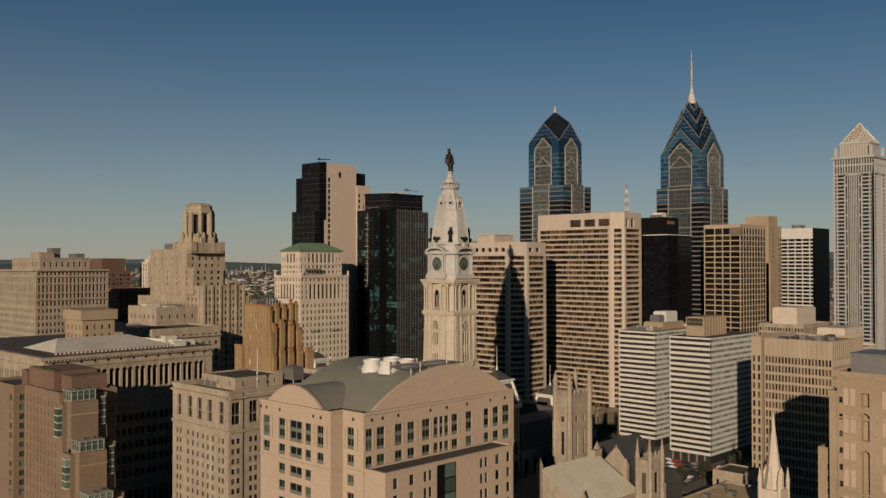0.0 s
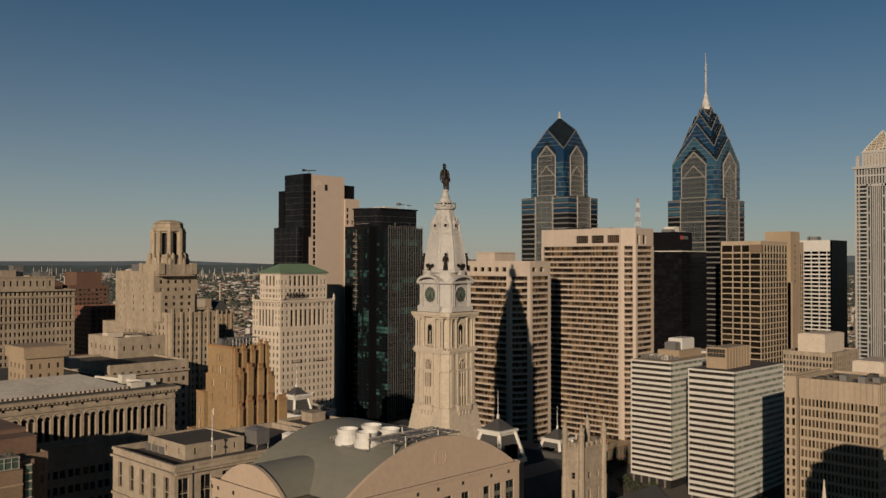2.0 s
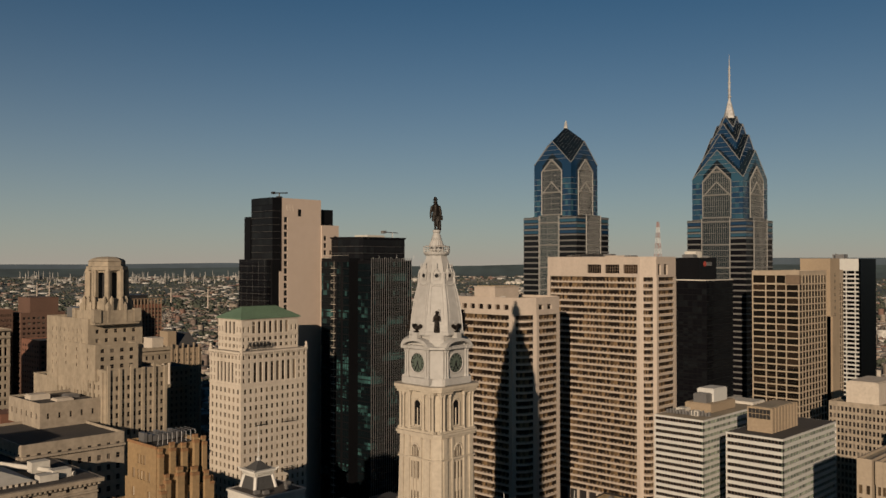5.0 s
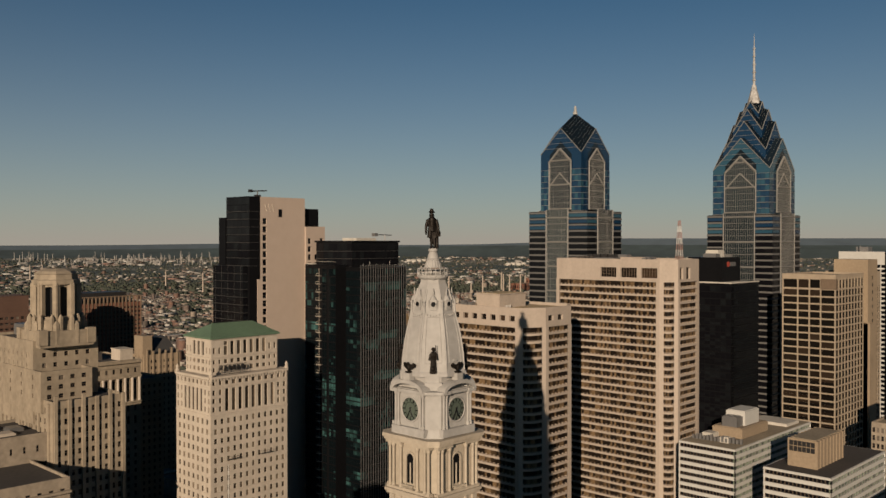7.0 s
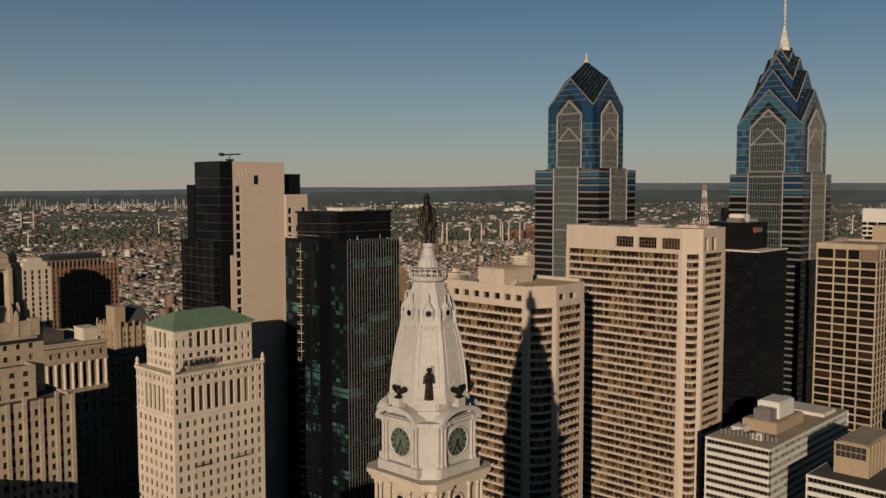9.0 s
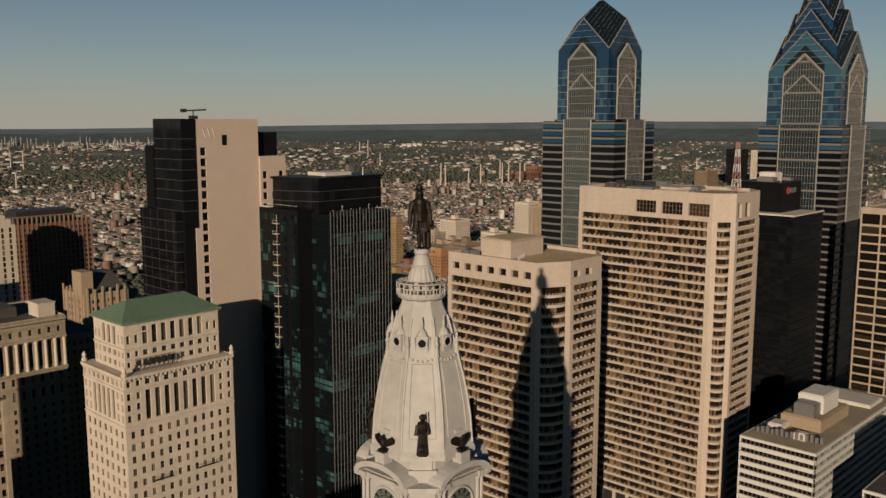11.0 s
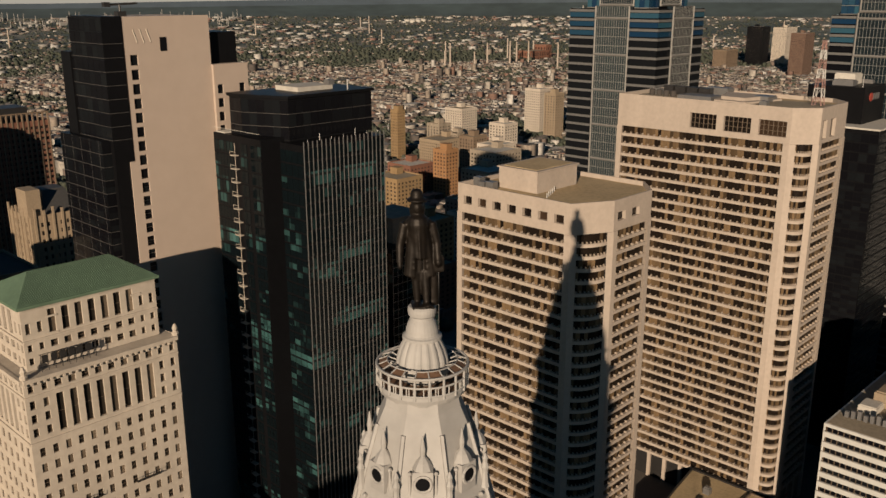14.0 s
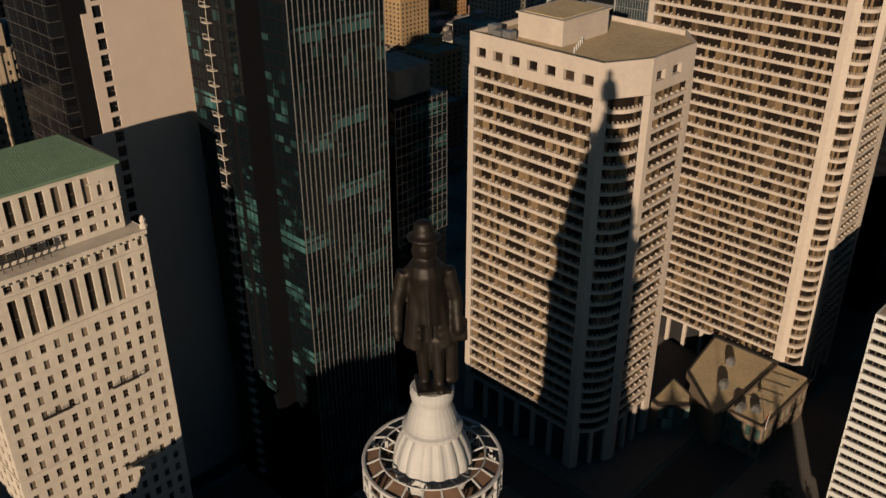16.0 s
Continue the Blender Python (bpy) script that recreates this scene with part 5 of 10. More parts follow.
CLOCK = material("clock_glass", (0.10, 0.125, 0.10), 0.35, vary=0.15, grain=0.8)
dials = four("clock_dial", m, CLOCK, hall, "grey-green glass dial")
m = Mesh()
for i in range(12):
    w = 2 * math.pi * i / 12
    c, s = math.cos(w), math.sin(w)
    m.beam((8.76, 2.2 * c, 112.0 + 2.2 * s), (8.76, 3.0 * c, 112.0 + 3.0 * s), 0.17, 4)
    a1 = 2 * math.pi * (i + 1) / 12
    for rr in (1.95, 3.08):
        m.beam((8.76, rr * c, 112.0 + rr * s), (8.76, rr * math.cos(a1), 112.0 + rr * math.sin(a1)), 0.06, 4)
marks = m.data("dial_marks", [BLACK_PANEL])
for dial in dials:
    new("dial_marks", marks).parent = dial
m = Mesh()
m.beam((8.82, 0.3, 112.6), (8.82, -1.35, 109.3), 0.16, 4)
m.beam((8.84, -0.2, 112.4), (8.84, 0.75, 110.0), 0.2, 4)
four("clock_pointer", m, BLACK_PANEL, hall)
# corner piers with figures
m = Mesh()
pm = [(8.3, 5.0), (5.0, 8.3), (4.0, 7.2), (7.2, 4.0)]
m.prism(pm, 105.2, 119.5)
m.prism([(x * 1.06, y * 1.06) for x, y in pm], 116.4, 117.3)
m.prism([(7.5, 5.2), (5.2, 7.5), (4.6, 6.8), (6.8, 4.6)], 119.5, 122.0)
m.prism([(7.8, 5.1), (5.1, 7.8), (4.5, 7.0), (7.0, 4.5)], 121.4, 121.8)
m.prism([(8.8, 5.0), (5.0, 8.8), (4.0, 7.2), (7.2, 4.0)], 104.9, 107.5)
four("corner_pier", m, TOWER_WHITE, hall)


def figure(s, faces=(0.7, 0.7)):
    """A robed standing figure as one plain shape."""
    g = Mesh()
    g.lathe([(0.95 * s, 0), (0.9 * s, 0.5 * s), (0.72 * s, 2.4 * s), (0.62 * s, 3.4 * s), (0.82 * s, 4.4 * s), (0.75 * s, 5.0 * s), (0.22 * s, 5.4 * s)], 9)
    g.ball((0, 0, 5.85 * s), 0.52 * s)
    g.beam((0.55 * s, -0.5 * s, 4.7 * s), (1.0 * s, -0.4 * s, 3.2 * s), 0.26 * s)
    g.beam((-0.5 * s, 0.55 * s, 4.7 * s), (-0.1 * s, 1.05 * s, 3.4 * s), 0.26 * s)
    g.beam((-0.1 * s, 1.0 * s, 3.4 * s), (0.1 * s, 0.9 * s, 6.9 * s), 0.09 * s)
    g.ball((0.6 * s, 0.5 * s, 1.2 * s), 0.75 * s)
    return g


m = figure(1.1)
data = m.data("corner_statue", [BRONZE])
for i in range(4):
    w = math.pi / 4 + math.pi / 2 * i
    ob = new("corner_statue", data)
    ob.location, ob.rotation_euler = (8.65 * math.cos(w), 8.65 * math.sin(w), 121.98), (0, 0, w - math.pi / 4)
    tagged(ob, "dark bronze standing figure on a white corner pedestal", "statue", "corner figures")
g = Mesh()
g.ball((0, 0, 1.3), 0.75, 0.8, 0.8, 1.4)
g.ball((0.5, 0, 2.5), 0.38)
for s in (-1, 1):
    g.loop([(0.1, s * 0.4, 1.9), (-0.2, s * 1.6, 2.7), (-0.3, s * 2.3, 2.3), (-0.3, s * 2.2, 1.6), (-0.2, s * 1.5, 1.2), (0, s * 0.6, 0.8)])
    g.loop([(0.25, s * 0.6, 0.8), (0.05, s * 1.5, 1.2), (-0.1, s * 2.2, 1.6), (-0.1, s * 2.3, 2.3), (0.05, s * 1.6, 2.7), (0.35, s * 0.4, 1.9)])
g.box(-0.7, 0.7, -0.7, 0.7, -0.1, 0.4)
data = g.data("eagle_statue", [BRONZE])
for i in range(4):
    w = math.pi / 2 * i
    ob = new("eagle_statue", data)
    ob.location, ob.rotation_euler = (9.2 * math.cos(w), 9.2 * math.sin(w), 121.95), (0, 0, w)
    tagged(ob, "dark bronze eagle with raised wings above the clock", "statue", "eagles above the clocks")
# eight-sided dome
K = 1 / math.cos(math.pi / 8)
dome = Mesh()
dome.lathe([(r * K, z) for r, z in ((9.0, 121.0), (9.0, 121.8), (8.55, 122.4), (8.4, 124), (8.1, 127), (7.6, 130.5), (6.9, 134), (6.0, 137.5), (5.35, 140), (4.75, 142.2), (4.2, 144.2), (3.5, 145.9), (3.3, 147))], 8, turn=math.pi / 8)
part("dome", dome, TOWER_WHITE, hall)
for i in range(8):
    w = math.pi / 8 + math.pi / 4 * i
    pts = [(8.5, 122.4), (8.15, 127), (7.65, 130.5), (6.95, 134), (6.05, 137.5), (5.4, 140), (4.8, 142.2), (4.25, 144.2)]
    ribs = Mesh()
    for (r0, z0), (r1, z1) in zip(pts, pts[1:]):
        ribs.beam((r0 * K * math.cos(w), r0 * K * math.sin(w), z0), (r1 * K * math.cos(w), r1 * K * math.sin(w), z1), 0.24, 5)
    part("dome_rib", ribs, TOWER_WHITE, hall)

# dormers with round windows
m = Mesh()
m.box(4.2, 6.0, -0.95, 0.95, 138.6, 141.4)
m.lathe([(0.1, 141.4), (1.0, 141.4), (0.65, 142.1), (0.22, 142.6), (0.28, 143.2), (0.05, 144.6)], 8, 5.1, 0)
for k in (-1, 1):
    m.beam((5.5, 1.2 * k, 138.4), (5.5, 1.2 * k, 140.8), 0.2, 6, r2=0.1)
    m.ball((5.5, 1.2 * k, 141.0), 0.22, rings=4, sides=6)
for i in range(14):
    a0, a1 = 2 * math.pi * i / 14, 2 * math.pi * (i + 1) / 14
    m.beam((6.0, 0.8 * math.cos(a0), 140.2 + 0.8 * math.sin(a0)), (6.0, 0.8 * math.cos(a1), 140.2 + 0.8 * math.sin(a1)), 0.16, 5)
hole = Mesh()
hole.loop([(6.04, 0.68 * math.cos(2 * math.pi * i / 16), 140.2 + 0.68 * math.sin(2 * math.pi * i / 16)) for i in range(16)])
dd, hd = m.data("dormer", [TOWER_WHITE]), hole.data("round_window", [BLACK_PANEL])
swag = Mesh()
for k in range(5):
    swag.ball((6.15, -1.6 + 0.8 * k, 137.5 - 0.35 * math.sin(math.pi * k / 4)), 0.26, rings=4, sides=6)
sg = swag.data("swag", [TOWER_WHITE])
for i in range(8):
    for name, d in (("dormer", dd), ("round_window", hd), ("swag", sg)):
        ob = new(name, d)
        ob.rotation_euler = (0, 0, math.pi / 4 * i)
        ob.parent = hall
for i in range(8):
    w = math.pi / 8 + math.pi / 4 * i
    f = Mesh()
    f.lathe([(0.5, 0), (0.35, 0.5), (0.28, 1.6), (0.4, 2.1), (0.22, 2.6), (0.3, 3.0), (0.05, 3.5)], 7)
    ob = part("dome_finial", f, TOWER_WHITE, hall)
    ob.location = (5.85 * K * math.cos(w), 5.85 * K * math.sin(w), 137.9)
# raised panels and thin courses on the eight faces of the dome
FACE = [(8.32, 124.6), (8.02, 127.4), (7.62, 130.4), (6.92, 133.9), (6.2, 136.8)]
rim_panel = Mesh()
for side in (-1, 1):
    for (r0, z0), (r1, z1) in zip(FACE, FACE[1:]):
        rim_panel.beam((r0 + 0.02, side * r0 * 0.27, z0), (r1 + 0.02, side * r1 * 0.27, z1), 0.1, 4)
for r0, z0 in (FACE[0], FACE[-1]):
    rim_panel.beam((r0 + 0.02, -r0 * 0.27, z0), (r0 + 0.02, r0 * 0.27, z0), 0.1, 4)
rim_data = rim_panel.data("dome_panel", [TOWER_WHITE])
hatch = Mesh()
hatch.box(8.15, 8.5, -0.7, 0.7, 124.9, 125.5)
hatch_data = hatch.data("dome_hatch", [TOWER_WHITE])
for i in range(8):
    for name, d in (("dome_panel", rim_data), ("dome_hatch", hatch_data)):
        ob = new(name, d)
        ob.rotation_euler = (0, 0, math.pi / 4 * i)
        ob.parent = hall
# viewing gallery below the statue
gal = Mesh()
gal.lathe([(3.3, 146.2), (3.5, 146.8), (4.1, 147.1), (4.25, 147.5), (4.25, 147.9)], 28)
part("gallery_floor", gal, TOWER_WHITE, hall)
deck = Mesh()
deck.lathe([(2.4, 147.85), (4.15, 147.93), (4.15, 147.96), (2.4, 147.96)], 28)
DECK = material("rusty_deck", (0.17, 0.095, 0.055), 0.8, vary=0.4, grain=1.5, stain=0.6)
part("gallery_deck", deck, DECK, hall)
for i in range(20):
    w = 2 * math.pi * i / 20
    c, s = math.cos(w), math.sin(w)
    r = Mesh()
    r.beam((4.3 * c, 4.3 * s, 147.6), (4.3 * c, 4.3 * s, 149.7), 0.12, 6)
    r.beam((4.3 * c, 4.3 * s, 149.65), (3.3 * c, 3.3 * s, 150.05), 0.07, 5)
    r.beam((3.3 * c, 3.3 * s, 150.05), (2.35 * c, 2.35 * s, 149.7), 0.07, 5)
    part("gallery_post", r, TOWER_WHITE, hall)
for i in range(40):
    w = 2 * math.pi * (i + 0.5) / 40
    if i % 5 == 4:
        continue
    g = Mesh()
    for a, b_, z0, z1 in ((-0.05, 0.05, 148.0, 148.85),):
        g.beam((4.28 * math.cos(w + a), 4.28 * math.sin(w + a), z0), (4.28 * math.cos(w + a), 4.28 * math.sin(w + a), z1), 0.07, 4)
        g.beam((4.28 * math.cos(w + b_), 4.28 * math.sin(w + b_), z0), (4.28 * math.cos(w + b_), 4.28 * math.sin(w + b_), z1), 0.07, 4)
    part("baluster", g, TOWER_WHITE, hall)
for z, r, t in ((148.0, 4.3, 0.10), (148.85, 4.3, 0.10), (149.7, 4.3, 0.14), (150.05, 3.3, 0.06)):
    ring = Mesh()
    n_ = 48
    for i in range(n_):
        w = 2 * math.pi * i / n_
        for k in range(6):
            q = 2 * math.pi * k / 6
            ring.v.append(((r + t * math.cos(q)) * math.cos(w), (r + t * math.cos(q)) * math.sin(w), z + t * math.sin(q)))
    for i in range(n_):
        for k in range(6):
            ring.f.append((i * 6 + k, (i + 1) % n_ * 6 + k, (i + 1) % n_ * 6 + (k + 1) % 6, i * 6 + (k + 1) % 6))
            ring.m.append(0)
    part("gallery_rail", ring, TOWER_WHITE, hall)
m = Mesh()
for i in range(20):
    if i % 3 == 1:
        continue
    a0, a1 = 2 * math.pi * (i + 0.06) / 20, 2 * math.pi * (i + 0.94) / 20
    m.quad((4.2 * math.cos(a0), 4.2 * math.sin(a0), 149.66), (4.2 * math.cos(a1), 4.2 * math.sin(a1), 149.66),
           (3.35 * math.cos(a1), 3.35 * math.sin(a1), 150.02), (3.35 * math.cos(a0), 3.35 * math.sin(a0), 150.02))
part("gallery_mesh", m, DECK, hall, kind="stuff")
# bell-shaped pedestal
bell = Mesh()
prof = [(1.9, 148.0), (2.3, 148.3), (2.5, 148.9), (2.54, 149.5), (2.44, 150.3), (2.16, 151.2), (1.78, 151.95), (1.6, 152.25)]
bell.lathe(prof, 72)
for i in range(len(prof) * 72):
    x, y, zz = bell.v[i]
    lobe = 0.93 + 0.07 * abs(math.sin(math.pi * (i % 72) / 72 * 16))
    bell.v[i] = (x * lobe, y * lobe, zz)
bell.lathe([(1.62, 152.1), (1.86, 152.15), (1.86, 152.4), (1.68, 152.5), (1.56, 152.65), (1.5, 153.1), (1.32, 153.7), (1.14, 154.05), (1.12, 154.3), (1.28, 154.45), (1.34, 154.8), (1.32, 155.15), (1.2, 155.3)], 28)
part("pedestal", bell, TOWER_WHITE, hall, smooth=False)

# ---- the bronze figure on top: one plain shape ----
st = Mesh()
Z = 155.25


def limb(a, b, r0, r1, n=9):
    st.beam((a[0], a[1], Z + a[2]), (b[0], b[1], Z + b[2]), r0, n, r2=r1)


# built facing +x, then turned to the north-east
limb((-0.05, -0.42, 0.1), (0.0, -0.48, 3.0), 0.34, 0.50)
limb((0.45, 0.42, 0.1), (0.05, 0.45, 3.0), 0.32, 0.52)
st.ball((0.2, -0.5, Z + 0.2), 0.40, 1.5, 0.8, 0.6)
st.ball((0.75, 0.5, Z + 0.2), 0.40, 1.5, 0.8, 0.6)
# the long coat, open in front and wider at the hem
for y, lean in ((-0.62, -0.35), (0.62, 0.35)):
    st.beam((-0.1, y + lean * 0.9, Z + 2.6), (0.0, y * 0.8, Z + 6.2), 0.72, 9, r2=0.62)
st.beam((-0.55, 0, Z + 2.4), (-0.2, 0, Z + 6.4), 0.95, 10, r2=0.7)
st.lathe([(0.95, Z + 4.2), (0.90, Z + 5.2), (1.0, Z + 6.3), (1.12, Z + 7.0), (0.95, Z + 7.5), (0.46, Z + 7.8), (0.42, Z + 8.0)], 14)
st.ball((-0.05, 0.0, Z + 7.0), 0.95, 0.72, 1.6, 0.6)
limb((-0.05, -1.30, 7.05), (0.05, -1.85, 5.3), 0.46, 0.42)
limb((0.05, -1.85, 5.3), (0.5, -2.0, 3.9), 0.42, 0.36)
st.ball((0.62, -2.02, Z + 3.65), 0.34, 1.1, 0.8, 1.0)
st.ball((0.45, -1.98, Z + 4.0), 0.46, 1.0, 0.9, 0.6)
limb((-0.05, 1.30, 7.05), (-0.05, 1.75, 5.3), 0.46, 0.42)
limb((-0.05, 1.75, 5.3), (0.45, 1.72, 4.0), 0.42, 0.34)
st.ball((0.6, 1.72, Z + 3.8), 0.34)
st.ball((0.1, 0, Z + 8.35), 0.62, 0.95, 0.88, 1.1)
st.ball((-0.15, 0, Z + 8.1), 0.8, 0.8, 1.02, 1.0)
st.lathe([(0.98, Z + 8.82), (1.04, Z + 8.96), (0.66, Z + 9.1), (0.6, Z + 9.45), (0.46, Z + 9.72), (0.1, Z + 9.82)], 14)
st.beam((-0.5, 1.2, Z), (-0.3, 1.35, Z + 3.2), 0.6, 8, r2=0.46)
st.box(0.3, 0.48, 1.35, 2.35, Z + 2.9, Z + 4.3)
st.box(-1.1, 1.05, -1.05, 1.15, Z - 0.05, Z + 0.2)
st.beam((0.95, -0.05, Z + 3.2), (0.98, -0.05, Z + 7.2), 0.09, 5)
for k in range(7):
    for y in (-0.95, 0.95):
        st.beam((0.55, y * 0.55, Z + 3.4 + 0.5 * k), (0.3, y, Z + 3.25 + 0.5 * k), 0.16, 5)
for i in range(len(st.v)):
    x, y, z = st.v[i]
    st.v[i] = (x * 0.94, (y - 0.045 * (z - Z)) * 0.94, Z + (z - Z) * 1.125)
statue = tagged(new("top_statue", st.data("top_statue", [BRONZE], True)), "dark bronze standing figure in hat and long coat", "statue")
statue.rotation_euler = (0, 0, radians(52))
rm = statue.modifiers.new("shape", "REMESH")
rm.mode, rm.voxel_size, rm.use_smooth_shade = "VOXEL", 0.1, True
sm = statue.modifiers.new("soften", "SMOOTH")
sm.factor, sm.iterations = 0.5, 2

# ---- the hall itself: four wings with dark mansard roofs ----
b = Building("city_hall", "grey stone city hall wings with dark mansard roofs", "city hall", (0, -50, 0), LIMESTONE, (WINDOW, WINDOW_J), 90)
HN, HS = 46, -100


def wing(x0, x1, y0, y1, top=31):
    ex, nx = max(2, int((y1 - y0) / 6)), max(2, int((x1 - x0) / 6))
    b.block(x0, x1, y0, y1, 0, top, evenly(ex, y1 - y0, 0.45), evenly(nx, x1 - x0, 0.45), [(3, 8), (11, 17), (20, 27)], back=False)
    r = Mesh()
    i = 4
    r.prism([(x0, y0), (x1, y0), (x1, y1), (x0, y1)], top, top + 11, poly_top=[(x0 + i, y0 + i), (x1 - i, y0 + i), (x1 - i, y1 - i), (x0 + i, y1 - i)])
    part("mansard_roof", r, SLATE, b.root)
    b.lines((x1, y0), (x1, y1), [top - 0.6, 18], 0.7, 0.6)
    b.lines((x1, y1), (x0, y1), [top - 0.6, 18], 0.7, 0.6)


wing(44, 64, HS + 8, HN - 8)
wing(-64, -44, HS + 8, HN - 8)
wing(16, 44, HN - 24, HN - 2)
wing(-44, 1, HN - 24, HN - 2)
wing(-44, 44, HS, HS + 20)
b.body.box(-13.6, 13.6, -13.6, 13.6, 0, 41)
b.body.box(-12, 1.4, 13.6, 24, 0, 36)


def pavilion(cx, cy, a=7.0, base=51, top=61.5):
    b.block(cx - a, cx + a, cy - a, cy + a, 0, base, evenly(3, 2 * a, 0.4), evenly(3, 2 * a, 0.4), [(3, 8), (11, 17), (20, 27), (30, 35)], back=False)
    p = Mesh()
    sq = [(cx - a, cy - a), (cx + a, cy - a), (cx + a, cy + a), (cx - a, cy + a)]
    i = 2.6
    up = [(cx - a + i, cy - a + i), (cx + a - i, cy - a + i), (cx + a - i, cy + a - i), (cx - a + i, cy + a - i)]
    p.prism(sq, base, top, poly_top=up)
    part("mansard_roof", p, SLATE, b.root)
    w = Mesh()
    w.prism([(x * 1.0, y) for x, y in [(cx - a - 0.8, cy - a - 0.8), (cx + a + 0.8, cy - a - 0.8), (cx + a + 0.8, cy + a + 0.8), (cx - a - 0.8, cy + a + 0.8)]], base - 1, base + 0.6)
    for sx in (-1, 1):
        for sy in (-1, 1):
            w.beam((cx + sx * a, cy + sy * a, base), (cx + sx * (a - i), cy + sy * (a - i), top), 0.8, 6)
    w.box(cx - a + i - 0.25, cx + a - i + 0.25, cy - a + i - 0.25, cy + a - i + 0.25, top - 2.6, top)
    w.box(cx - a + i - 1.1, cx + a - i + 1.1, cy - a + i - 1.1, cy + a - i + 1.1, top, top + 0.9)
    for s in (-1, 1):
        w.box(cx + a - 3, cx + a + 0.3, cy - 2.6, cy + 2.6, base, base + 6)
        w.box(cx - 2.6, cx + 2.6, cy + a - 3, cy + a + 0.3, base, base + 6)
    part("white_trim", w, CUPOLA_WHITE, b.root, "white painted dormers and hips")
    t = Mesh()
    t.prism(up, top + 0.9, top + 4.6, poly_top=[(cx - 0.6, cy - 0.6), (cx + 0.6, cy - 0.6), (cx + 0.6, cy + 0.6), (cx - 0.6, cy + 0.6)])
    part("cap_roof", t, SLATE, b.root)
    f = Mesh()
    f.lathe([(0.5, top + 4.4), (0.5, top + 6), (0.15, top + 6.4), (0.08, top + 15)], 6, cx, cy)
    part("finial", f, WHITE_METAL, b.root)


pavilion(-58, 14, 7.0, 37, 46)
# south pavilion: a broad deck on arched slate sides with a tapered cupola
DX, DY, DA = 1.1, -94.9, 10.6
b.block(DX - DA, DX + DA, DY - DA, DY + DA, 0, 40, evenly(4, 2 * DA, 0.4), evenly(4, 2 * DA, 0.4), [(3, 8), (11, 17), (20, 27), (30, 36)], back=False)
slate = Mesh()
slate.prism([(DX - DA, DY - DA), (DX + DA, DY - DA), (DX + DA, DY + DA), (DX - DA, DY + DA)], 40, 52, poly_top=[(DX - 9.6, DY - 9.6), (DX + 9.6, DY - 9.6), (DX + 9.6, DY + 9.6), (DX - 9.6, DY + 9.6)])
part("slate_side", slate, SLATE, b.root)
for nx, ny in ((1, 0), (0, 1), (-1, 0), (0, -1)):
    def on_side(u, z, out=0.0):
        return (DX + nx * (DA + out) - ny * u, DY + ny * (DA + out) + nx * u, z)

    wall = Mesh()
    steps = 26
    low_edge = []
    for k in range(steps + 1):
        u = -DA - 0.3 + (2 * DA + 0.6) * k / steps
        low_edge.append((u, 43 + 6.9 * math.sqrt(max(0.0, 1 - (u / 8.7) ** 2)) if abs(u) < 8.7 else 40))
    for (u0, z0), (u1, z1) in zip(low_edge, low_edge[1:]):
        wall.quad(on_side(u0, z0, 0.35), on_side(u1, z1, 0.35), on_side(u1, 51.4, 0.35), on_side(u0, 51.4, 0.35))
        wall.quad(on_side(u0, z0, -0.8), on_side(u1, z1, -0.8), on_side(u1, z1, 0.35), on_side(u0, z0, 0.35))
    part("arched_wall", wall, CUPOLA_WHITE, b.root)
    rim = Mesh()
    for (u0, z0), (u1, z1) in zip(low_edge, low_edge[1:]):
        if z0 > 40.1 and z1 > 40.1:
            rim.beam(on_side(u0, z0 + 0.3, 0.4), on_side(u1, z1 + 0.3, 0.4), 0.4, 6)
    part("arched_rim", rim, CUPOLA_WHITE, b.root)
    for u in (-5.2, 0.0, 5.2):
        dormer = Mesh()
        c = on_side(u, 0, 0.3)
        dormer.box(c[0] - 0.75, c[0] + 0.75, c[1] - 0.75, c[1] + 0.75, 42, 44.6)
        dormer.lathe([(0.9, 44.6), (0.95, 44.9), (0.6, 45.5), (0.35, 46.1), (0.4, 46.5), (0.05, 47)], 8, c[0], c[1])
        part("lucarne", dormer, CUPOLA_WHITE, b.root)
rim = Mesh()
for a_, z0, z1 in ((10.9, 51, 51.6), (11.3, 51.6, 52.6), (11.7, 52.6, 53.4)):
    rim.prism([(DX + x * (a_ - 0.9 * c), DY + y * (a_ - 0.9 * (1 - c))) for x, y, c in ((1, -1, 1), (1, -1, 0), (1, 1, 0), (1, 1, 1), (-1, 1, 1), (-1, 1, 0), (-1, -1, 0), (-1, -1, 1))], z0, z1)
part("deck_cornice", rim, CUPOLA_WHITE, b.root)
dk = Mesh()
dk.box(DX - 10.2, DX + 10.2, DY - 10.2, DY + 10.2, 53.4, 53.45)
part("deck", dk, ROOF_DARK, b.root)
UX, UY = 2.1, -99.1


def square(a):
    return [(UX - a, UY - a), (UX + a, UY - a), (UX + a, UY + a), (UX - a, UY + a)]


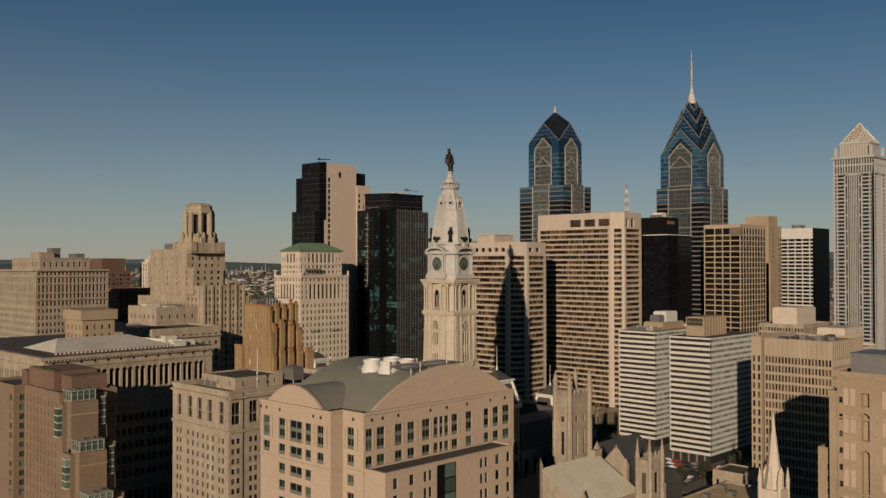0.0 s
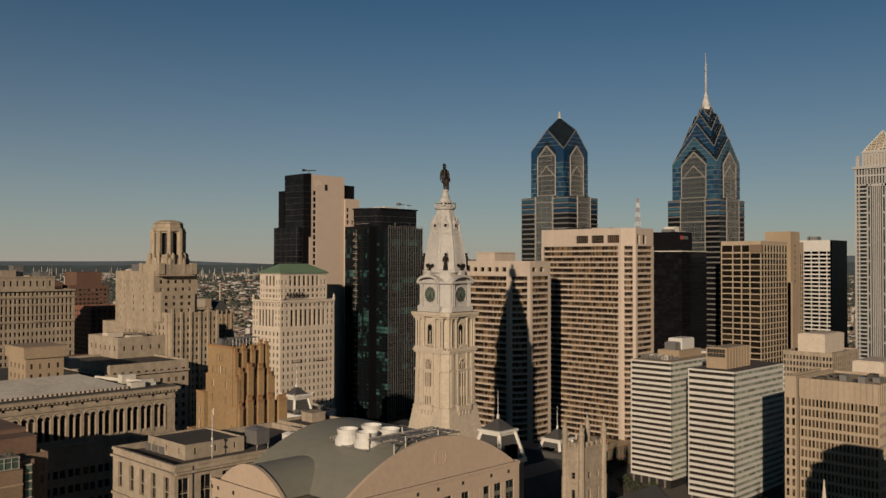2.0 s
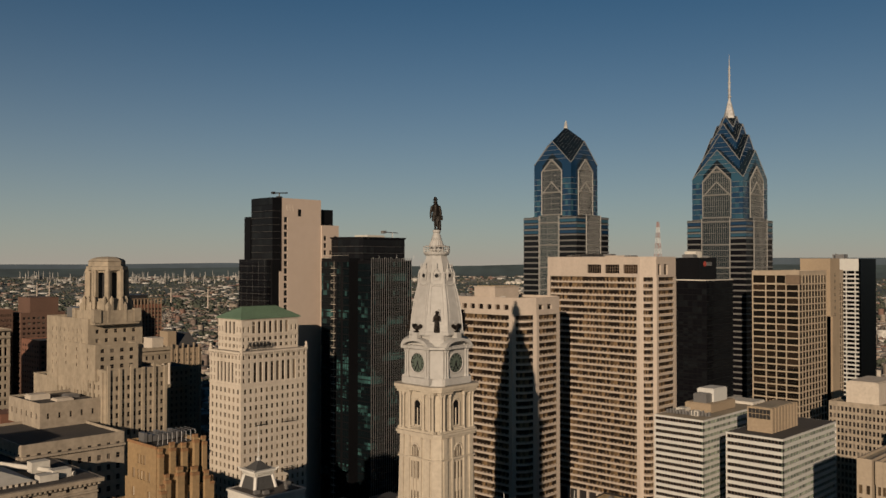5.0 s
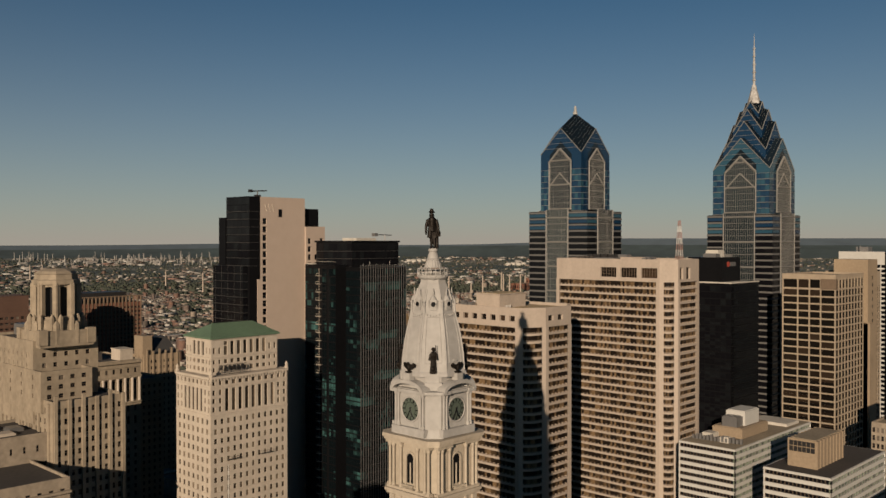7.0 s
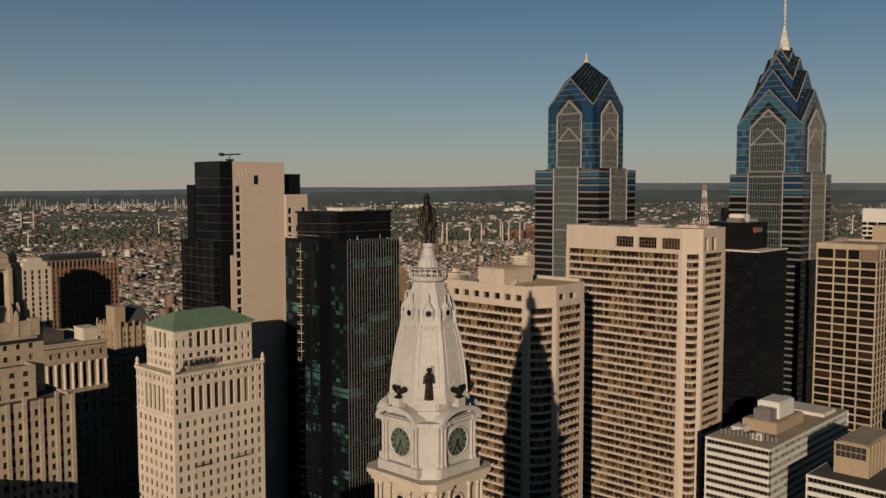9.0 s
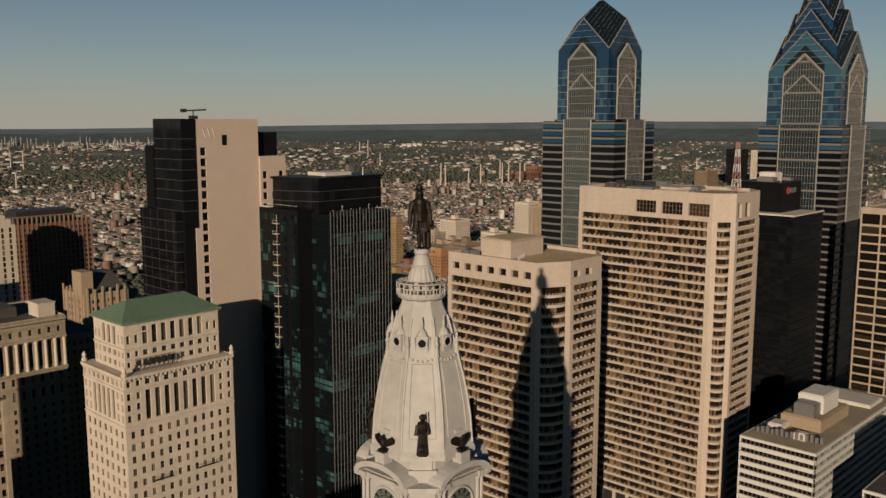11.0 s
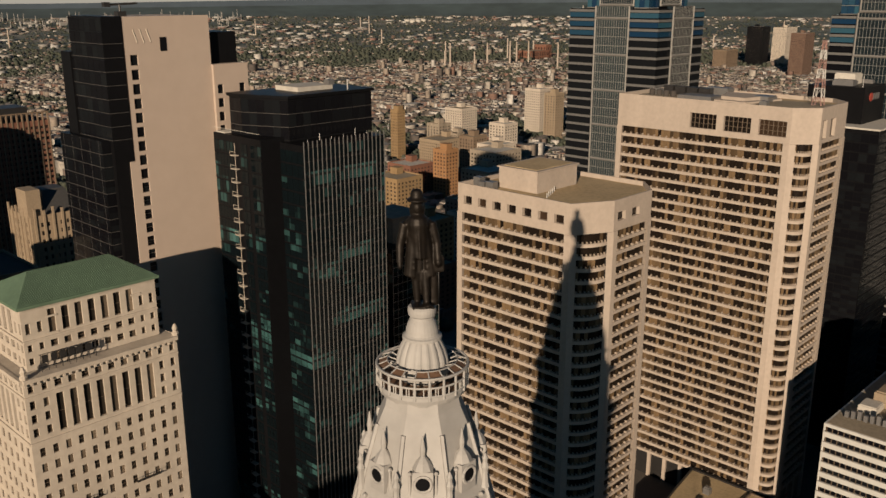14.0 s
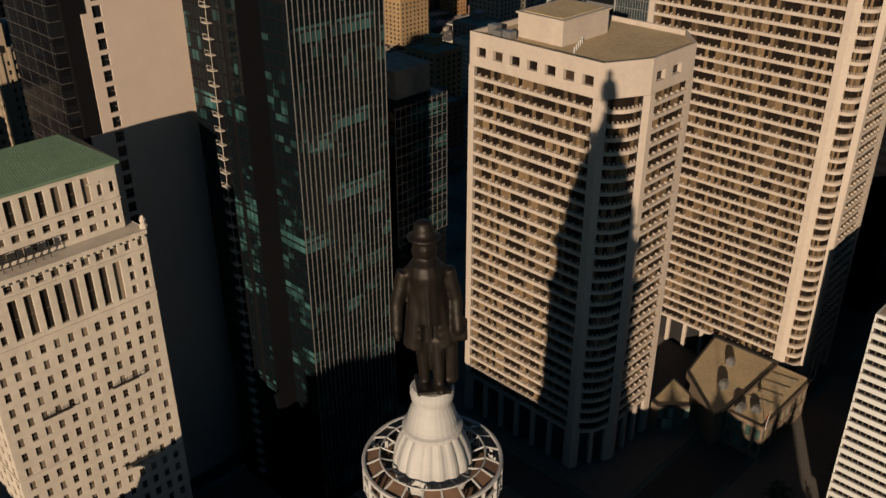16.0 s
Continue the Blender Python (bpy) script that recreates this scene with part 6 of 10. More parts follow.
cu = Mesh()
cu.prism(square(5.0), 53.45, 58.4, poly_top=square(4.0))
part("cupola_side", cu, SLATE, b.root)
for sx, sy in ((-1, -1), (1, -1), (1, 1), (-1, 1)):
    leg = Mesh()
    leg.beam((UX + sx * 5.0, UY + sy * 5.0, 53.45), (UX + sx * 4.0, UY + sy * 4.0, 58.5), 0.75, 6)
    part("cupola_hip", leg, CUPOLA_WHITE, b.root)
    horn = Mesh()
    horn.beam((UX + sx * 4.6, UY + sy * 4.6, 60.4), (UX + sx * 6.0, UY + sy * 6.0, 61.6), 0.55, 5, r2=0.2)
    part("corner_horn", horn, CUPOLA_WHITE, b.root)
fz = Mesh()
fz.prism(square(4.2), 58.4, 60.2, poly_top=square(4.7))
fz.prism(square(5.4), 60.2, 61)
for k in range(8):
    fz.box(UX + 4.5, UX + 5.1, UY - 3.9 + k * 1.05, UY - 3.5 + k * 1.05, 59.4, 60.2)
    fz.box(UX - 3.9 + k * 1.05, UX - 3.5 + k * 1.05, UY + 4.5, UY + 5.1, 59.4, 60.2)
part("cupola_frieze", fz, CUPOLA_WHITE, b.root)
cp = Mesh()
cp.prism(square(3.9), 61, 62.9, poly_top=square(1.9))
cp.prism(square(1.9), 62.9, 64.4, poly_top=square(0.35))
part("cap_roof", cp, SLATE, b.root)
fn = Mesh()
fn.lathe([(0.75, 64), (0.85, 64.8), (0.3, 65.6), (0.2, 66.2), (0.09, 78.5)], 7, UX, UY)
part("finial", fn, WHITE_METAL, b.root)
for i, (x, y) in enumerate(((9.0, -90), (-4.6, -88), (6.5, -87.6), (-7.2, -92))):
    u = Mesh()
    u.box(x - 1.2, x + 1.2, y - 0.8, y + 0.8, 53.45, 54.8 + 0.3 * (i % 2))
    part("roof_unit", u, GREY_METAL, b.root)
pavilion(8.5, 36.2)
b.done()

# ---- the two pointed glass skyscrapers ----
def crown(m, cx, cy, h, z0, ze, za, zt, slot=0, roof=1):
    """Walls up to gables on four sides and a roof of four leaning diamonds."""
    c = [(cx + h, cy - h), (cx + h, cy + h), (cx - h, cy + h), (cx - h, cy - h)]
    mids = [(cx + h, cy), (cx, cy + h), (cx - h, cy), (cx, cy - h)]
    for i in range(4):
        a, b = c[i], c[(i + 1) % 4]
        m.loop([(*a, z0), (*b, z0), (*b, ze), (*mids[i], za), (*a, ze)], slot)
        m.quad((*b, ze), (*mids[(i + 1) % 4], za), (cx, cy, zt), (*mids[i], za), roof)


def stripes(m, poly, heights, size, out=0.15):
    """Thin level bands round a plan."""
    cx, cy = sum(p[0] for p in poly) / len(poly), sum(p[1] for p in poly) / len(poly)
    grown = [(x + math.copysign(out, x - cx), y + math.copysign(out, y - cy)) for x, y in poly]
    for z in heights:
        m.prism(grown, z, z + size)


def gable_lines(m, cx, cy, h, ze, za, zt, step, r=0.12):
    """Pale mullions on the gables and on the roof diamonds that face east and north."""
    o = 0.12
    for i, (ux, uy, nx, ny) in enumerate(((0, 1, 1, 0), (-1, 0, 0, 1))):
        def on(u, z):
            return (cx + nx * (h + o) + ux * u, cy + ny * (h + o) + uy * u, z)
        m.beam(on(-h, ze), on(0, za), r * 2.2, 4)
        m.beam(on(h, ze), on(0, za), r * 2.2, 4)
        k = int((za - ze) / step)
        for j in range(1, k):
            z = ze + step * j
            w = h * (1 - (z - ze) / (za - ze))
            m.beam(on(-w, z), on(w, z), r, 4)
    a, t = Vector((cx + h, cy, za)), Vector((cx, cy, zt))
    n, c = Vector((cx, cy + h, za)), Vector((cx + h, cy + h, ze))
    for (p, q, s, e) in ((c, a, n, t), (Vector((cx + h, cy - h, ze)), Vector((cx, cy - h, za)), a, t), (Vector((cx - h, cy + h, ze)), n, Vector((cx - h, cy, za)), t)):
        k = 9
        for j in range(1, k):
            f = j / k
            m.beam(p.lerp(q, f), s.lerp(e, f), r * 0.3, 4)
        m.beam(p, q, r * 1.4, 4)
        m.beam(p, s, r * 1.4, 4)


BAND = material("grey_granite", (0.15, 0.146, 0.14), 0.5, vary=0.12, grain=0.5)
GRID = material("pale_mullion", (0.30, 0.285, 0.26), 0.45, metal=0.2, vary=0.1, grain=0.5, bump=0.05)
DARK_CROWN = glass("dark_crown_glass", (0.004, 0.007, 0.010), (0.008, 0.014, 0.02), 0.5, rough=0.1, spec=0.4)


def pointed_tower(label, cx, cy, low, low_z, up, eave, gables, bay, bay_apex, spire):
    b = Building("skyscraper", label, "skyscraper", (cx, cy, 0), BAND, (BLUE_GLASS, BLUE_GLASS_J), 180, "pointed glass skyscrapers")
    hx, hy = low
    core = Mesh()
    core.box(cx - hx, cx + hx, cy - hy, cy + hy, 0, low_z)
    part("lower_shaft", core, BLACK_GLASS, b.root)
    sq = [(cx - hx, cy - hy), (cx + hx, cy - hy), (cx + hx, cy + hy), (cx - hx, cy + hy)]
    n = int(low_z / 3.9)
    for i in range(n):
        s = Mesh()
        stripes(s, sq, [low_z - 3.9 * (i + 1) + 2.4], 1.05, 0.25)
        part("floor_band", s, BAND, b.root)
    # blue corner glass between the bands on the upper part
    for i in range(3):
        z = low_z - 3.9 * (i + 1)
        for p, q, k in (((cx + hx, cy - hy), (cx + hx, cy - bay), 1), ((cx + hx, cy + bay), (cx + hx, cy + hy), 1), ((cx + hx, cy + hy), (cx + bay, cy + hy), 1), ((cx - bay, cy + hy), (cx - hx, cy + hy), 1)):
            glazed(b, p, q, z, z + 2.3, k, 1, None, 0.1, 0.1)
    upper = Mesh()
    sq = [(cx - up, cy - up), (cx + up, cy - up), (cx + up, cy + up), (cx - up, cy + up)]
    upper.prism(sq, low_z, eave)
    part("upper_shaft", upper, BLACK_GLASS, b.root)
    rows = int((eave - low_z) / 3.4)
    for p, q in (((cx + up, cy - up), (cx + up, cy - bay)), ((cx + up, cy + bay), (cx + up, cy + up)), ((cx + up, cy + up), (cx + bay, cy + up)), ((cx - bay, cy + up), (cx - up, cy + up))):
        glazed(b, p, q, low_z + 0.3, eave, 3, rows, None, 0.12, 0.1)
        line = Mesh()
        d = (Vector(q) - Vector(p)).normalized()
        o = Vector((d.y, -d.x)) * 0.2
        for r in range(rows + 1):
            z = low_z + 0.3 + (eave - low_z - 0.3) * r / rows
            line.beam((p[0] + o.x, p[1] + o.y, z), (q[0] + o.x, q[1] + o.y, z), 0.13 if r % 2 else 0.2, 4)
        part("glass_grid", line, GRID, b.root, kind="stuff")
    for k, (h, z0, ze, za, zt) in enumerate(gables):
        c = Mesh()
        crown(c, cx, cy, h, z0, ze, za, zt)
        part("gabled_crown", c, [BLUE_GLASS, DARK_CROWN], b.root)
        g = Mesh()
        gable_lines(g, cx, cy, h, ze, za, zt, 3.2)
        part("crown_grid", g, GRID, b.root, kind="stuff")
    # tall central bays with pale grids and gable tops
    for i, (nx, ny) in enumerate(((1, 0), (0, 1), (-1, 0), (0, -1))):
        ux, uy = -ny, nx
        far = (hx if nx else hy) + 0.6
        near = up + 0.9
        for lo, hi, dist in ((0, low_z + 1, far), (low_z + 1, bay_apex, near)):
            m = Mesh()
            g = Mesh()

            def on(u, z, o=0.0):
                return (cx + nx * (dist + o) + ux * u, cy + ny * (dist + o) + uy * u, z)

            shoulder = hi if hi != bay_apex else hi - bay * 0.98
            if hi == bay_apex:
                m.loop([on(-bay, lo), on(bay, lo), on(bay, shoulder), on(0, hi), on(-bay, shoulder)])
                m.quad(on(bay, shoulder), on(bay, shoulder, -3), on(0, hi, -3), on(0, hi), 1)
                m.quad(on(0, hi), on(0, hi, -3), on(-bay, shoulder, -3), on(-bay, shoulder), 1)
                g.beam(on(-bay, shoulder, 0.1), on(0, hi, 0.1), 0.75, 4)
                g.beam(on(bay, shoulder, 0.1), on(0, hi, 0.1), 0.75, 4)
                dark = Mesh()
                for sign in (-1, 1):
                    dark.quad(on(sign * bay, shoulder + 0.8, -0.78), on(0, hi + 0.8, -0.78), on(0, hi + 4.6, -0.78), on(sign * bay, shoulder + 4.6, -0.78))
                part("dark_chevron", dark, DARK_CROWN, b.root)
                g.beam(on(-bay, lo + 15, 0.1), on(0, lo + 15 + bay * 0.98, 0.1), 0.45, 4)
                g.beam(on(bay, lo + 15, 0.1), on(0, lo + 15 + bay * 0.98, 0.1), 0.45, 4)
            else:
                m.quad(on(-bay, lo), on(bay, lo), on(bay, hi), on(-bay, hi))
            m.quad(on(bay, lo), on(bay, lo, -3), on(bay, shoulder, -3), on(bay, shoulder))
            m.quad(on(-bay, lo, -3), on(-bay, lo), on(-bay, shoulder), on(-bay, shoulder, -3))
            part("central_bay", m, [OLIVE_GLASS, DARK_CROWN], b.root)
            for k in range(15):
                u = -bay + 2 * bay * k / 14
                zz = hi if hi != bay_apex else shoulder + (1 - abs(u) / bay) * bay * 0.98
                g.beam(on(u, lo, 0.05), on(u, zz, 0.05), 0.42 if k in (0, 14) else 0.085, 4)
            z = lo + 0.5
            j = 0
            while z < hi - 2:
                w = bay if z < shoulder else bay * (1 - (z - shoulder) / (bay * 0.98))
                g.beam(on(-w, z, 0.05), on(w, z, 0.05), 0.5 if j % 4 == 0 else 0.1, 4)
                z += 3.9
                j += 1
            part("bay_grid", g, GRID, b.root)
    s = Mesh()
    zt = gables[-1][4]
    for z0, z1, r0, r1 in spire:
        s.beam((cx, cy, z0), (cx, cy, z1), r0, 8, r2=r1)
    part("spire", s, SPIRE, b.root, "weathered tapering metal spire")
    b.done()


pointed_tower("dark glass skyscraper with grey bands and a pointed diamond crown", -306, -170.4, (19.3, 22.8), 176.2, 15.9, 203,
              [(15.9, 203, 213.5, 229.5, 241.0)], 8.6, 216.5, [(240, 242.5, 1.6, 1.1), (242.5, 245.5, 1.1, 0.5)])
pointed_tower("tall blue glass skyscraper with stacked gables and a spire", -375, -80.4, (20.5, 21.4), 173.5, 18.6, 199,
              [(18.6, 199, 202, 221.5, 225), (14.0, 206, 214, 232.5, 236), (9.6, 222, 227, 240.5, 244), (5.4, 234, 238, 246, 248.5)], 10.2, 210.0,
              [(245, 249, 4.4, 3.2), (249, 257, 3.2, 1.2), (257, 270, 0.8, 0.75), (270, 281, 0.7, 0.55), (281, 290, 0.35, 0.12), (260, 260.5, 1.3, 1.3), (265, 265.5, 1.2, 1.2), (270, 270.5, 1.1, 1.1), (275, 275.5, 1.0, 1.0), (280, 280.5, 0.9, 0.9)])

# ---- black glass office tower ----
b = Building("office_tower", "black glass office tower with a square top box", "office tower", (-314, -74, 0), BLACK_PANEL, (BLACK_GLASS, BLACK_GLASS_J), 120)
b.body.box(-331, -296, -92, -57, 0, 133.2)
tb = Mesh()
tb.box(-330.2, -307.5, -90, -68, 133.2, 147.6)
part("top_box", tb, BLACK_PANEL, b.root)
glazed(b, (-296, -92), (-296, -57), 4, 132, 11, 34, None, 0.25, 0.05)
glazed(b, (-296, -57), (-331, -57), 4, 132, 12, 34, None, 0.25, 0.05)
em = Mesh()
em.lathe([(0.1, 0), (1.7, 0), (1.7, 0.3), (0.1, 0.32)], 16)
ob = part("round_emblem", em, RED_PAINT, b.root, "orange round emblem with a pale bar")
ob.matrix_basis = pose(-314.5, -67.95, 143.6, -90, 0, 0)
em = Mesh()
for k in range(3):
    em.box(-318.6 - 2.6 * k, -316.8 - 2.6 * k, -67.95, -67.8, 142.4, 144.8)
part("emblem_bar", em, GREY_METAL, b.root)
edge = Mesh()
edge.box(-331.3, -295.7, -57.4, -56.7, 133.2, 133.9)
edge.box(-296.4, -295.7, -92, -57.4, 133.2, 133.9)
part("roof_edge", edge, ROOF_PALE, b.root, "pale roof edge")
deck = Mesh()
deck.box(-330.6, -296.6, -91.6, -57.6, 133.2, 133.45)
part("roof", deck, ROOF_PALE, b.root, "pale membrane roof")
for x0, x1, y0, y1, z1, mt in ((-326, -318, -84, -76, 151.4, ROOF_PALE), (-316, -311, -82, -74, 149.4, GREY_METAL), (-329, -327, -88, -72, 148.6, GREY_METAL)):
    u = Mesh()
    u.box(x0, x1, y0, y1, 147.6, z1)
    u.box(x0 + 0.4, x1 - 0.4, y0 + 0.4, y1 - 0.4, z1, z1 + 0.4)
    part("roof_unit", u, mt, b.root)
m = Mesh()
m.beam((-309, -69.5, 147.6), (-309, -69.5, 152), 0.12, 5)
part("roof_mast", m, WHITE_METAL, b.root)
b.done()

# ---- brown grid office tower with a tan core ----
b = Building("office_tower", "brown office tower with a grid of dark windows", "office tower", (-316, -14, 0), GRID_STONE, (DUSK_GLASS, DUSK_GLASS_J), 260)
ecols = [(0.7, 8.0), (8.7, 14.1), (14.8, 20.0), (20.7, 27.4)]
ncols = evenly(9, 41, 0.80, 0.4)
rows = storeys(8, 132, 32, 0.80, 0.10) + [(132.6, 137.0)]
b.block(-337, -296, -28, 0, 0, 139.8, ecols, ncols, rows, roof=ROOF_GRAVEL)
core = Mesh()
core.box(-352, -337, -16, 2.2, 0, 147)
core.box(-343, -337, 0, 3.4, 0, 112)
part("service_core", core, BUFF, b.root)
b.block(-364, -352, -26, 0, 0, 140, evenly(4, 26, 0.8), evenly(4, 12, 0.7), rows[:-1], roof=ROOF_GRAVEL)
b.ribs((-296, 0), (-337, 0), [41 * k / 9 for k in range(1, 9)], 132.4, 138.4, 1.1, 0.15, back=0.5)
corner = Mesh()
corner.box(-298, -295.7, -7.6, 0.3, 132.0, 137.4)
part("corner_panel", corner, TOOTH, b.root, "brown corner panel")
slit = Mesh()
for k in range(30):
    slit.box(-344.6, -343.8, 2.15, 2.3, 20 + 4 * k, 22 + 4 * k)
part("core_slits", slit, BLACK_PANEL, b.root, kind="stuff")
b.done()

# ---- white banded tower with a dark north side ----
b = Building("office_tower", "white banded office tower with a black side", "office tower", (-637, -96, 0), WHITE_PANEL, (BLACK_GLASS, BLACK_GLASS_J), 150)
b.body.box(-657, -618.5, -114, -78, 0, 148)
b.face((-617, -115), (-617, -77), 137, 148, (), ())
banded(b, (-617, -115), (-617, -77), 6, 137, 34, WHITE_PANEL, 1.35, 0.8, BLACK_GLASS, 7.0, WHITE_PANEL, 1.0, 0.35)
side = Mesh()
side.box(-657, -617, -77.5, -76, 0, 148)
part("dark_side", side, BLACK_PANEL, b.root)
u = Mesh()
u.box(-640, -630, -105, -95, 148, 152)
u.beam((-625, -100, 148), (-625, -100, 153), 0.4)
part("roof_unit", u, GREY_METAL, b.root)
b.done()

# ---- pale tower with a latticed pyramid ----
b = Building("skyscraper", "pale ribbed skyscraper with a latticed pyramid roof", "skyscraper", (-537, -3, 0), GREY_PANEL, (BLACK_GLASS, BLACK_GLASS_J), 80)
LX0, LX1, LY0, LY1, LZ = -554.6, -520.0, -20.0, 14.6, 190.0
shell = Mesh()
shell.box(LX0 + 1.2, LX1 - 1.2, LY0 + 1.2, LY1 - 1.2, 0, 205)
part("dark_glass_body", shell, OLIVE_GLASS, b.root, "dark grey glass behind pale ribs")


def lattice_side(at_u, length, singly=True):
    """Ladders of rungs by the corners and tall ribs between them; at_u gives a box on that side."""
    for u0, u1 in ((0.0, 1.5), (3.0, 3.8), (9.6, 10.6), (12.2, 12.9), (length - 12.9, length - 12.2), (length - 10.6, length - 9.6), (length - 3.8, length - 3.0), (length - 1.5, length)):
        part("pier", at_u(u0, u1, 0, 205, 0.0), GREY_PANEL, b.root)
    for k in range(1, 6):
        u = 12.9 + (length - 25.8) * k / 6
        part("rib", at_u(u - 0.35, u + 0.35, 0, LZ + 1, -0.2), GREY_PANEL, b.root)
    rest = Mesh()
    for k in range(56):
        z = 4 + 3.4 * k
        rung = at_u(1.5, 9.6, z, z + 1.25, -0.25)
        more = at_u(length - 9.6, length - 1.5, z, z + 1.25, -0.25)
        rung.v += more.v
        rung.f += [tuple(q + 8 for q in f) for f in more.f]
        rung.m += more.m
        if k % 4 == 0:
            for a, c in ((10.6, 12.2), (length - 12.2, length - 10.6)):
                more = at_u(a, c, z, z + 1.6, -0.25)
                n = len(rung.v)
                rung.v += more.v
                rung.f += [tuple(q + n for q in f) for f in more.f]
                rung.m += more.m
        if singly:
            part("rung", rung, GREY_PANEL, b.root)
        else:
            n = len(rest.v)
            rest.v += rung.v
            rest.f += [tuple(q + n for q in f) for f in rung.f]
            rest.m += rung.m
    if rest.f:
        part("rungs", rest, GREY_PANEL, b.root, kind="stuff")
    part("belt", at_u(9.6, length - 9.6, LZ, LZ + 2.2, 0.0), GREY_PANEL, b.root)
    part("belt", at_u(0, length, 198.5, 200.0, 0.1), GREY_PANEL, b.root)
    for k in range(15):
        u = length * (k + 0.5) / 15
        part("attic_rib", at_u(u - 0.45, u + 0.45, LZ + 2, 205.4, 0.15), GREY_PANEL, b.root)


def lattice_box(x0, x1, y0, y1, z0, z1):
    m = Mesh()
    m.box(x0, x1, y0, y1, z0, z1)
    return m


lattice_side(lambda u0, u1, z0, z1, o: lattice_box(LX1 - 1.3, LX1 + o, LY0 + u0, LY0 + u1, z0, z1), LY1 - LY0)
lattice_side(lambda u0, u1, z0, z1, o: lattice_box(LX1 - u1, LX1 - u0, LY1 - 1.3, LY1 + o, z0, z1), LX1 - LX0, False)
for grow, z0, z1 in ((1.4, 205, 207.2), (-4.6, 207.2, 218.4), (-4.0, 218.4, 220.0)):
    step = Mesh()
    step.box(LX0 - grow, LX1 + grow, LY0 - grow, LY1 + grow, z0, z1)
    part("top_step", step, GREY_PANEL, b.root)
for k in range(10):
    fin = Mesh()
    fin.box(LX1 - 4.7, LX1 - 4.3, LY0 + 6.3 + 2.45 * k, LY0 + 7.1 + 2.45 * k, 207.4, 217.6)
    part("attic_slot", fin, LIMESTONE, b.root)
for sx in (0, 1):
    for sy in (0, 1):
        ear = Mesh()
        cx_, cy_ = (LX0 + 2.2, LX1 - 2.2)[sx], (LY0 + 2.2, LY1 - 2.2)[sy]
        ear.box(cx_ - 1.4, cx_ + 1.4, cy_ - 1.4, cy_ + 1.4, 207.2, 215.5)
        ear.box(cx_ - 1.8, cx_ + 1.8, cy_ - 1.8, cy_ + 1.8, 215.5, 216.3)
        part("corner_ear", ear, GREY_PANEL, b.root)
PX, PY, PH = -537.3, -2.7, 12.4
lat = Mesh()
px_ = [(PX - PH, PY - PH), (PX + PH, PY - PH), (PX + PH, PY + PH), (PX - PH, PY + PH)]
tip = Vector((PX, PY, 238.5))
for i in range(4):
    a, c = Vector((*px_[i], 220)), Vector((*px_[(i + 1) % 4], 220))
    lat.beam(a, tip, 0.5, 4)
    lat.beam(a, c, 0.5, 4)
    for k in range(1, 8):
        f = k / 8
        lat.beam(a.lerp(tip, f), c.lerp(tip, f), 0.26, 4)
        foot = a.lerp(c, f)
        lat.beam(foot, a.lerp(tip, 2 * f) if f <= 0.5 else c.lerp(tip, 2 - 2 * f), 0.22, 4)
        lat.beam(foot, c.lerp(tip, f) if f > 0 else a, 0.22, 4)
part("pyramid_lattice", lat, ROOF_PALE, b.root, "open metal pyramid lattice")
pyr = Mesh()
pyr.prism([(PX - PH + 1, PY - PH + 1), (PX + PH - 1, PY - PH + 1), (PX + PH - 1, PY + PH - 1), (PX - PH + 1, PY + PH - 1)], 220, 237, poly_top=[(PX - 0.3, PY - 0.3), (PX + 0.3, PY - 0.3), (PX + 0.3, PY + 0.3), (PX - 0.3, PY + 0.3)])
part("pyramid_core", pyr, LIMESTONE, b.root)
b.done()

# ---- white banded twin office blocks ----
def white_block(x0, x1, y0, y1, top, floors, box, label):
    b = Building("office_block", label, "office block", ((x0 + x1) / 2, (y0 + y1) / 2, 0), WHITE_PANEL, (BLACK_GLASS, BLACK_GLASS_J), 60, "white banded office blocks")
    core = Mesh()
    core.box(x0 + 1, x1 - 1, y0 + 1, y1 - 1, 0, top - 1)
    part("core", core, DARK_STONE, b.root)
    banded(b, (x1, y0), (x1, y1), 5.0, top, floors, WHITE_PANEL, (top - 5.0) / floors * 0.48, 0.6, BLACK_GLASS, 1.5, TOOTH, 1.0, 0.06)
    banded(b, (x1, y1), (x0, y1), 5.0, top, floors, WHITE_PANEL, (top - 5.0) / floors * 0.50, 0.5, MINT_GLASS, 3.0, GREY_METAL, 1.0, 0.04)
    b.face((x0, y1), (x0, y0), 5.0, top, [(0.5, y1 - y0 - 0.5)], storeys(5.0, top, floors, 0.45, 0.5), 0.4, front=False)
    b.face((x0, y0), (x1, y0), 5.0, top, [(0.5, x1 - x0 - 0.5)], storeys(5.0, top, floors, 0.45, 0.5), 0.4, front=False)
    rim = Mesh()
    rim.box(x0, x1, y0, y1, top, top + 0.9)
    part("roof_rim", rim, WHITE_PANEL, b.root)
    r = Mesh()
    r.box(x0 + 0.6, x1 - 0.6, y0 + 0.6, y1 - 0.6, top + 0.9, top + 0.96)
    part("roof", r, ROOF_GRAVEL if box == 1 else ROOF_DARK, b.root)
    for i in range(int((y1 - y0) / 5)):
        c = Mesh()
        c.box(x1 - 1.6, x1 - 0.6, y0 + 1 + i * 5, y0 + 2 + i * 5, 0, 5.0)
        part("column", c, TRIM_GRANITE, b.root)
    return b


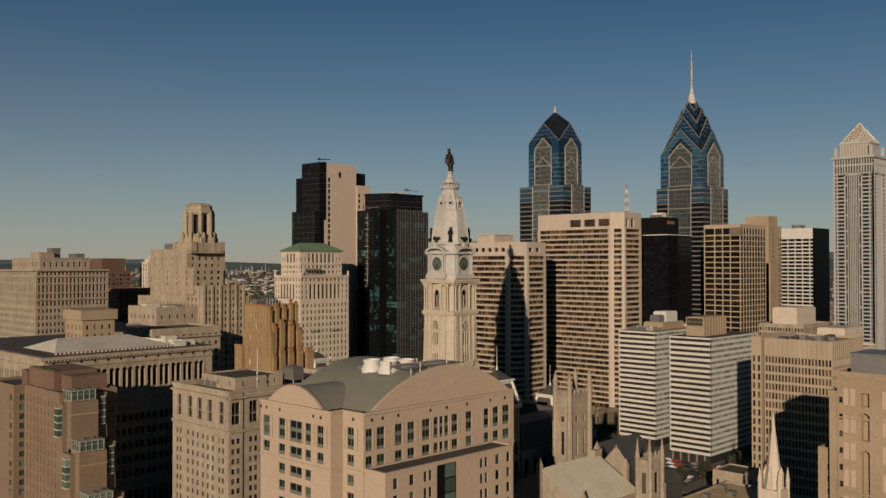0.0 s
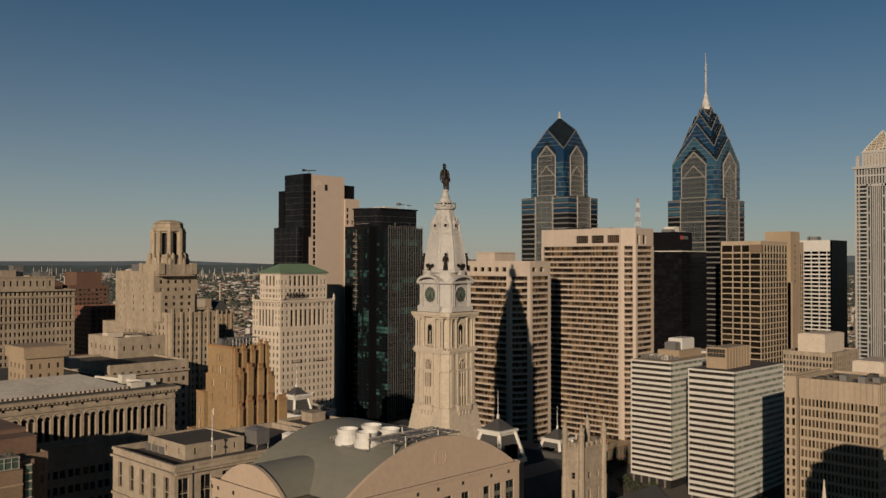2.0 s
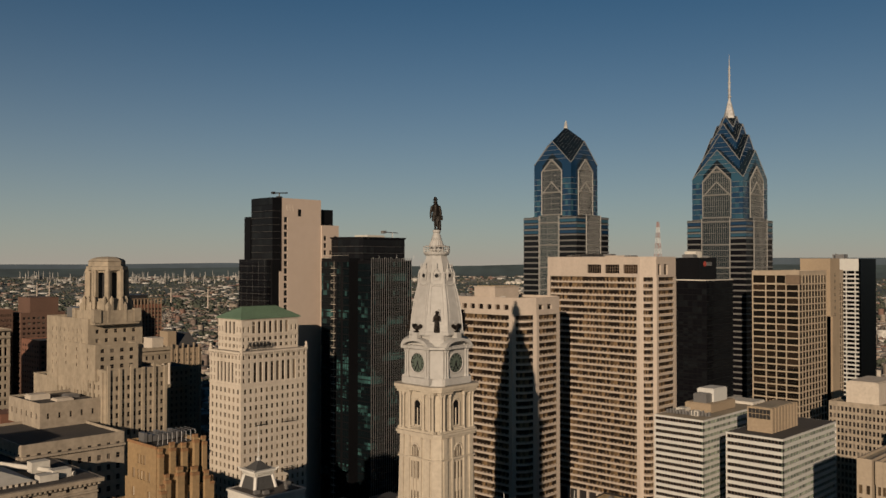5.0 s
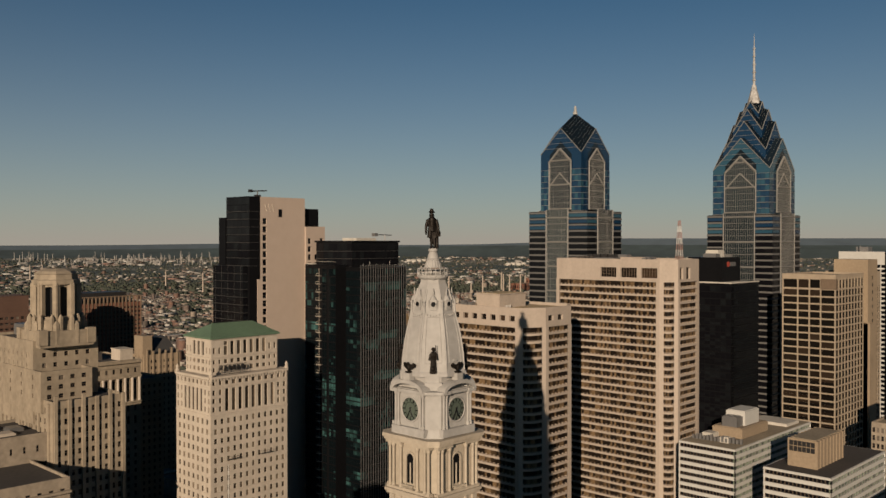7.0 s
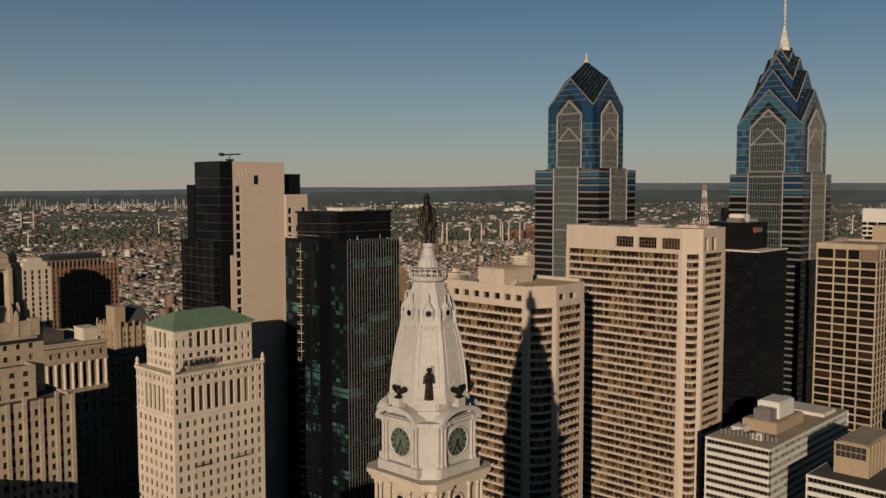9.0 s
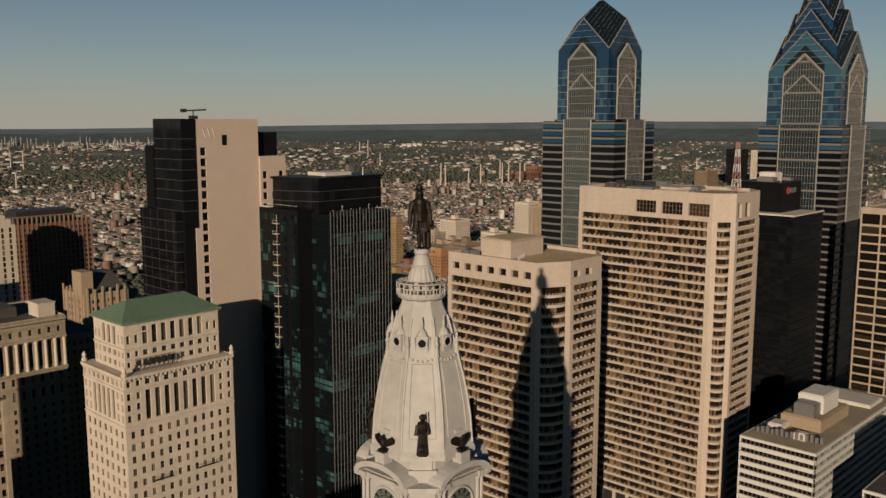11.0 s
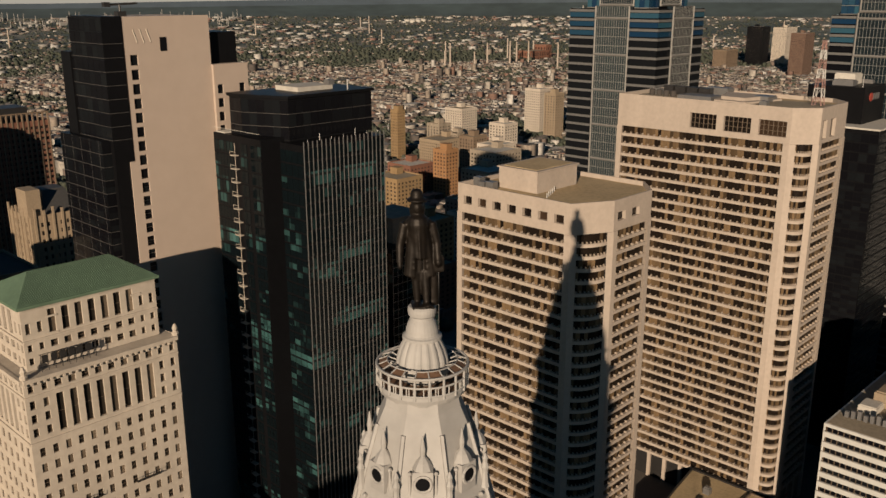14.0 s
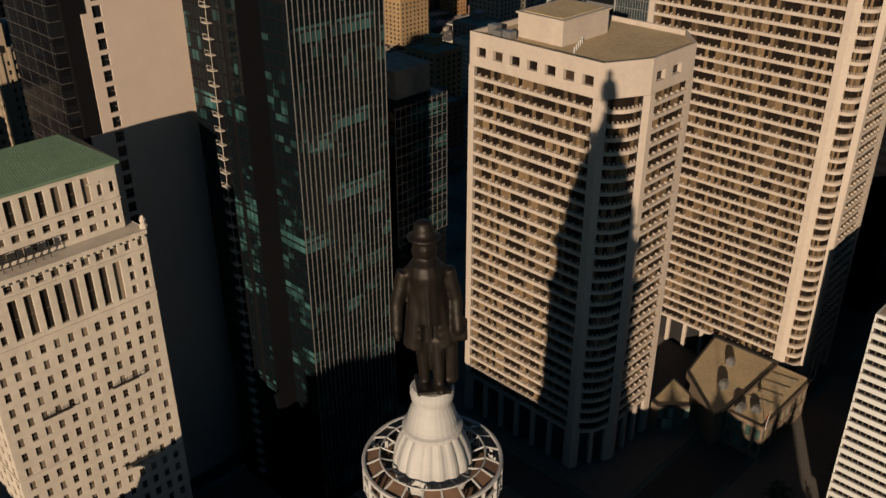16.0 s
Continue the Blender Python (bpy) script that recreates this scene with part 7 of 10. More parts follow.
b = white_block(-256, -176.3, -22.8, 3.2, 69.2, 21, 1, "white banded office block with a gravel roof")
for x0, x1, y0, y1, z0, z1, mat in ((-222, -196, -17, -3, 70.4, 74.5, BUFF), (-217, -203, -14, -5, 74.5, 81, WHITE_PANEL), (-203, -197, -13, -6, 74.5, 79, GREY_METAL)):
    u = Mesh()
    u.box(x0, x1, y0, y1, z0, z1)
    u.box(x0 + 0.5, x1 - 0.5, y0 + 0.5, y1 - 0.5, z1, z1 + 0.4)
    part("roof_house", u, mat, b.root)
for x0, x1, y0, y1, z1 in ((-196, -190, -19, -14, 72.0), (-188, -185, -8, -4, 72.4), (-250, -236, -18, 0, 71.2)):
    u = Mesh()
    u.box(x0, x1, y0, y1, 70.1, z1)
    u.box(x0 + 0.3, x1 - 0.3, y0 + 0.3, y1 - 0.3, z1, z1 + 0.3)
    part("roof_hatch", u, ROOF_PALE, b.root)
for i in range(14):
    u = Mesh()
    u.box(-184 - 0.2 * i, -183 - 0.2 * i, -20 + 1.6 * i, -19 + 1.6 * i, 70.4, 72.2 + 0.4 * (i % 3))
    part("roof_vent", u, GREY_METAL, b.root)
b.done()
b = white_block(-216, -157, 24, 49.6, 69.5, 21, 2, "white banded office block with a tar roof and roof house")
u = Mesh()
u.box(-192, -166, 30, 41, 70.4, 81)
u.box(-165.8, -165.6, 31, 40, 76, 80)
part("roof_house", u, BUFF, b.root)
u = Mesh()
for k in range(9):
    u.box(-166 - 26 * k / 8 - 0.3, -166 - 26 * k / 8 + 0.3, 29.8, 41.3, 70.4, 81.2)
part("roof_house_ribs", u, BUFF, b.root)
for k in range(6):
    for z in (76.4, 78.6):
        lou = Mesh()
        lou.box(-165.7, -165.4, 30.6 + 1.65 * k, 32.0 + 1.65 * k, z, z + 1.9)
        part("louvre", lou, DARK_STONE, b.root)
u = Mesh()
u.box(-191, -167, 31, 40, 81, 81.3)
part("roof_house_cover", u, ROOF_GRAVEL, b.root, "worn brown roof cover")
b.done()

# ---- tan grid apartment house ----
b = Building("apartment_block", "tan concrete block with a grid of upright windows", "apartment block", (-130, 118, 0), GRID_STONE, (GRID_GLASS, GRID_GLASS_J), 300)
rows = storeys(4, 68.5, 15, 0.70, 0.15)
b.block(-150, -112, 101, 133, 0, 76.5, evenly(20, 32, 0.66, 0.3), evenly(24, 38, 0.66, 0.3), rows, roof=ROOF_GRAVEL, depth=0.5)
b.block(-150, -111, 95, 100, 0, 77, evenly(2, 5, 0.5), evenly(2, 39, 0.2), rows, roof=ROOF_GRAVEL, depth=0.5)
b.ribs((-112, 101), (-112, 133), [32 * i / 14 for i in range(15)], 68.5, 76.5, 0.35, 0.25)
b.ribs((-112, 133), (-150, 133), [38 * i / 16 for i in range(17)], 68.5, 76.5, 0.35, 0.25)
for i, (x, y, w, h) in enumerate(((-118, 108, 4, 1.6), (-124, 115, 3, 2.2), (-131, 110, 5, 1.4), (-120, 124, 3, 2.6), (-138, 122, 6, 2.0), (-128, 127, 2.4, 1.8))):
    u = Mesh()
    u.box(x - w / 2, x + w / 2, y - 1.5, y + 1.5, 75.4, 75.6 + h)
    u.beam((x, y - 1.5, 75.9), (x - 3, y - 5, 75.9), 0.3, 6)
    part("roof_unit", u, GREY_METAL if i % 2 else ROOF_DARK, b.root)
b.done()

# blocks behind it
for name, label, x0, x1, y0, y1, z1, wall, cols in (
        ("office_block", "white low-rise block with gridded windows", -236, -196, 84, 112, 66, PALE_STONE, 9),
        ("office_block", "grey glass block behind the tan grid house", -250, -225, 120, 150, 84, TRIM_GRANITE, 8),
        ("office_block", "beige block with square windows near the white blocks", -305, -262, 29, 58, 73, LIMESTONE, 15)):
    b = Building(name, label, "office block", ((x0 + x1) / 2, (y0 + y1) / 2, 0), wall, (WINDOW, WINDOW_J), 80)
    b.block(x0, x1, y0, y1, 0, z1, evenly(cols, y1 - y0, 0.6), evenly(cols, x1 - x0, 0.6), storeys(4, z1 - 2, int(z1 / 4), 0.62), roof=ROOF_GRAVEL)
    u = Mesh()
    u.box(x0 + 8, x1 - 5, y0 + 7, y1 - 6, z1 - 1.2, z1 + 10)
    u.box(x0 + 8, x1 - 4.9, y0 + 6.9, y1 - 5.9, z1 + 4.6, z1 + 4.9)
    u.box(x0 + 9, x1 - 6, y0 + 8, y1 - 7, z1 + 10, z1 + 10.4)
    part("roof_house", u, PALE_STONE, b.root)
    b.done()

# ---- court house with curved roofs ----
COURT_GLASS, COURT_GLASS_J = both("dark_green_glass", (0.006, 0.008, 0.008), (0.05, 0.06, 0.048), share=0.1, soft=0.3)
SHEET_ROOF = material("pale_sheet_roof", (0.64, 0.59, 0.46), 0.6, vary=0.12, grain=0.5, stain=0.1, bump=0.08)
COURT_FRAME = material("grey_green_panel", (0.15, 0.165, 0.135), 0.5, vary=0.15, grain=0.8, bump=0.05)
b = Building("court_house", "rose-beige court house with curved grey roofs", "court house", (112, 80, 0), ROSE_STONE, (COURT_GLASS, COURT_GLASS_J), 60)
CX0, CX1, CX2, CY0, CY1, CY2 = 75.5, 144.5, 140.0, 58.5, 101.5, 92.6
COURT_TOP = 71.0
UPPER, LOWER = (60.2, 66.4), (55.6, 58.8)
EAST_BAYS = [(59.9, 63.2), (67.9, 71.0), (73.4, 79.3), (80.9, 83.6), (86.4, 89.4)]
EAST_SLITS = [57.3 + 0.9, 64.7, 72.2, 80.0, 85.2, 91.0]
NORTH_BAYS = [(139.2, 136.7), (135.1, 132.1), (128.2, 125.3), (123.3, 120.4), (117.4, 114.1), (112.6, 110.6), (110.1, 108.5), (108.0, 106.1),
              (104.8, 102.1), (98.5, 95.7), (90.1, 87.7), (85.8, 83.0), (81.1, 77.7)]
NORTH_SLITS = [135.9, 130.8, 129.7, 124.4, 118.7, 113.4, 105.5, 100.8, 94.1, 91.7, 86.7, 82.1]


def court_window(p, turn, w, h, panes, mat=None):
    """A panelled opening: its frame with dark panes set into it."""
    fm = Mesh()
    fm.box(-w / 2, w / 2, 0.0, 0.12, -h / 2, h / 2)
    for k in (-1, 1):
        fm.box(k * w / 2 - 0.09, k * w / 2 + 0.09, -0.12, 0.0, -h / 2, h / 2)
    frame_ob = new("window", fm.data("window", [mat or COURT_FRAME]))
    frame_ob.location, frame_ob.rotation_euler = p, (0, 0, turn)
    under(frame_ob, b.root)
    step = h / panes
    for k in range(panes):
        pm = Mesh()
        n = 2 if w > 2.4 else 1
        for j in range(n):
            c = -w / 2 + w / n * (j + 0.5)
            pm.box(c - w / n * 0.40, c + w / n * 0.40, -0.06, 0.0, -h / 2 + step * (k + 0.30), -h / 2 + step * (k + 0.92))
        ob = new("pane", pm.data("pane", [COURT_GLASS]))
        ob.parent = frame_ob


def court_face(p0, p1, spans, slits, low_rows=(), low_spans=()):
    """A wall with panelled openings and thin slits between them."""
    p0, p1 = Vector(p0), Vector(p1)
    d = (p1 - p0).normalized()
    turn = math.atan2(d.y, d.x)
    nrm = Vector((d.y, -d.x))
    cols = sorted([(u0, u1) for u0, u1 in spans] + [(u - 0.16, u + 0.16) for u in slits])
    m = Mesh()
    split = 54.6
    b.face(p0, p1, 0, split, sorted(low_spans), low_rows, 0.45, pane=False, body=m)
    b.face(p0, p1, split, COURT_TOP, cols, [LOWER, UPPER], 0.45, pane=False, body=m, skip=lambda u, zz: zz < 59 and any(abs(u - q) < 0.05 for q in slits))
    part("wall", m, ROSE_STONE, b.root)
    for (z0, z1), panes, group in [(LOWER, 1, spans), (UPPER, 2, spans)] + [(r, 1, low_spans) for r in low_rows]:
        for u0, u1 in group:
            q = p0 + d * ((u0 + u1) / 2) - nrm * 0.40
            court_window((q.x, q.y, (z0 + z1) / 2), turn, u1 - u0, z1 - z0, panes)
    sm = Mesh()
    for u in slits:
        q = p0 + d * u - nrm * 0.42
        e = d * 0.2
        sm.quad((q.x - e.x, q.y - e.y, UPPER[0]), (q.x + e.x, q.y + e.y, UPPER[0]), (q.x + e.x, q.y + e.y, UPPER[1]), (q.x - e.x, q.y - e.y, UPPER[1]))
    part("slit_glazing", sm, BLACK_PANEL, b.root, kind="stuff")


low = storeys(4, 54, 10, 0.62, 0.2)
court_face((CX1, CY0), (CX1, CY2), [(y0 - CY0, y1 - CY0) for y0, y1 in EAST_BAYS], [y - CY0 for y in EAST_SLITS],
           low, [(y0 - CY0, y1 - CY0) for y0, y1 in EAST_BAYS[1:4]])
court_face((CX1, CY2), (CX2, CY2), [], [])
court_face((CX2, CY2), (CX2, CY1), [(1.8, 4.7)], [0.9, 6.3], low, [(1.8, 4.7)])
court_face((CX2, CY1), (CX0, CY1), [(CX2 - x0, CX2 - x1) for x0, x1 in NORTH_BAYS], [CX2 - x for x in NORTH_SLITS])
back = Mesh()
back.quad((CX0, CY1, 0), (CX0, CY0, 0), (CX0, CY0, COURT_TOP), (CX0, CY1, COURT_TOP))
back.quad((CX0, CY0, 0), (CX1, CY0, 0), (CX1, CY0, COURT_TOP), (CX0, CY0, COURT_TOP))
part("wall", back, ROSE_STONE, b.root)
for z_ in (70.2, 54.2):
    b.lines((CX1, CY0), (CX1, CY2), [z_], 0.8 if z_ > 60 else 0.55, 0.35)
    b.lines((CX1, CY2), (CX2, CY2), [z_], 0.8 if z_ > 60 else 0.55, 0.35)
    b.lines((CX2, CY2), (CX2, CY1), [z_], 0.8 if z_ > 60 else 0.55, 0.35)
    b.lines((CX2, CY1), (CX0, CY1), [z_], 0.8 if z_ > 60 else 0.55, 0.35)
for x_, y_, n_ in [(CX1, y, 0) for y in (58.7, 61.6, 68.4, 84.8, 88.2)] + [(CX2, 97.0, 0)] + [(x, CY1, 1) for x in (137, 133, 127, 114, 107, 98, 87, 80)]:
    v_ = Mesh()
    if n_:
        v_.box(x_ - 0.4, x_ + 0.4, y_, y_ + 0.06, 68.3, 69.2)
    else:
        v_.box(x_, x_ + 0.06, y_ - 0.4, y_ + 0.4, 68.3, 69.2)
    part("wall_vent", v_, DARK_STONE, b.root)


def arc_wall(m, c0, c1, fixed, axis, base, rise, thick, n=24):
    """A wall with a curved head, across x or y."""
    pts = [(c0 + (c1 - c0) * i / n, base + rise * (1 - (2 * i / n - 1) ** 2) if 0 < i < n else base) for i in range(n + 1)]
    for (u0, z0), (u1, z1) in zip(pts, pts[1:]):
        if axis == "x":
            m.quad((u0, fixed, base), (u0, fixed, z0), (u1, fixed, z1), (u1, fixed, base))
            m.quad((u0, fixed - thick, z0), (u1, fixed - thick, z1), (u1, fixed, z1), (u0, fixed, z0))
        else:
            m.quad((fixed, u0, base), (fixed, u1, base), (fixed, u1, z1), (fixed, u0, z0))
            m.quad((fixed - thick, u0, z0), (fixed, u0, z0), (fixed, u1, z1), (fixed - thick, u1, z1))
    return pts


gable = Mesh()
north_arc = arc_wall(gable, 136.5, 77, CY1 - 0.3, "x", COURT_TOP, 10.6, 1.0)
part("curved_gable", gable, ROSE_STONE, b.root)
gable = Mesh()
east_arc = arc_wall(gable, 62, 88, CX1 - 0.3, "y", COURT_TOP, 5.6, 1.0)
part("curved_gable", gable, ROSE_STONE, b.root)
vault = Mesh()
for (u0, z0), (u1, z1) in zip(north_arc, north_arc[1:]):
    vault.quad((u0, CY1 - 1.2, z0 - 0.5), (u0, CY0 + 1, z0 - 0.5), (u1, CY0 + 1, z1 - 0.5), (u1, CY1 - 1.2, z1 - 0.5))
for (u0, z0), (u1, z1) in zip(east_arc, east_arc[1:]):
    vault.quad((CX1 - 1.2, u0, z0 - 0.5), (CX1 - 1.2, u1, z1 - 0.5), (108, u1, z1 - 0.5), (108, u0, z0 - 0.5))
vault.box(CX0 + 0.5, CX2 - 0.5, CY0 + 0.5, CY1 - 1.5, 68.6, 70.1)
vault.box(CX2 - 0.5, CX1 - 0.5, CY0 + 0.5, CY2 - 0.8, 68.6, 70.1)
part("curved_roof", vault, GREY_ROOF, b.root, "grey standing-seam curved roofs")
plat = Mesh()
plat.box(107, 121.6, 77.2, 91.4, 78.6, 78.9)
for x in (108, 114, 120):
    for y in (78, 84, 91):
        plat.beam((x, y, 74), (x, y, 78.7), 0.2, 5)
part("roof_platform", plat, GREY_METAL, b.root)
for i, (x, y) in enumerate(((118.5, 80.4), (110.6, 80.6), (118, 87.4), (111, 87.9))):
    c = Mesh()
    c.lathe([(3.3, 78.6), (3.3, 79.8), (2.55, 81.2), (2.8, 82.5), (2.65, 82.6), (2.3, 81.6)], 20, x, y)
    part("cooling_drum", c, WHITE_METAL, b.root)
# open steel frame over the crest of the curved roof
for i in range(6):
    y = 90.6 + 1.85 * i
    g = Mesh()
    g.beam((97.6, y, 81.6), (120.4, y, 81.6), 0.16 if i % 3 else 0.26, 5)
    part("frame_beam", g, GREY_METAL if i % 3 else PALE_STEEL, b.root)
for i in range(7):
    x = 97.8 + 3.75 * i
    g = Mesh()
    g.beam((x, 90.4, 81.4), (x, 100.0, 81.4), 0.2, 5)
    part("frame_beam", g, PALE_STEEL if i % 2 else GREY_METAL, b.root)
    for k, y in enumerate((90.6, 99.8)):
        post = Mesh()
        post.beam((x, y, 78), (x, y, 83.0 if (i + k) % 3 == 0 else 81.6), 0.2, 5)
        part("frame_post", post, PALE_STEEL, b.root)
for x, y, l in ((101, 96, 5), (108, 94, 5), (115, 97, 4), (105, 98.4, 5), (117, 93, 4)):
    grating = Mesh()
    grating.box(x - l / 2, x + l / 2, y - 0.8, y + 0.8, 81.6, 81.8)
    part("grating", grating, GREY_METAL, b.root)
for y in (75.0, 76.4):
    g = Mesh()
    g.beam((108, y, 80.9), (120, y, 79.6), 0.2, 5)
    part("roof_pipe", g, PALE_STEEL, b.root)
for x, y in ((139, 92), (137.5, 98)):
    g = Mesh()
    g.beam((x, y, 68), (x, y, 70.4), 0.1, 5)
    g.box(x - 0.3, x + 0.3, y - 0.6, y + 0.6, 70, 70.8)
    part("roof_camera", g, DARK_STONE, b.root)
# lower north wing with its own roof edge and a glass stair
wing_cols = [(139.6 - x0, 139.6 - x1) for x0, x1 in ((136.7, 135.1), (130.6, 128.9), (125.1, 123.8), (123.1, 121.8), (101.4, 100.1), (99.3, 98.0), (94.4, 92.6), (89.2, 87.6))]
b.block(86, 139.6, 101.5, 110, 0, 55.8, [], wing_cols, storeys(3, 54.5, 11, 0.62, 0.22), roof=ROOF_DARK, parapet=0.5)
b.lines((139.6, 101.5), (139.6, 110), [55.2], 0.6, 0.25)
b.lines((139.6, 110), (86, 110), [55.2], 0.6, 0.25)
stair = Mesh()
stair.box(111.9, 119.8, 109.9, 110.04, 4, 54.6)
part("dark_recess", stair, BLACK_PANEL, b.root)
for k in range(12):
    stair = Mesh()
    stair.box(112.4, 116.5, 110.04, 110.2, 4.4 + 4.2 * k, 8.2 + 4.2 * k)
    part("stair_glass", stair, GREEN_GLASS, b.root)
seal = Mesh()
for k in range(24):
    w0, w1 = math.pi * k / 12, math.pi * (k + 1) / 12
    seal.beam((2.1 * math.cos(w0), 2.1 * math.sin(w0), 0.02), (2.1 * math.cos(w1), 2.1 * math.sin(w1), 0.02), 0.11, 5)
for k in (-1.1, 0.0, 1.1):
    seal.box(k - 0.16, k + 0.16, -1.5 + abs(k) * 0.4, 1.5 - abs(k) * 0.4, 0.0, 0.06)
ob = part("round_seal", seal, ROSE_STONE, b.root)
ob.matrix_basis = pose(106, CY1 - 0.28, 76.5, -90, 0, 0)
b.done()

# ---- block with tall attic windows ----
b = Building("office_block", "buff stone office block with tall attic windows", "office block", (120, 26, 0), LIMESTONE, (WINDOW, WINDOW_J), 300)
BX0, BX1, BY0, BY1 = 92, 147, 9.5, 44.5
BROWS = storeys(4, 57.4, 17, 0.56, 0.22)
b_e = [(y - BY0 - 0.6, y - BY0 + 0.6) for y in (12.6, 14.8, 19.6, 22.7, 25.8, 29.1, 32.1, 35.1, 39.0, 41.1)]
b_n = [(u - 0.65 + 6.6 * k, u + 0.65 + 6.6 * k) for k in range(8) for u in (1.7, 3.6)]
b.block(BX0, BX1, BY0, BY1, 0, 58.6, b_e, b_n, BROWS)
b.block(BX0, BX1, BY0, BY1, 58.6, 72.0, [(y0 - BY0, y1 - BY0) for y0, y1 in ((12.6, 15.2), (19.4, 22.2), (25.5, 28.3), (31.8, 34.6), (38.7, 41.5))],
        [(1.1 + 6.6 * k, 4.2 + 6.6 * k) for k in range(8)], [(61.2, 68.2)], roof=ROOF_DARK, parapet=1.8, depth=0.7)
bars = Mesh()
for y_ in (13.9, 20.8, 26.9, 33.2, 40.1):
    bars.box(BX1 - 0.62, BX1 - 0.56, y_ - 0.06, y_ + 0.06, 61.2, 68.2)
    bars.box(BX1 - 0.62, BX1 - 0.54, y_ - 1.4, y_ + 1.4, 64.0, 64.25)
for k in range(8):
    x_ = BX1 - 2.65 - 6.6 * k
    bars.box(x_ - 0.06, x_ + 0.06, BY1 - 0.62, BY1 - 0.56, 61.2, 68.2)
    bars.box(x_ - 1.5, x_ + 1.5, BY1 - 0.62, BY1 - 0.54, 64.0, 64.25)
part("window_bars", bars, LIMESTONE, b.root, kind="stuff")
pipe = Mesh()
pipe.beam((BX1 - 5.2, BY1 + 0.15, 2), (BX1 - 5.2, BY1 + 0.15, 71), 0.16, 6)
part("rain_pipe", pipe, DARK_STONE, b.root)
for z, s, o in ((71.2, 0.8, 0.35), (69.4, 0.6, 0.9), (58.7, 0.7, 0.5), (20, 0.6, 0.3)):
    b.lines((BX1, BY0), (BX1, BY1), [z], s, o)
    b.lines((BX1, BY1), (BX0, BY1), [z], s, o)
b.block(119, 138, 13, 34, 69.8, 74.4, evenly(3, 21, 0.10), evenly(3, 19, 0.10), [(71.4, 73.2)], roof=ROOF_DARK, parapet=0.5)
for i in range(3):
    u = Mesh()
    u.box(136 + 0.2 * i, 138.5, 12 + i * 4, 14.6 + i * 4, 69.8, 72.2)
    part("roof_unit", u, GREY_METAL, b.root)
for x0, x1, y0, y1, z0, z1, mt, nm in ((113.4, 117.8, 32.6, 38.6, 72.2, 76.2, GREY_METAL, "water_tank"), (103, 106.2, 34.8, 38.6, 70.2, 73.4, WHITE_METAL, "roof_unit")):
    tank = Mesh()
    tank.box(x0, x1, y0, y1, z0, z1)
    tank.prism([(x0 - 0.2, y0 - 0.2), (x1 + 0.2, y0 - 0.2), (x1 + 0.2, y1 + 0.2), (x0 - 0.2, y1 + 0.2)], z1, z1 + 0.7, poly_top=[(x0 + 1, y0 + 1), (x1 - 1, y0 + 1), (x1 - 1, y1 - 1), (x0 + 1, y1 - 1)])
    for x in (x0 + 0.3, x1 - 0.3):
        for y in (y0 + 0.3, y1 - 0.3):
            tank.beam((x, y, 69.9), (x, y, z0), 0.15, 5)
    part(nm, tank, mt, b.root)
mast = Mesh()
mast.beam((132, 38, 69.8), (132, 38, 84), 0.12, 5)
for z in (74, 76):
    mast.ball((132, 38, z), 0.38, rings=4, sides=8)
part("roof_mast", mast, WHITE_METAL, b.root)
b.done()

# ---- brown terraced tower with green bay windows ----
b = Building("hotel_block", "brown stepped tower with green glass bay windows", "hotel", (170, -20, 0), BROWN_BRICK, (STONE_WINDOW, STONE_WINDOW_J), 120)
b.block(158, 178, -39, -9, 0, 69.4, evenly(9, 30, 0.22, 1.2), evenly(6, 20, 0.3), storeys(3, 66.5, 19, 0.66, 0.2), roof=ROOF_DARK, depth=0.4)
for x0, x1, y0, y1, z1 in ((160, 175.2, -42, -20.5, 74.8), (160, 172.5, -39, -12.5, 73.6), (164, 176, -47, -42, 73.6)):
    rb = Mesh()
    rb.box(x0, x1, y0, y1, 60, z1)
    rb.box(x0 - 0.15, x1 + 0.15, y0 - 0.15, y1 + 0.15, z1, z1 + 0.35)
    part("roof_storey", rb, RED_BROWN, b.root)
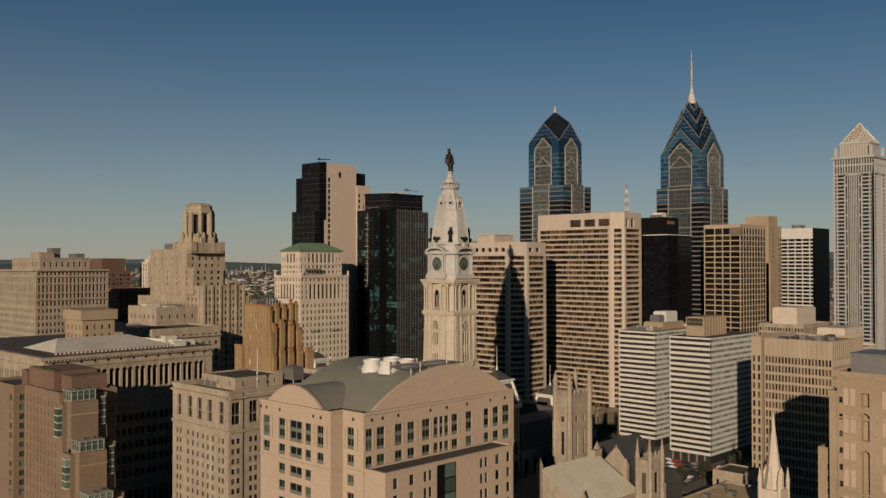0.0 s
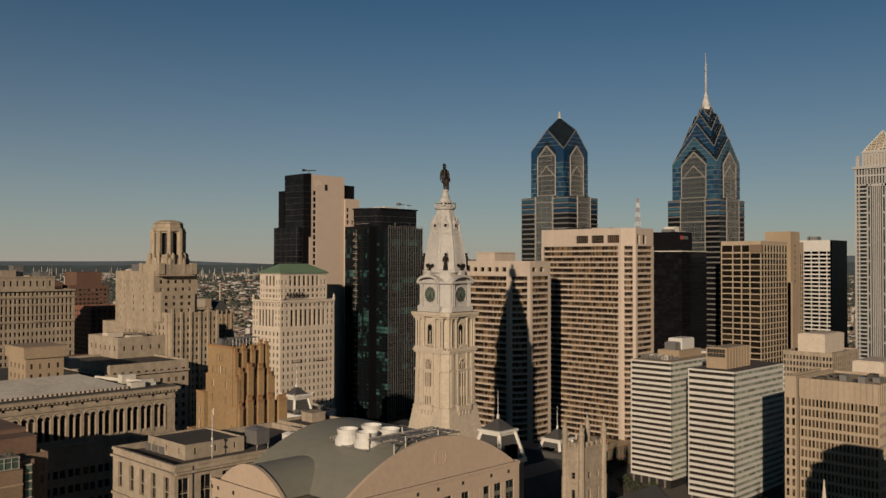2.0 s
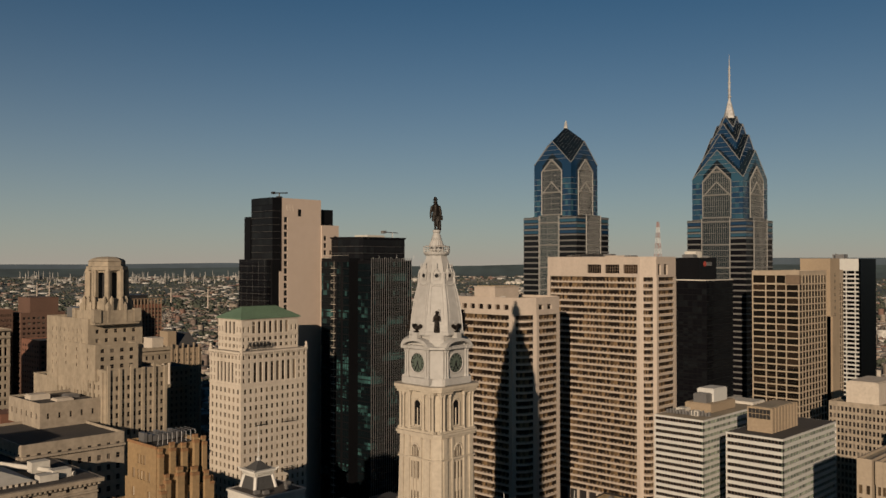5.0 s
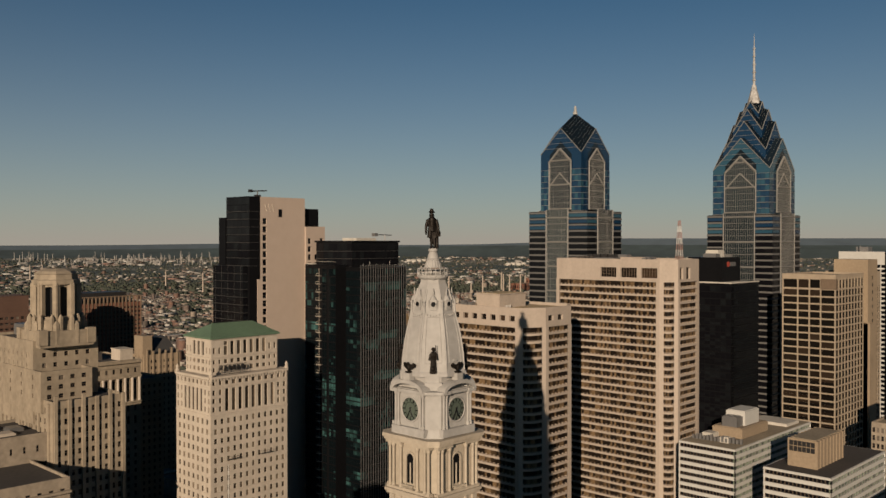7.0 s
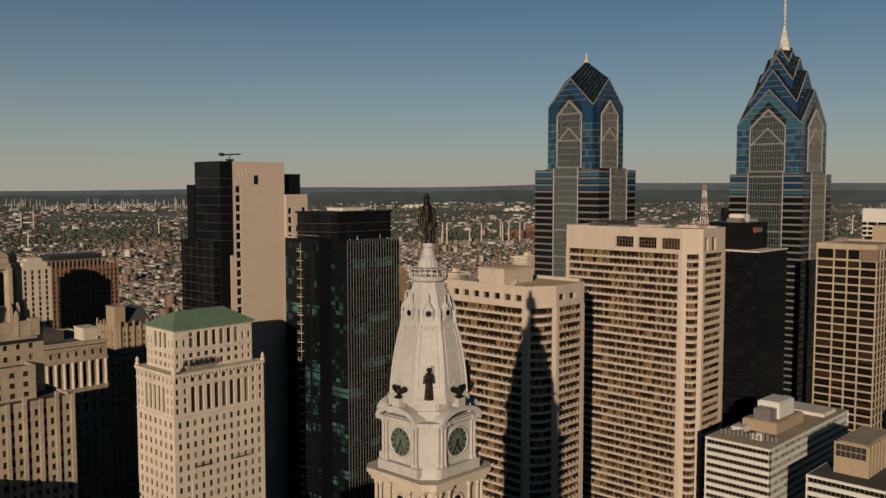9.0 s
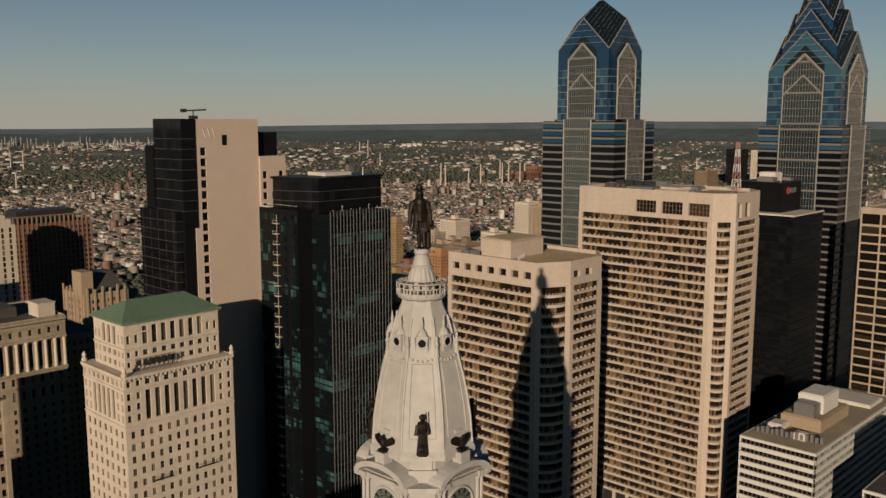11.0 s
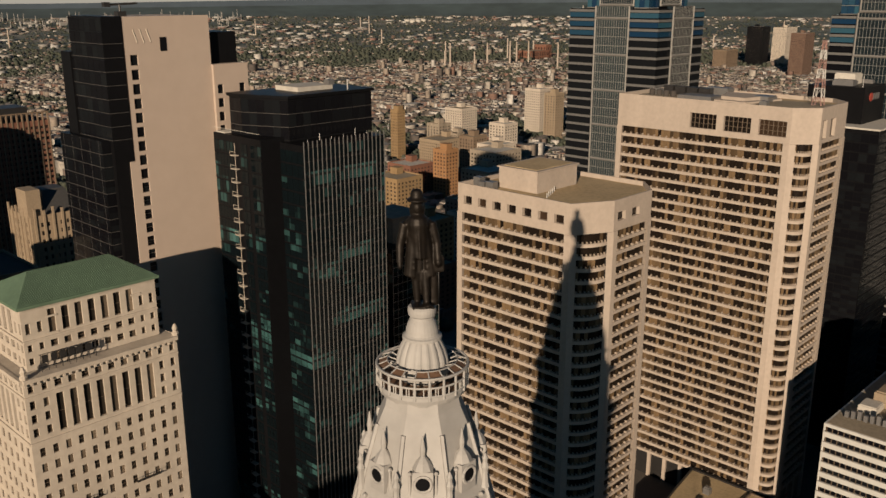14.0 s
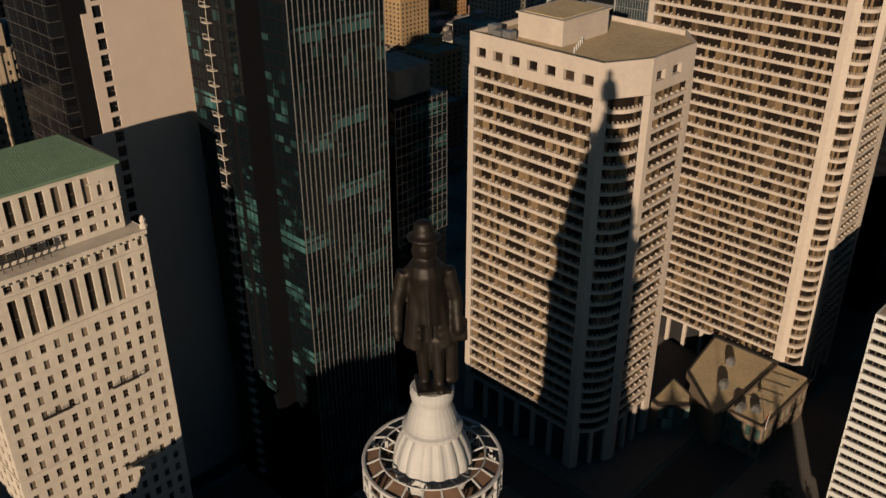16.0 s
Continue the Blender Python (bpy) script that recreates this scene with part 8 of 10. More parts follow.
for y1, z1 in ((-3.5, 70.6), (3.0, 54.8), (9.5, 38.8), (16.0, 22.8)):
    y0 = y1 - 6.5
    body = Mesh()
    body.box(167.2, 176.4, y0 - 2, y1, 0, z1 - 4.0)
    body.box(176.4, 177.96, max(-8.98, y0 - 3.2), y1 - 3.2, 0, z1 - 4.8)
    body.box(163.2, 167.2, y0 - 4, y1 - 2.2, 0, z1 - 2.0)
    body.box(167.2, 176.4, y0 - 2, y1 - 0.6, z1 - 4.0, z1 - 3.6)
    part("step_wall", body, BROWN_BRICK, b.root)
    side = Mesh()
    side.box(167.0, 176.6, y1 - 0.1, y1 + 0.12, z1 - 8.4, z1 - 8.0)
    part("string_course", side, BUFF, b.root)
    bay = Mesh()
    bay.box(168.2, 176.2, y0, y1 - 0.15, z1 - 3.7, z1 - 0.5)
    bayo = part("bay_window", bay, BAY_GLASS, b.root, "green glass roof bay")
    for k in range(5):
        fr = Mesh()
        xx = 168.2 + 2.0 * k
        fr.box(xx - 0.09, xx + 0.09, y1 - 0.2, y1 + 0.12, z1 - 3.7, z1 - 0.5)
        if k < 4:
            yy = y1 - 0.6 - 1.8 * k
            fr.box(176.1, 176.36, yy - 0.09, yy + 0.09, z1 - 3.7, z1 - 0.5)
        new("bay_bar", fr.data("bay_bar", [PALE_STEEL])).parent = bayo
    for zz, oo, hh in ((z1 - 3.75, 0.0, 0.25), (z1 - 1.7, -0.12, 0.12), (z1 - 0.5, 0.05, 0.25)):
        fr = Mesh()
        fr.box(168.0, 176.42 + oo, y0 - 0.2, y1 + 0.16 + oo, zz, zz + hh)
        new("bay_rim", fr.data("bay_rim", [PALE_STEEL])).parent = bayo
    for x0, x1, yy, za, zb in ((178.0, 179.3, y1 - 6.4, z1 - 15.6, z1 - 6.2), (164.2, 166.0, y1 - 2.2, z1 - 12.6, z1 - 3.4)):
        for k in range(4):
            hh = (zb - za) / 4
            gm = Mesh()
            if x0 > 170:
                gm.box(x0 - 0.4, x1, yy, yy + 3.0, za + hh * k + 0.25, za + hh * (k + 1) - 0.1)
            else:
                gm.box(x0, x1, yy - 0.1, yy + 0.9, za + hh * k + 0.25, za + hh * (k + 1) - 0.1)
            part("bay_pane", gm, BAY_GLASS, b.root)
        fr = Mesh()
        for k in range(5):
            zz = za + (zb - za) / 4 * k
            if x0 > 170:
                fr.box(x0, x1 + 0.1, yy - 0.1, yy + 3.1, zz - 0.1, zz + 0.2)
            else:
                fr.box(x0 - 0.1, x1 + 0.1, yy, yy + 1.0, zz - 0.1, zz + 0.2)
        part("bay_shelving", fr, PALE_STONE, b.root, kind="stuff")
    for k in (1, 3):
        pl = Mesh()
        for j in range(5):
            px_, py_ = 168 + 1.7 * k + rng.uniform(-0.6, 0.6), y1 - rng.uniform(0.6, 4)
            pl.ball((px_, py_, z1 + 0.1), rng.uniform(0.2, 0.42), rings=3, sides=5, sz=rng.uniform(0.7, 1.4))
        part("roof_plant", pl, LEAF, b.root)
for i in range(16):
    pl = Mesh()
    for j in range(5):
        pl.ball((174.6 + rng.uniform(-1.2, 0.2), -40 + i * 1.2 + rng.uniform(-0.5, 0.5), 75.2), rng.uniform(0.25, 0.55), rings=3, sides=5, sz=rng.uniform(0.8, 1.6))
    part("roof_plant", pl, LEAF, b.root)
b.done()
b = Building("hotel_block", "brown brick wing with a column of green windows", "hotel", (172, -50, 0), BROWN_BRICK, (GREEN_GLASS, GREEN_GLASS_J), 60)
b.block(158, 181.6, -64, -39.2, 0, 69.4, [(u, u + 2.6) for u in (1.0, 9.0, 20.6)], evenly(4, 23.6, 0.3), storeys(3, 66.5, 19, 0.6, 0.2), roof=ROOF_DARK, depth=0.4)
b.done()

# ---- department store with arched windows ----
b = Building("department_store", "pale stone store with paired arched windows under deep eaves", "department store", (116, -110, 0), LIMESTONE, (WINDOW, WINDOW_J), 300)
SX0, SX1, SY0, SY1 = 79, 156, -190, -78
bays = 12
wide = (SX1 - SX0 - 8) / bays
pairs = []
for i in range(bays):
    c = 4 + wide * (i + 0.5)
    pairs += [(c - 2.3, c - 0.3), (c + 0.3, c + 2.3)]
pairs_e = []
for i in range(16):
    c = 5 + 102 / 16 * (i + 0.5)
    pairs_e += [(c - 2.3, c - 0.3), (c + 0.3, c + 2.3)]
b.block(SX0, SX1, SY0, SY1, 0, 73.0, pairs_e, pairs, [(8, 14), (20, 23), (26, 29), (32, 35), (38, 41), (44, 47), (58.4, 66.6)], depth=0.9)
b.lines((SX1, SY0), (SX1, SY1), [55.8, 69.6], 0.7, 0.7)
b.lines((SX1, SY1), (SX0, SY1), [55.8, 69.6], 0.7, 0.7)
for i in range(bays):
    arch = Mesh()
    u = SX1 - (4 + wide * (i + 0.5))
    for k in range(8):
        a0, a1 = math.pi * k / 8, math.pi * (k + 1) / 8
        arch.beam((u + 2.6 * math.cos(a0), SY1 + 0.05, 66.6 + 2.2 * math.sin(a0)), (u + 2.6 * math.cos(a1), SY1 + 0.05, 66.6 + 2.2 * math.sin(a1)), 0.26, 4)
    for k in (-1, 1):
        arch.box(u + k * 2.6 - 0.26, u + k * 2.6 + 0.26, SY1 - 0.1, SY1 + 0.3, 57, 66.6)
    arch.lathe([(0.25, 58), (0.22, 65.6), (0.34, 66.2)], 8, u, SY1 + 0.05)
    part("window_arch", arch, LIMESTONE, b.root)
    for k in (-1, 1):
        head = Mesh()
        for j in range(6):
            a0, a1 = math.pi * j / 6, math.pi * (j + 1) / 6
            head.quad((u + k * 1.3 + 1.0 * math.cos(a0), SY1 + 0.03, 66.55), (u + k * 1.3 + 1.0 * math.cos(a0), SY1 + 0.03, 66.6 + 1.1 * math.sin(a0)),
                      (u + k * 1.3 + 1.0 * math.cos(a1), SY1 + 0.03, 66.6 + 1.1 * math.sin(a1)), (u + k * 1.3 + 1.0 * math.cos(a1), SY1 + 0.03, 66.55))
        part("arched_pane", head, BLACK_GLASS, b.root)
sq = Mesh()
for i in range(13):
    u = SX1 - 4 - i * (SX1 - SX0 - 8) / 12
    sq.box(u - 0.5, u + 0.5, SY1, SY1 + 0.04, 70.9, 71.9)
part("attic_openings", sq, BLACK_PANEL, b.root, kind="stuff")
eaves = Mesh()
eaves.prism([(SX0 - 1.6, SY0 - 1.6), (SX1 + 1.6, SY0 - 1.6), (SX1 + 1.6, SY1 + 1.6), (SX0 - 1.6, SY1 + 1.6)], 73.0, 74.2)
for i in range(50):
    u = SX0 + (SX1 - SX0) * i / 49
    eaves.box(u - 0.35, u + 0.35, SY1, SY1 + 1.4, 72.2, 73.05)
part("cornice", eaves, LIMESTONE, b.root)
rf = Mesh()
ra, rb_ = (142, -99, 80.0), (110, -99, 80.0)
q = [(97, -116, 75.4), (150, -116, 75.4), (150, -82, 75.4), (97, -82, 75.4)]
rf.quad(q[0], q[1], ra, rb_)
rf.tri(q[1], q[2], ra)
rf.quad(q[2], q[3], rb_, ra)
rf.tri(q[3], q[0], rb_)
part("hipped_roof", rf, ROOF_PALE, b.root, "pale grey hipped roof")
deck = Mesh()
deck.box(SX0, SX1, SY0, SY1, 74.2, 74.5)
part("flat_roof", deck, ROOF_DARK, b.root)
low_ = Mesh()
low_.box(97.5, 149.5, -115.5, -82.4, 74.5, 75.4)
part("clerestory", low_, DARK_STONE, b.root)
ridge = Mesh()
ridge.beam((84, -84, 75.2), (98, -110, 76.5), 0.8, 8)
part("roof_duct", ridge, ROOF_PALE, b.root)
snow = Mesh()
for i in range(30):
    u = 97.6 + 51.8 * i / 29
    snow.box(u - 0.45, u + 0.45, -82.4, -82.1, 74.5, 75.5)
part("roof_fence", snow, PALE_STONE, b.root, kind="stuff")
for x, y, h in ((88, -86, 3.0), (93, -84, 2.4), (90, -98, 4.0)):
    u = Mesh()
    u.box(x - 3, x + 3, y - 2, y + 2, 74.2, 74.2 + h)
    part("roof_unit", u, ROOF_PALE, b.root)
b.done()

# ---- tan art-deco block with stepped ribs ----
b = Building("office_tower", "tan brick stepped tower with deep upright ribs", "office tower", (80, -26, 0), TAN_BRICK, (CREAM_SASH, CREAM_SASH_J), 200)
EX, NY = 93.6, -12.4
b.block(78.5, EX, -28.2, NY, 0, 95.5, [(2.6, 4.0), (5.6, 6.7), (7.2, 8.3), (8.8, 9.9), (11.2, 12.5)], [(2.3, 3.4), (5.6, 6.6), (9.2, 10.2)],
        [(4 + 5.1 * k, 6.6 + 5.1 * k) for k in range(17)] + [(89.8, 92.4)], depth=0.5, roof=ROOF_DARK,
        skip=lambda u, z: (z > 89 and not 5 < u < 10.5) or (z < 84 and 4.5 < u < 10.7))
b.block(76, EX - 0.5, -30.6, -28.3, 0, 85, roof=ROOF_DARK)
b.block(74, EX + 1.4, -33.8, -28.4, 0, 78.4, [(1.0, 2.1), (2.5, 3.6)], [], [(4 + 5.1 * k, 6.8 + 5.1 * k) for k in range(14)], depth=0.5, roof=ROOF_DARK)
b.block(70, EX + 2.0, -39.0, -33.9, 0, 64.5, [(1.2, 2.6), (3.0, 4.0)], [], [(4 + 5.1 * k, 6.8 + 5.1 * k) for k in range(11)], depth=0.5, roof=ROOF_DARK)
b.block(77.2, EX - 0.4, NY + 0.02, -10.9, 0, 84.2, [], [(3.1, 4.5), (7.4, 8.9), (11.8, 13.0)], [(4 + 6.6 * k, 9.8 + 6.6 * k) for k in range(12)], back=False, depth=0.6)
b.block(73.8, EX + 0.4, -16, -9.0, 0, 74.8, [(3.4, 4.4)], [(2.2, 3.2), (6.2, 7.4), (10.4, 12.0), (14.8, 15.8)], [(4 + 5.1 * k, 7.4 + 5.1 * k) for k in range(13)], back=False, depth=0.6)
# stepped piers with terracotta heads: high, middle and low row
for plane, rows in ((NY, ((1.0, 1.3, 95.0), (4.4, 1.5, 96.2), (7.9, 1.5, 95.6), (11.4, 1.4, 97.4), (13.9, 1.3, 96.6))),
                    (-10.9, ((0.9, 1.5, 85.6), (2.2, 1.4, 88.2), (5.9, 2.0, 89.6), (10.3, 2.1, 89.0), (13.9, 1.6, 87.4), (15.3, 1.2, 85.8))),
                    (-9.0, ((0.8, 1.5, 76.4), (4.6, 2.3, 78.4), (8.9, 2.4, 78.2), (13.3, 2.4, 78.6), (17.4, 2.0, 77.4), (19.2, 1.5, 77.8)))):
    for u, wide, top in rows:
        for k, (more, drop) in enumerate(((0.0, 0.0), (0.55, 1.5))):
            pier = Mesh()
            x = EX - u
            w_ = wide * (1.0 - 0.18 * (1 - k))
            pier.prism([(x - w_ / 2, plane - 0.2), (x + w_ / 2, plane - 0.2), (x + w_ / 2, plane + 0.7 + more), (x - w_ / 2, plane + 0.7 + more)], 0 if k else top - 12, top - drop)
            part("pier", pier, TAN_BRICK, b.root)
            head = Mesh()
            head.prism([(x - w_ / 2 - 0.06, plane - 0.2), (x + w_ / 2 + 0.06, plane - 0.2), (x + w_ / 2 + 0.06, plane + 0.78 + more), (x - w_ / 2 - 0.06, plane + 0.78 + more)], top - drop - 0.7, top - drop + 0.12)
            part("pier_head", head, TERRACOTTA, b.root)
for x0, x1, y0, y1, z in ((EX - 0.3, EX + 0.12, -28.3, NY + 0.1, 94.9), (EX + 1.2, EX + 1.52, -33.9, -28.6, 77.9), (EX + 1.8, EX + 2.12, -39.1, -34.2, 64.0)):
    cap = Mesh()
    cap.box(x0, x1, y0, y1, z, z + 0.75)
    part("coping", cap, TERRACOTTA, b.root)
for i in range(9):
    u = Mesh()
    x = 79.6 + i * 1.4
    h = 96.6 + 0.5 * (i % 3)
    u.box(x, x + 1.0, -25.5 + 0.3 * (i % 4), -22.4, 95.0, h)
    part("roof_unit", u, GREY_METAL, b.root)
    u = Mesh()
    u.beam((x, -16.5, 95.0), (x, -16.5, 98), 0.1, 4)
    u.beam((x, -16.5, 97.9), (x + 1.4, -16.5, 97.9), 0.1, 4)
    u.beam((x, -16.5, 97.9), (x, -22.4, 97.9), 0.1, 4)
    part("roof_frame", u, GREY_METAL, b.root)
b.done()

# ---- bank tower with an open lantern ----
b = Building("bank_tower", "stained stone setback tower with an open lantern on top", "bank tower", (30, -175, 0), STAINED, (WINDOW, WINDOW_J), 220)
b.block(17, 44, -196, -146, 0, 100, evenly(12, 50, 0.34, 1), evenly(10, 27, 0.5, 1), storeys(4, 98, 25, 0.55), roof=ROOF_DARK, depth=0.5)
for i in range(6):
    b.ribs((44, -146), (17, -146), [0.9 + i * 5.05], 0, 102 - 1.6 * (i % 2), 1.2, 0.7)
    b.ribs((44, -196), (44, -146), [3 + i * 8.8], 0, 99, 1.4, 0.6)
b.block(17.2, 43.6, -221, -196, 0, 93, evenly(6, 25, 0.2, 1), evenly(8, 26.4, 0.3, 1), storeys(4, 86, 22, 0.5), roof=ROOF_DARK, depth=0.5)
b.block(20, 44.5, -204, -162, 90, 120.5, evenly(8, 42, 0.14, 4), evenly(5, 24.5, 0.36, 2), storeys(94, 117, 6, 0.45), roof=ROOF_DARK, depth=0.5)
b.block(26, 45, -190, -154, 95, 110, evenly(3, 36, 0.1, 2), evenly(4, 19, 0.4, 1), storeys(99, 109, 3, 0.5), roof=ROOF_DARK)
lx, ly = 33.5, -168.0
lan = Mesh()
lan.prism([(lx - 10, ly - 10), (lx + 10, ly - 10), (lx + 10, ly + 10), (lx - 10, ly + 10)], 118, 124)
part("lantern_base", lan, STAINED, b.root)
lan = Mesh()
lan.lathe([(9.4, 124), (9.0, 127.5), (8.3, 128.2), (8.2, 129)], 8, lx, ly, turn=math.pi / 8)
part("lantern_drum", lan, STAINED, b.root)
for i in range(8):
    w = math.pi / 8 + math.pi / 4 * i
    for r_, w_, z_, half in ((9.3, 0.16, 128.6, 0.95), (9.3, -0.16, 128.6, 0.95), (9.7, 0.0, 126.2, 1.3)):
        c_, s_ = lx + r_ * math.cos(w + w_), ly + r_ * math.sin(w + w_)
        foot = Mesh()
        foot.lathe([(half, 119), (half, z_), (half * 0.75, z_ + 0.5), (half * 0.2, z_ + 1.4)], 6, c_, s_, turn=w)
        part("lantern_foot", foot, STAINED, b.root)
    slim = Mesh()
    c_, s_ = lx + 8.25 * math.cos(w), ly + 8.25 * math.sin(w)
    slim.lathe([(0.75, 128), (0.7, 140.2), (0.85, 140.5), (0.4, 141.6)], 6, c_, s_, turn=w)
    part("lantern_shaft", slim, STAINED, b.root)
for i in range(8):
    w = math.pi / 8 + math.pi / 4 * i
    post = Mesh()
    post.beam((lx + 7.2 * math.cos(w), ly + 7.2 * math.sin(w), 128), (lx + 7.2 * math.cos(w), ly + 7.2 * math.sin(w), 141.5), 1.5, 6)
    post.beam((lx + 7.9 * math.cos(w), ly + 7.9 * math.sin(w), 128), (lx + 7.9 * math.cos(w), ly + 7.9 * math.sin(w), 139.5), 0.7, 6)
    part("lantern_pier", post, STAINED, b.root)
    arch = Mesh()
    wa, wb = w, w + math.pi / 4
    pa, pb = (lx + 7.3 * math.cos(wa), ly + 7.3 * math.sin(wa)), (lx + 7.3 * math.cos(wb), ly + 7.3 * math.sin(wb))
    pts = []
    for k in range(11):
        q = k / 10
        pts.append((pa[0] + (pb[0] - pa[0]) * q, pa[1] + (pb[1] - pa[1]) * q, 137.6 + 2.6 * math.sqrt(max(0.0, 1 - (2 * q - 1) ** 2))))
    for (xa, ya, za), (xb, yb, zb) in zip(pts, pts[1:]):
        ia, ib = 0.86, 0.14
        arch.quad((xa, ya, za), (xb, yb, zb), (xb, yb, 141.2), (xa, ya, 141.2))
        arch.quad((xa, ya, za), (xa * ia + lx * ib, ya * ia + ly * ib, za), (xb * ia + lx * ib, yb * ia + ly * ib, zb), (xb, yb, zb))
    part("lantern_arch", arch, STAINED, b.root)
lan = Mesh()
lan.lathe([(7.2, 141), (8.5, 141), (8.5, 142.6), (7.7, 142.9), (7.5, 144.7), (7.8, 144.9), (6.6, 145.9), (4.2, 146.7), (0.1, 147.0)], 8, lx, ly, turn=math.pi / 8)
for s, t in ((-1, -1), (1, -1), (1, 1), (-1, 1)):
    foot = Mesh()
    foot.prism([(lx + s * 9 - 1.6, ly + t * 9 - 1.6), (lx + s * 9 + 1.6, ly + t * 9 - 1.6), (lx + s * 9 + 1.6, ly + t * 9 + 1.6), (lx + s * 9 - 1.6, ly + t * 9 + 1.6)], 119, 124.6)
    part("corner_buttress", foot, STAINED, b.root)
part("lantern", lan, STAINED, b.root, "stained stone eight-sided lantern")
dk = Mesh()
dk.lathe([(4.2, 128), (4.2, 141)], 8, lx, ly)
part("lantern_core", dk, DARK_STONE, b.root)
u = Mesh()
u.box(24, 36, -203, -192, 119, 124)
part("roof_cage", u, GREY_METAL, b.root)
b.done()

# ---- far corner block with a deep cornice ----
b = Building("office_block", "beige office block with a deep cornice and attic", "office block", (40, -335, 0), LIMESTONE, (WINDOW, WINDOW_J), 150)
b.block(24.5, 73, -372, -302, 0, 108.2, evenly(24, 70, 0.54, 1), evenly(18, 48.5, 0.54, 1), storeys(4, 83.6, 18, 0.56, 0.2) + [(84.6, 87.6), (89.4, 92.2), (93.4, 98.2), (99.6, 102.6), (104.6, 106.4)], roof=ROOF_DARK, depth=0.9)
for z, s_, o_ in ((107.2, 1.0, 1.6), (103.2, 0.8, 0.9), (98.6, 0.5, 0.5), (92.5, 0.6, 0.6), (88.2, 0.8, 1.0), (70.0, 0.5, 0.5)):
    b.lines((73, -372), (73, -302), [z], s_, o_)
    b.lines((73, -302), (24.5, -302), [z], s_, o_)
b.block(32.5, 66, -362, -313, 107.4, 116.2, evenly(10, 49, 0.3, 1), evenly(8, 33.5, 0.3, 1), [(110, 113.4)], roof=ROOF_DARK, depth=0.5)
b.lines((66, -362), (66, -313), [115.4], 0.6, 0.5)
b.lines((66, -313), (32.5, -313), [115.4], 0.6, 0.5)
for x0, x1, y0, y1, z1, mt in ((50, 60, -345, -330, 119.5, LIMESTONE), (44, 50, -342, -334, 122.5, GREY_METAL), (34, 40, -330, -318, 118.6, GREY_METAL)):
    u = Mesh()
    u.box(x0, x1, y0, y1, 115, z1)
    u.box(x0 - 0.3, x1 + 0.3, y0 - 0.3, y1 + 0.3, z1, z1 + 0.4)
    part("roof_house", u, mt, b.root)
b.done()

# ---- gothic temple tower, church and low roofs ----
b = Building("temple", "grey stone gothic temple with pinnacled tower", "temple", (-16, 56, 0), LIMESTONE, (WINDOW, WINDOW_J), 80)
b.block(-23.5, -9, 54.5, 62, 0, 56, [(2.9, 4.6)], [(4.4, 6.0), (10.0, 11.25)], [(30, 40), (44, 46.5)], roof=ROOF_DARK, depth=0.6)
for x in (-23.5, -9):
    for y in (54.5, 62):
        t = Mesh()
        t.lathe([(1.3, 0), (1.3, 44), (1.1, 44.5), (1.1, 60.5), (1.35, 60.8), (1.0, 62), (0.1, 66)], 8, x, y)
        part("turret", t, LIMESTONE, b.root)
for i in range(5):
    for (xa, ya, dx, dy) in ((-22.5, 62.0, 3.1, 0), (-9.0, 55.4, 0, 1.4)):
        t = Mesh()
        x, y = xa + dx * i, ya + dy * i
        t.box(x - 0.6, x + 0.6, y - 0.6, y + 0.3, 56, 57.8)
        part("merlon", t, LIMESTONE, b.root)
b.lines((-9, 54.5), (-9, 62), [42, 54.5], 0.6, 0.35)
b.lines((-9, 62), (-23.5, 62), [42, 54.5], 0.6, 0.35)
b.block(-70, -24.2, 48, 66, 0, 24, evenly(3, 18, 0.4), evenly(7, 45.8, 0.4), [(4, 10), (12, 20)], back=False)
gr = Mesh()
gr.quad((-70, 48, 24), (-24, 48, 24), (-24, 57, 31), (-70, 57, 31))
gr.quad((-70, 57, 31), (-24, 57, 31), (-24, 66, 24), (-70, 66, 24))
gr.tri((-70, 66, 24), (-70, 48, 24), (-70, 57, 31))
part("gabled_roof", gr, SLATE, b.root)
b.done()
b = Building("church", "stone church with square tower and pale pitched roofs", "church", (14, 88, 0), LIMESTONE, (WINDOW, WINDOW_J), 80)
b.block(-6.3, 2.5, 102.5, 108, 0, 37, [(1.8, 3.7)], [(3.2, 5.4)], [(24, 32)], roof=ROOF_DARK)
for x in (-6.3, 2.5):
    for y in (102.5, 108):
        t = Mesh()
        t.lathe([(0.9, 0), (0.9, 37), (1.05, 37.3), (0.7, 40), (0.08, 45)], 8, x, y)
        part("turret", t, LIMESTONE, b.root)
for i in range(3):
    g = Mesh()
    x = -4.6 + 2.7 * i
    g.tri((x - 1.25, 108.05, 37), (x + 1.25, 108.05, 37), (x, 108.05, 40))
    g.tri((x + 1.25, 107.5, 37), (x - 1.25, 107.5, 37), (x, 107.5, 40))
    g.quad((x - 1.25, 108.05, 37), (x, 108.05, 40), (x, 107.5, 40), (x - 1.25, 107.5, 37))
    g.quad((x, 108.05, 40), (x + 1.25, 108.05, 37), (x + 1.25, 107.5, 37), (x, 107.5, 40))
    part("gablet", g, LIMESTONE, b.root)
b.block(-5, 31, 59, 97, 0, 22.5, evenly(4, 38, 0.3), evenly(5, 36, 0.3), [(5, 17)], back=False)
gr = Mesh()
gr.quad((-6, 58, 22.2), (32, 58, 22.2), (32, 78, 34), (-6, 78, 34))
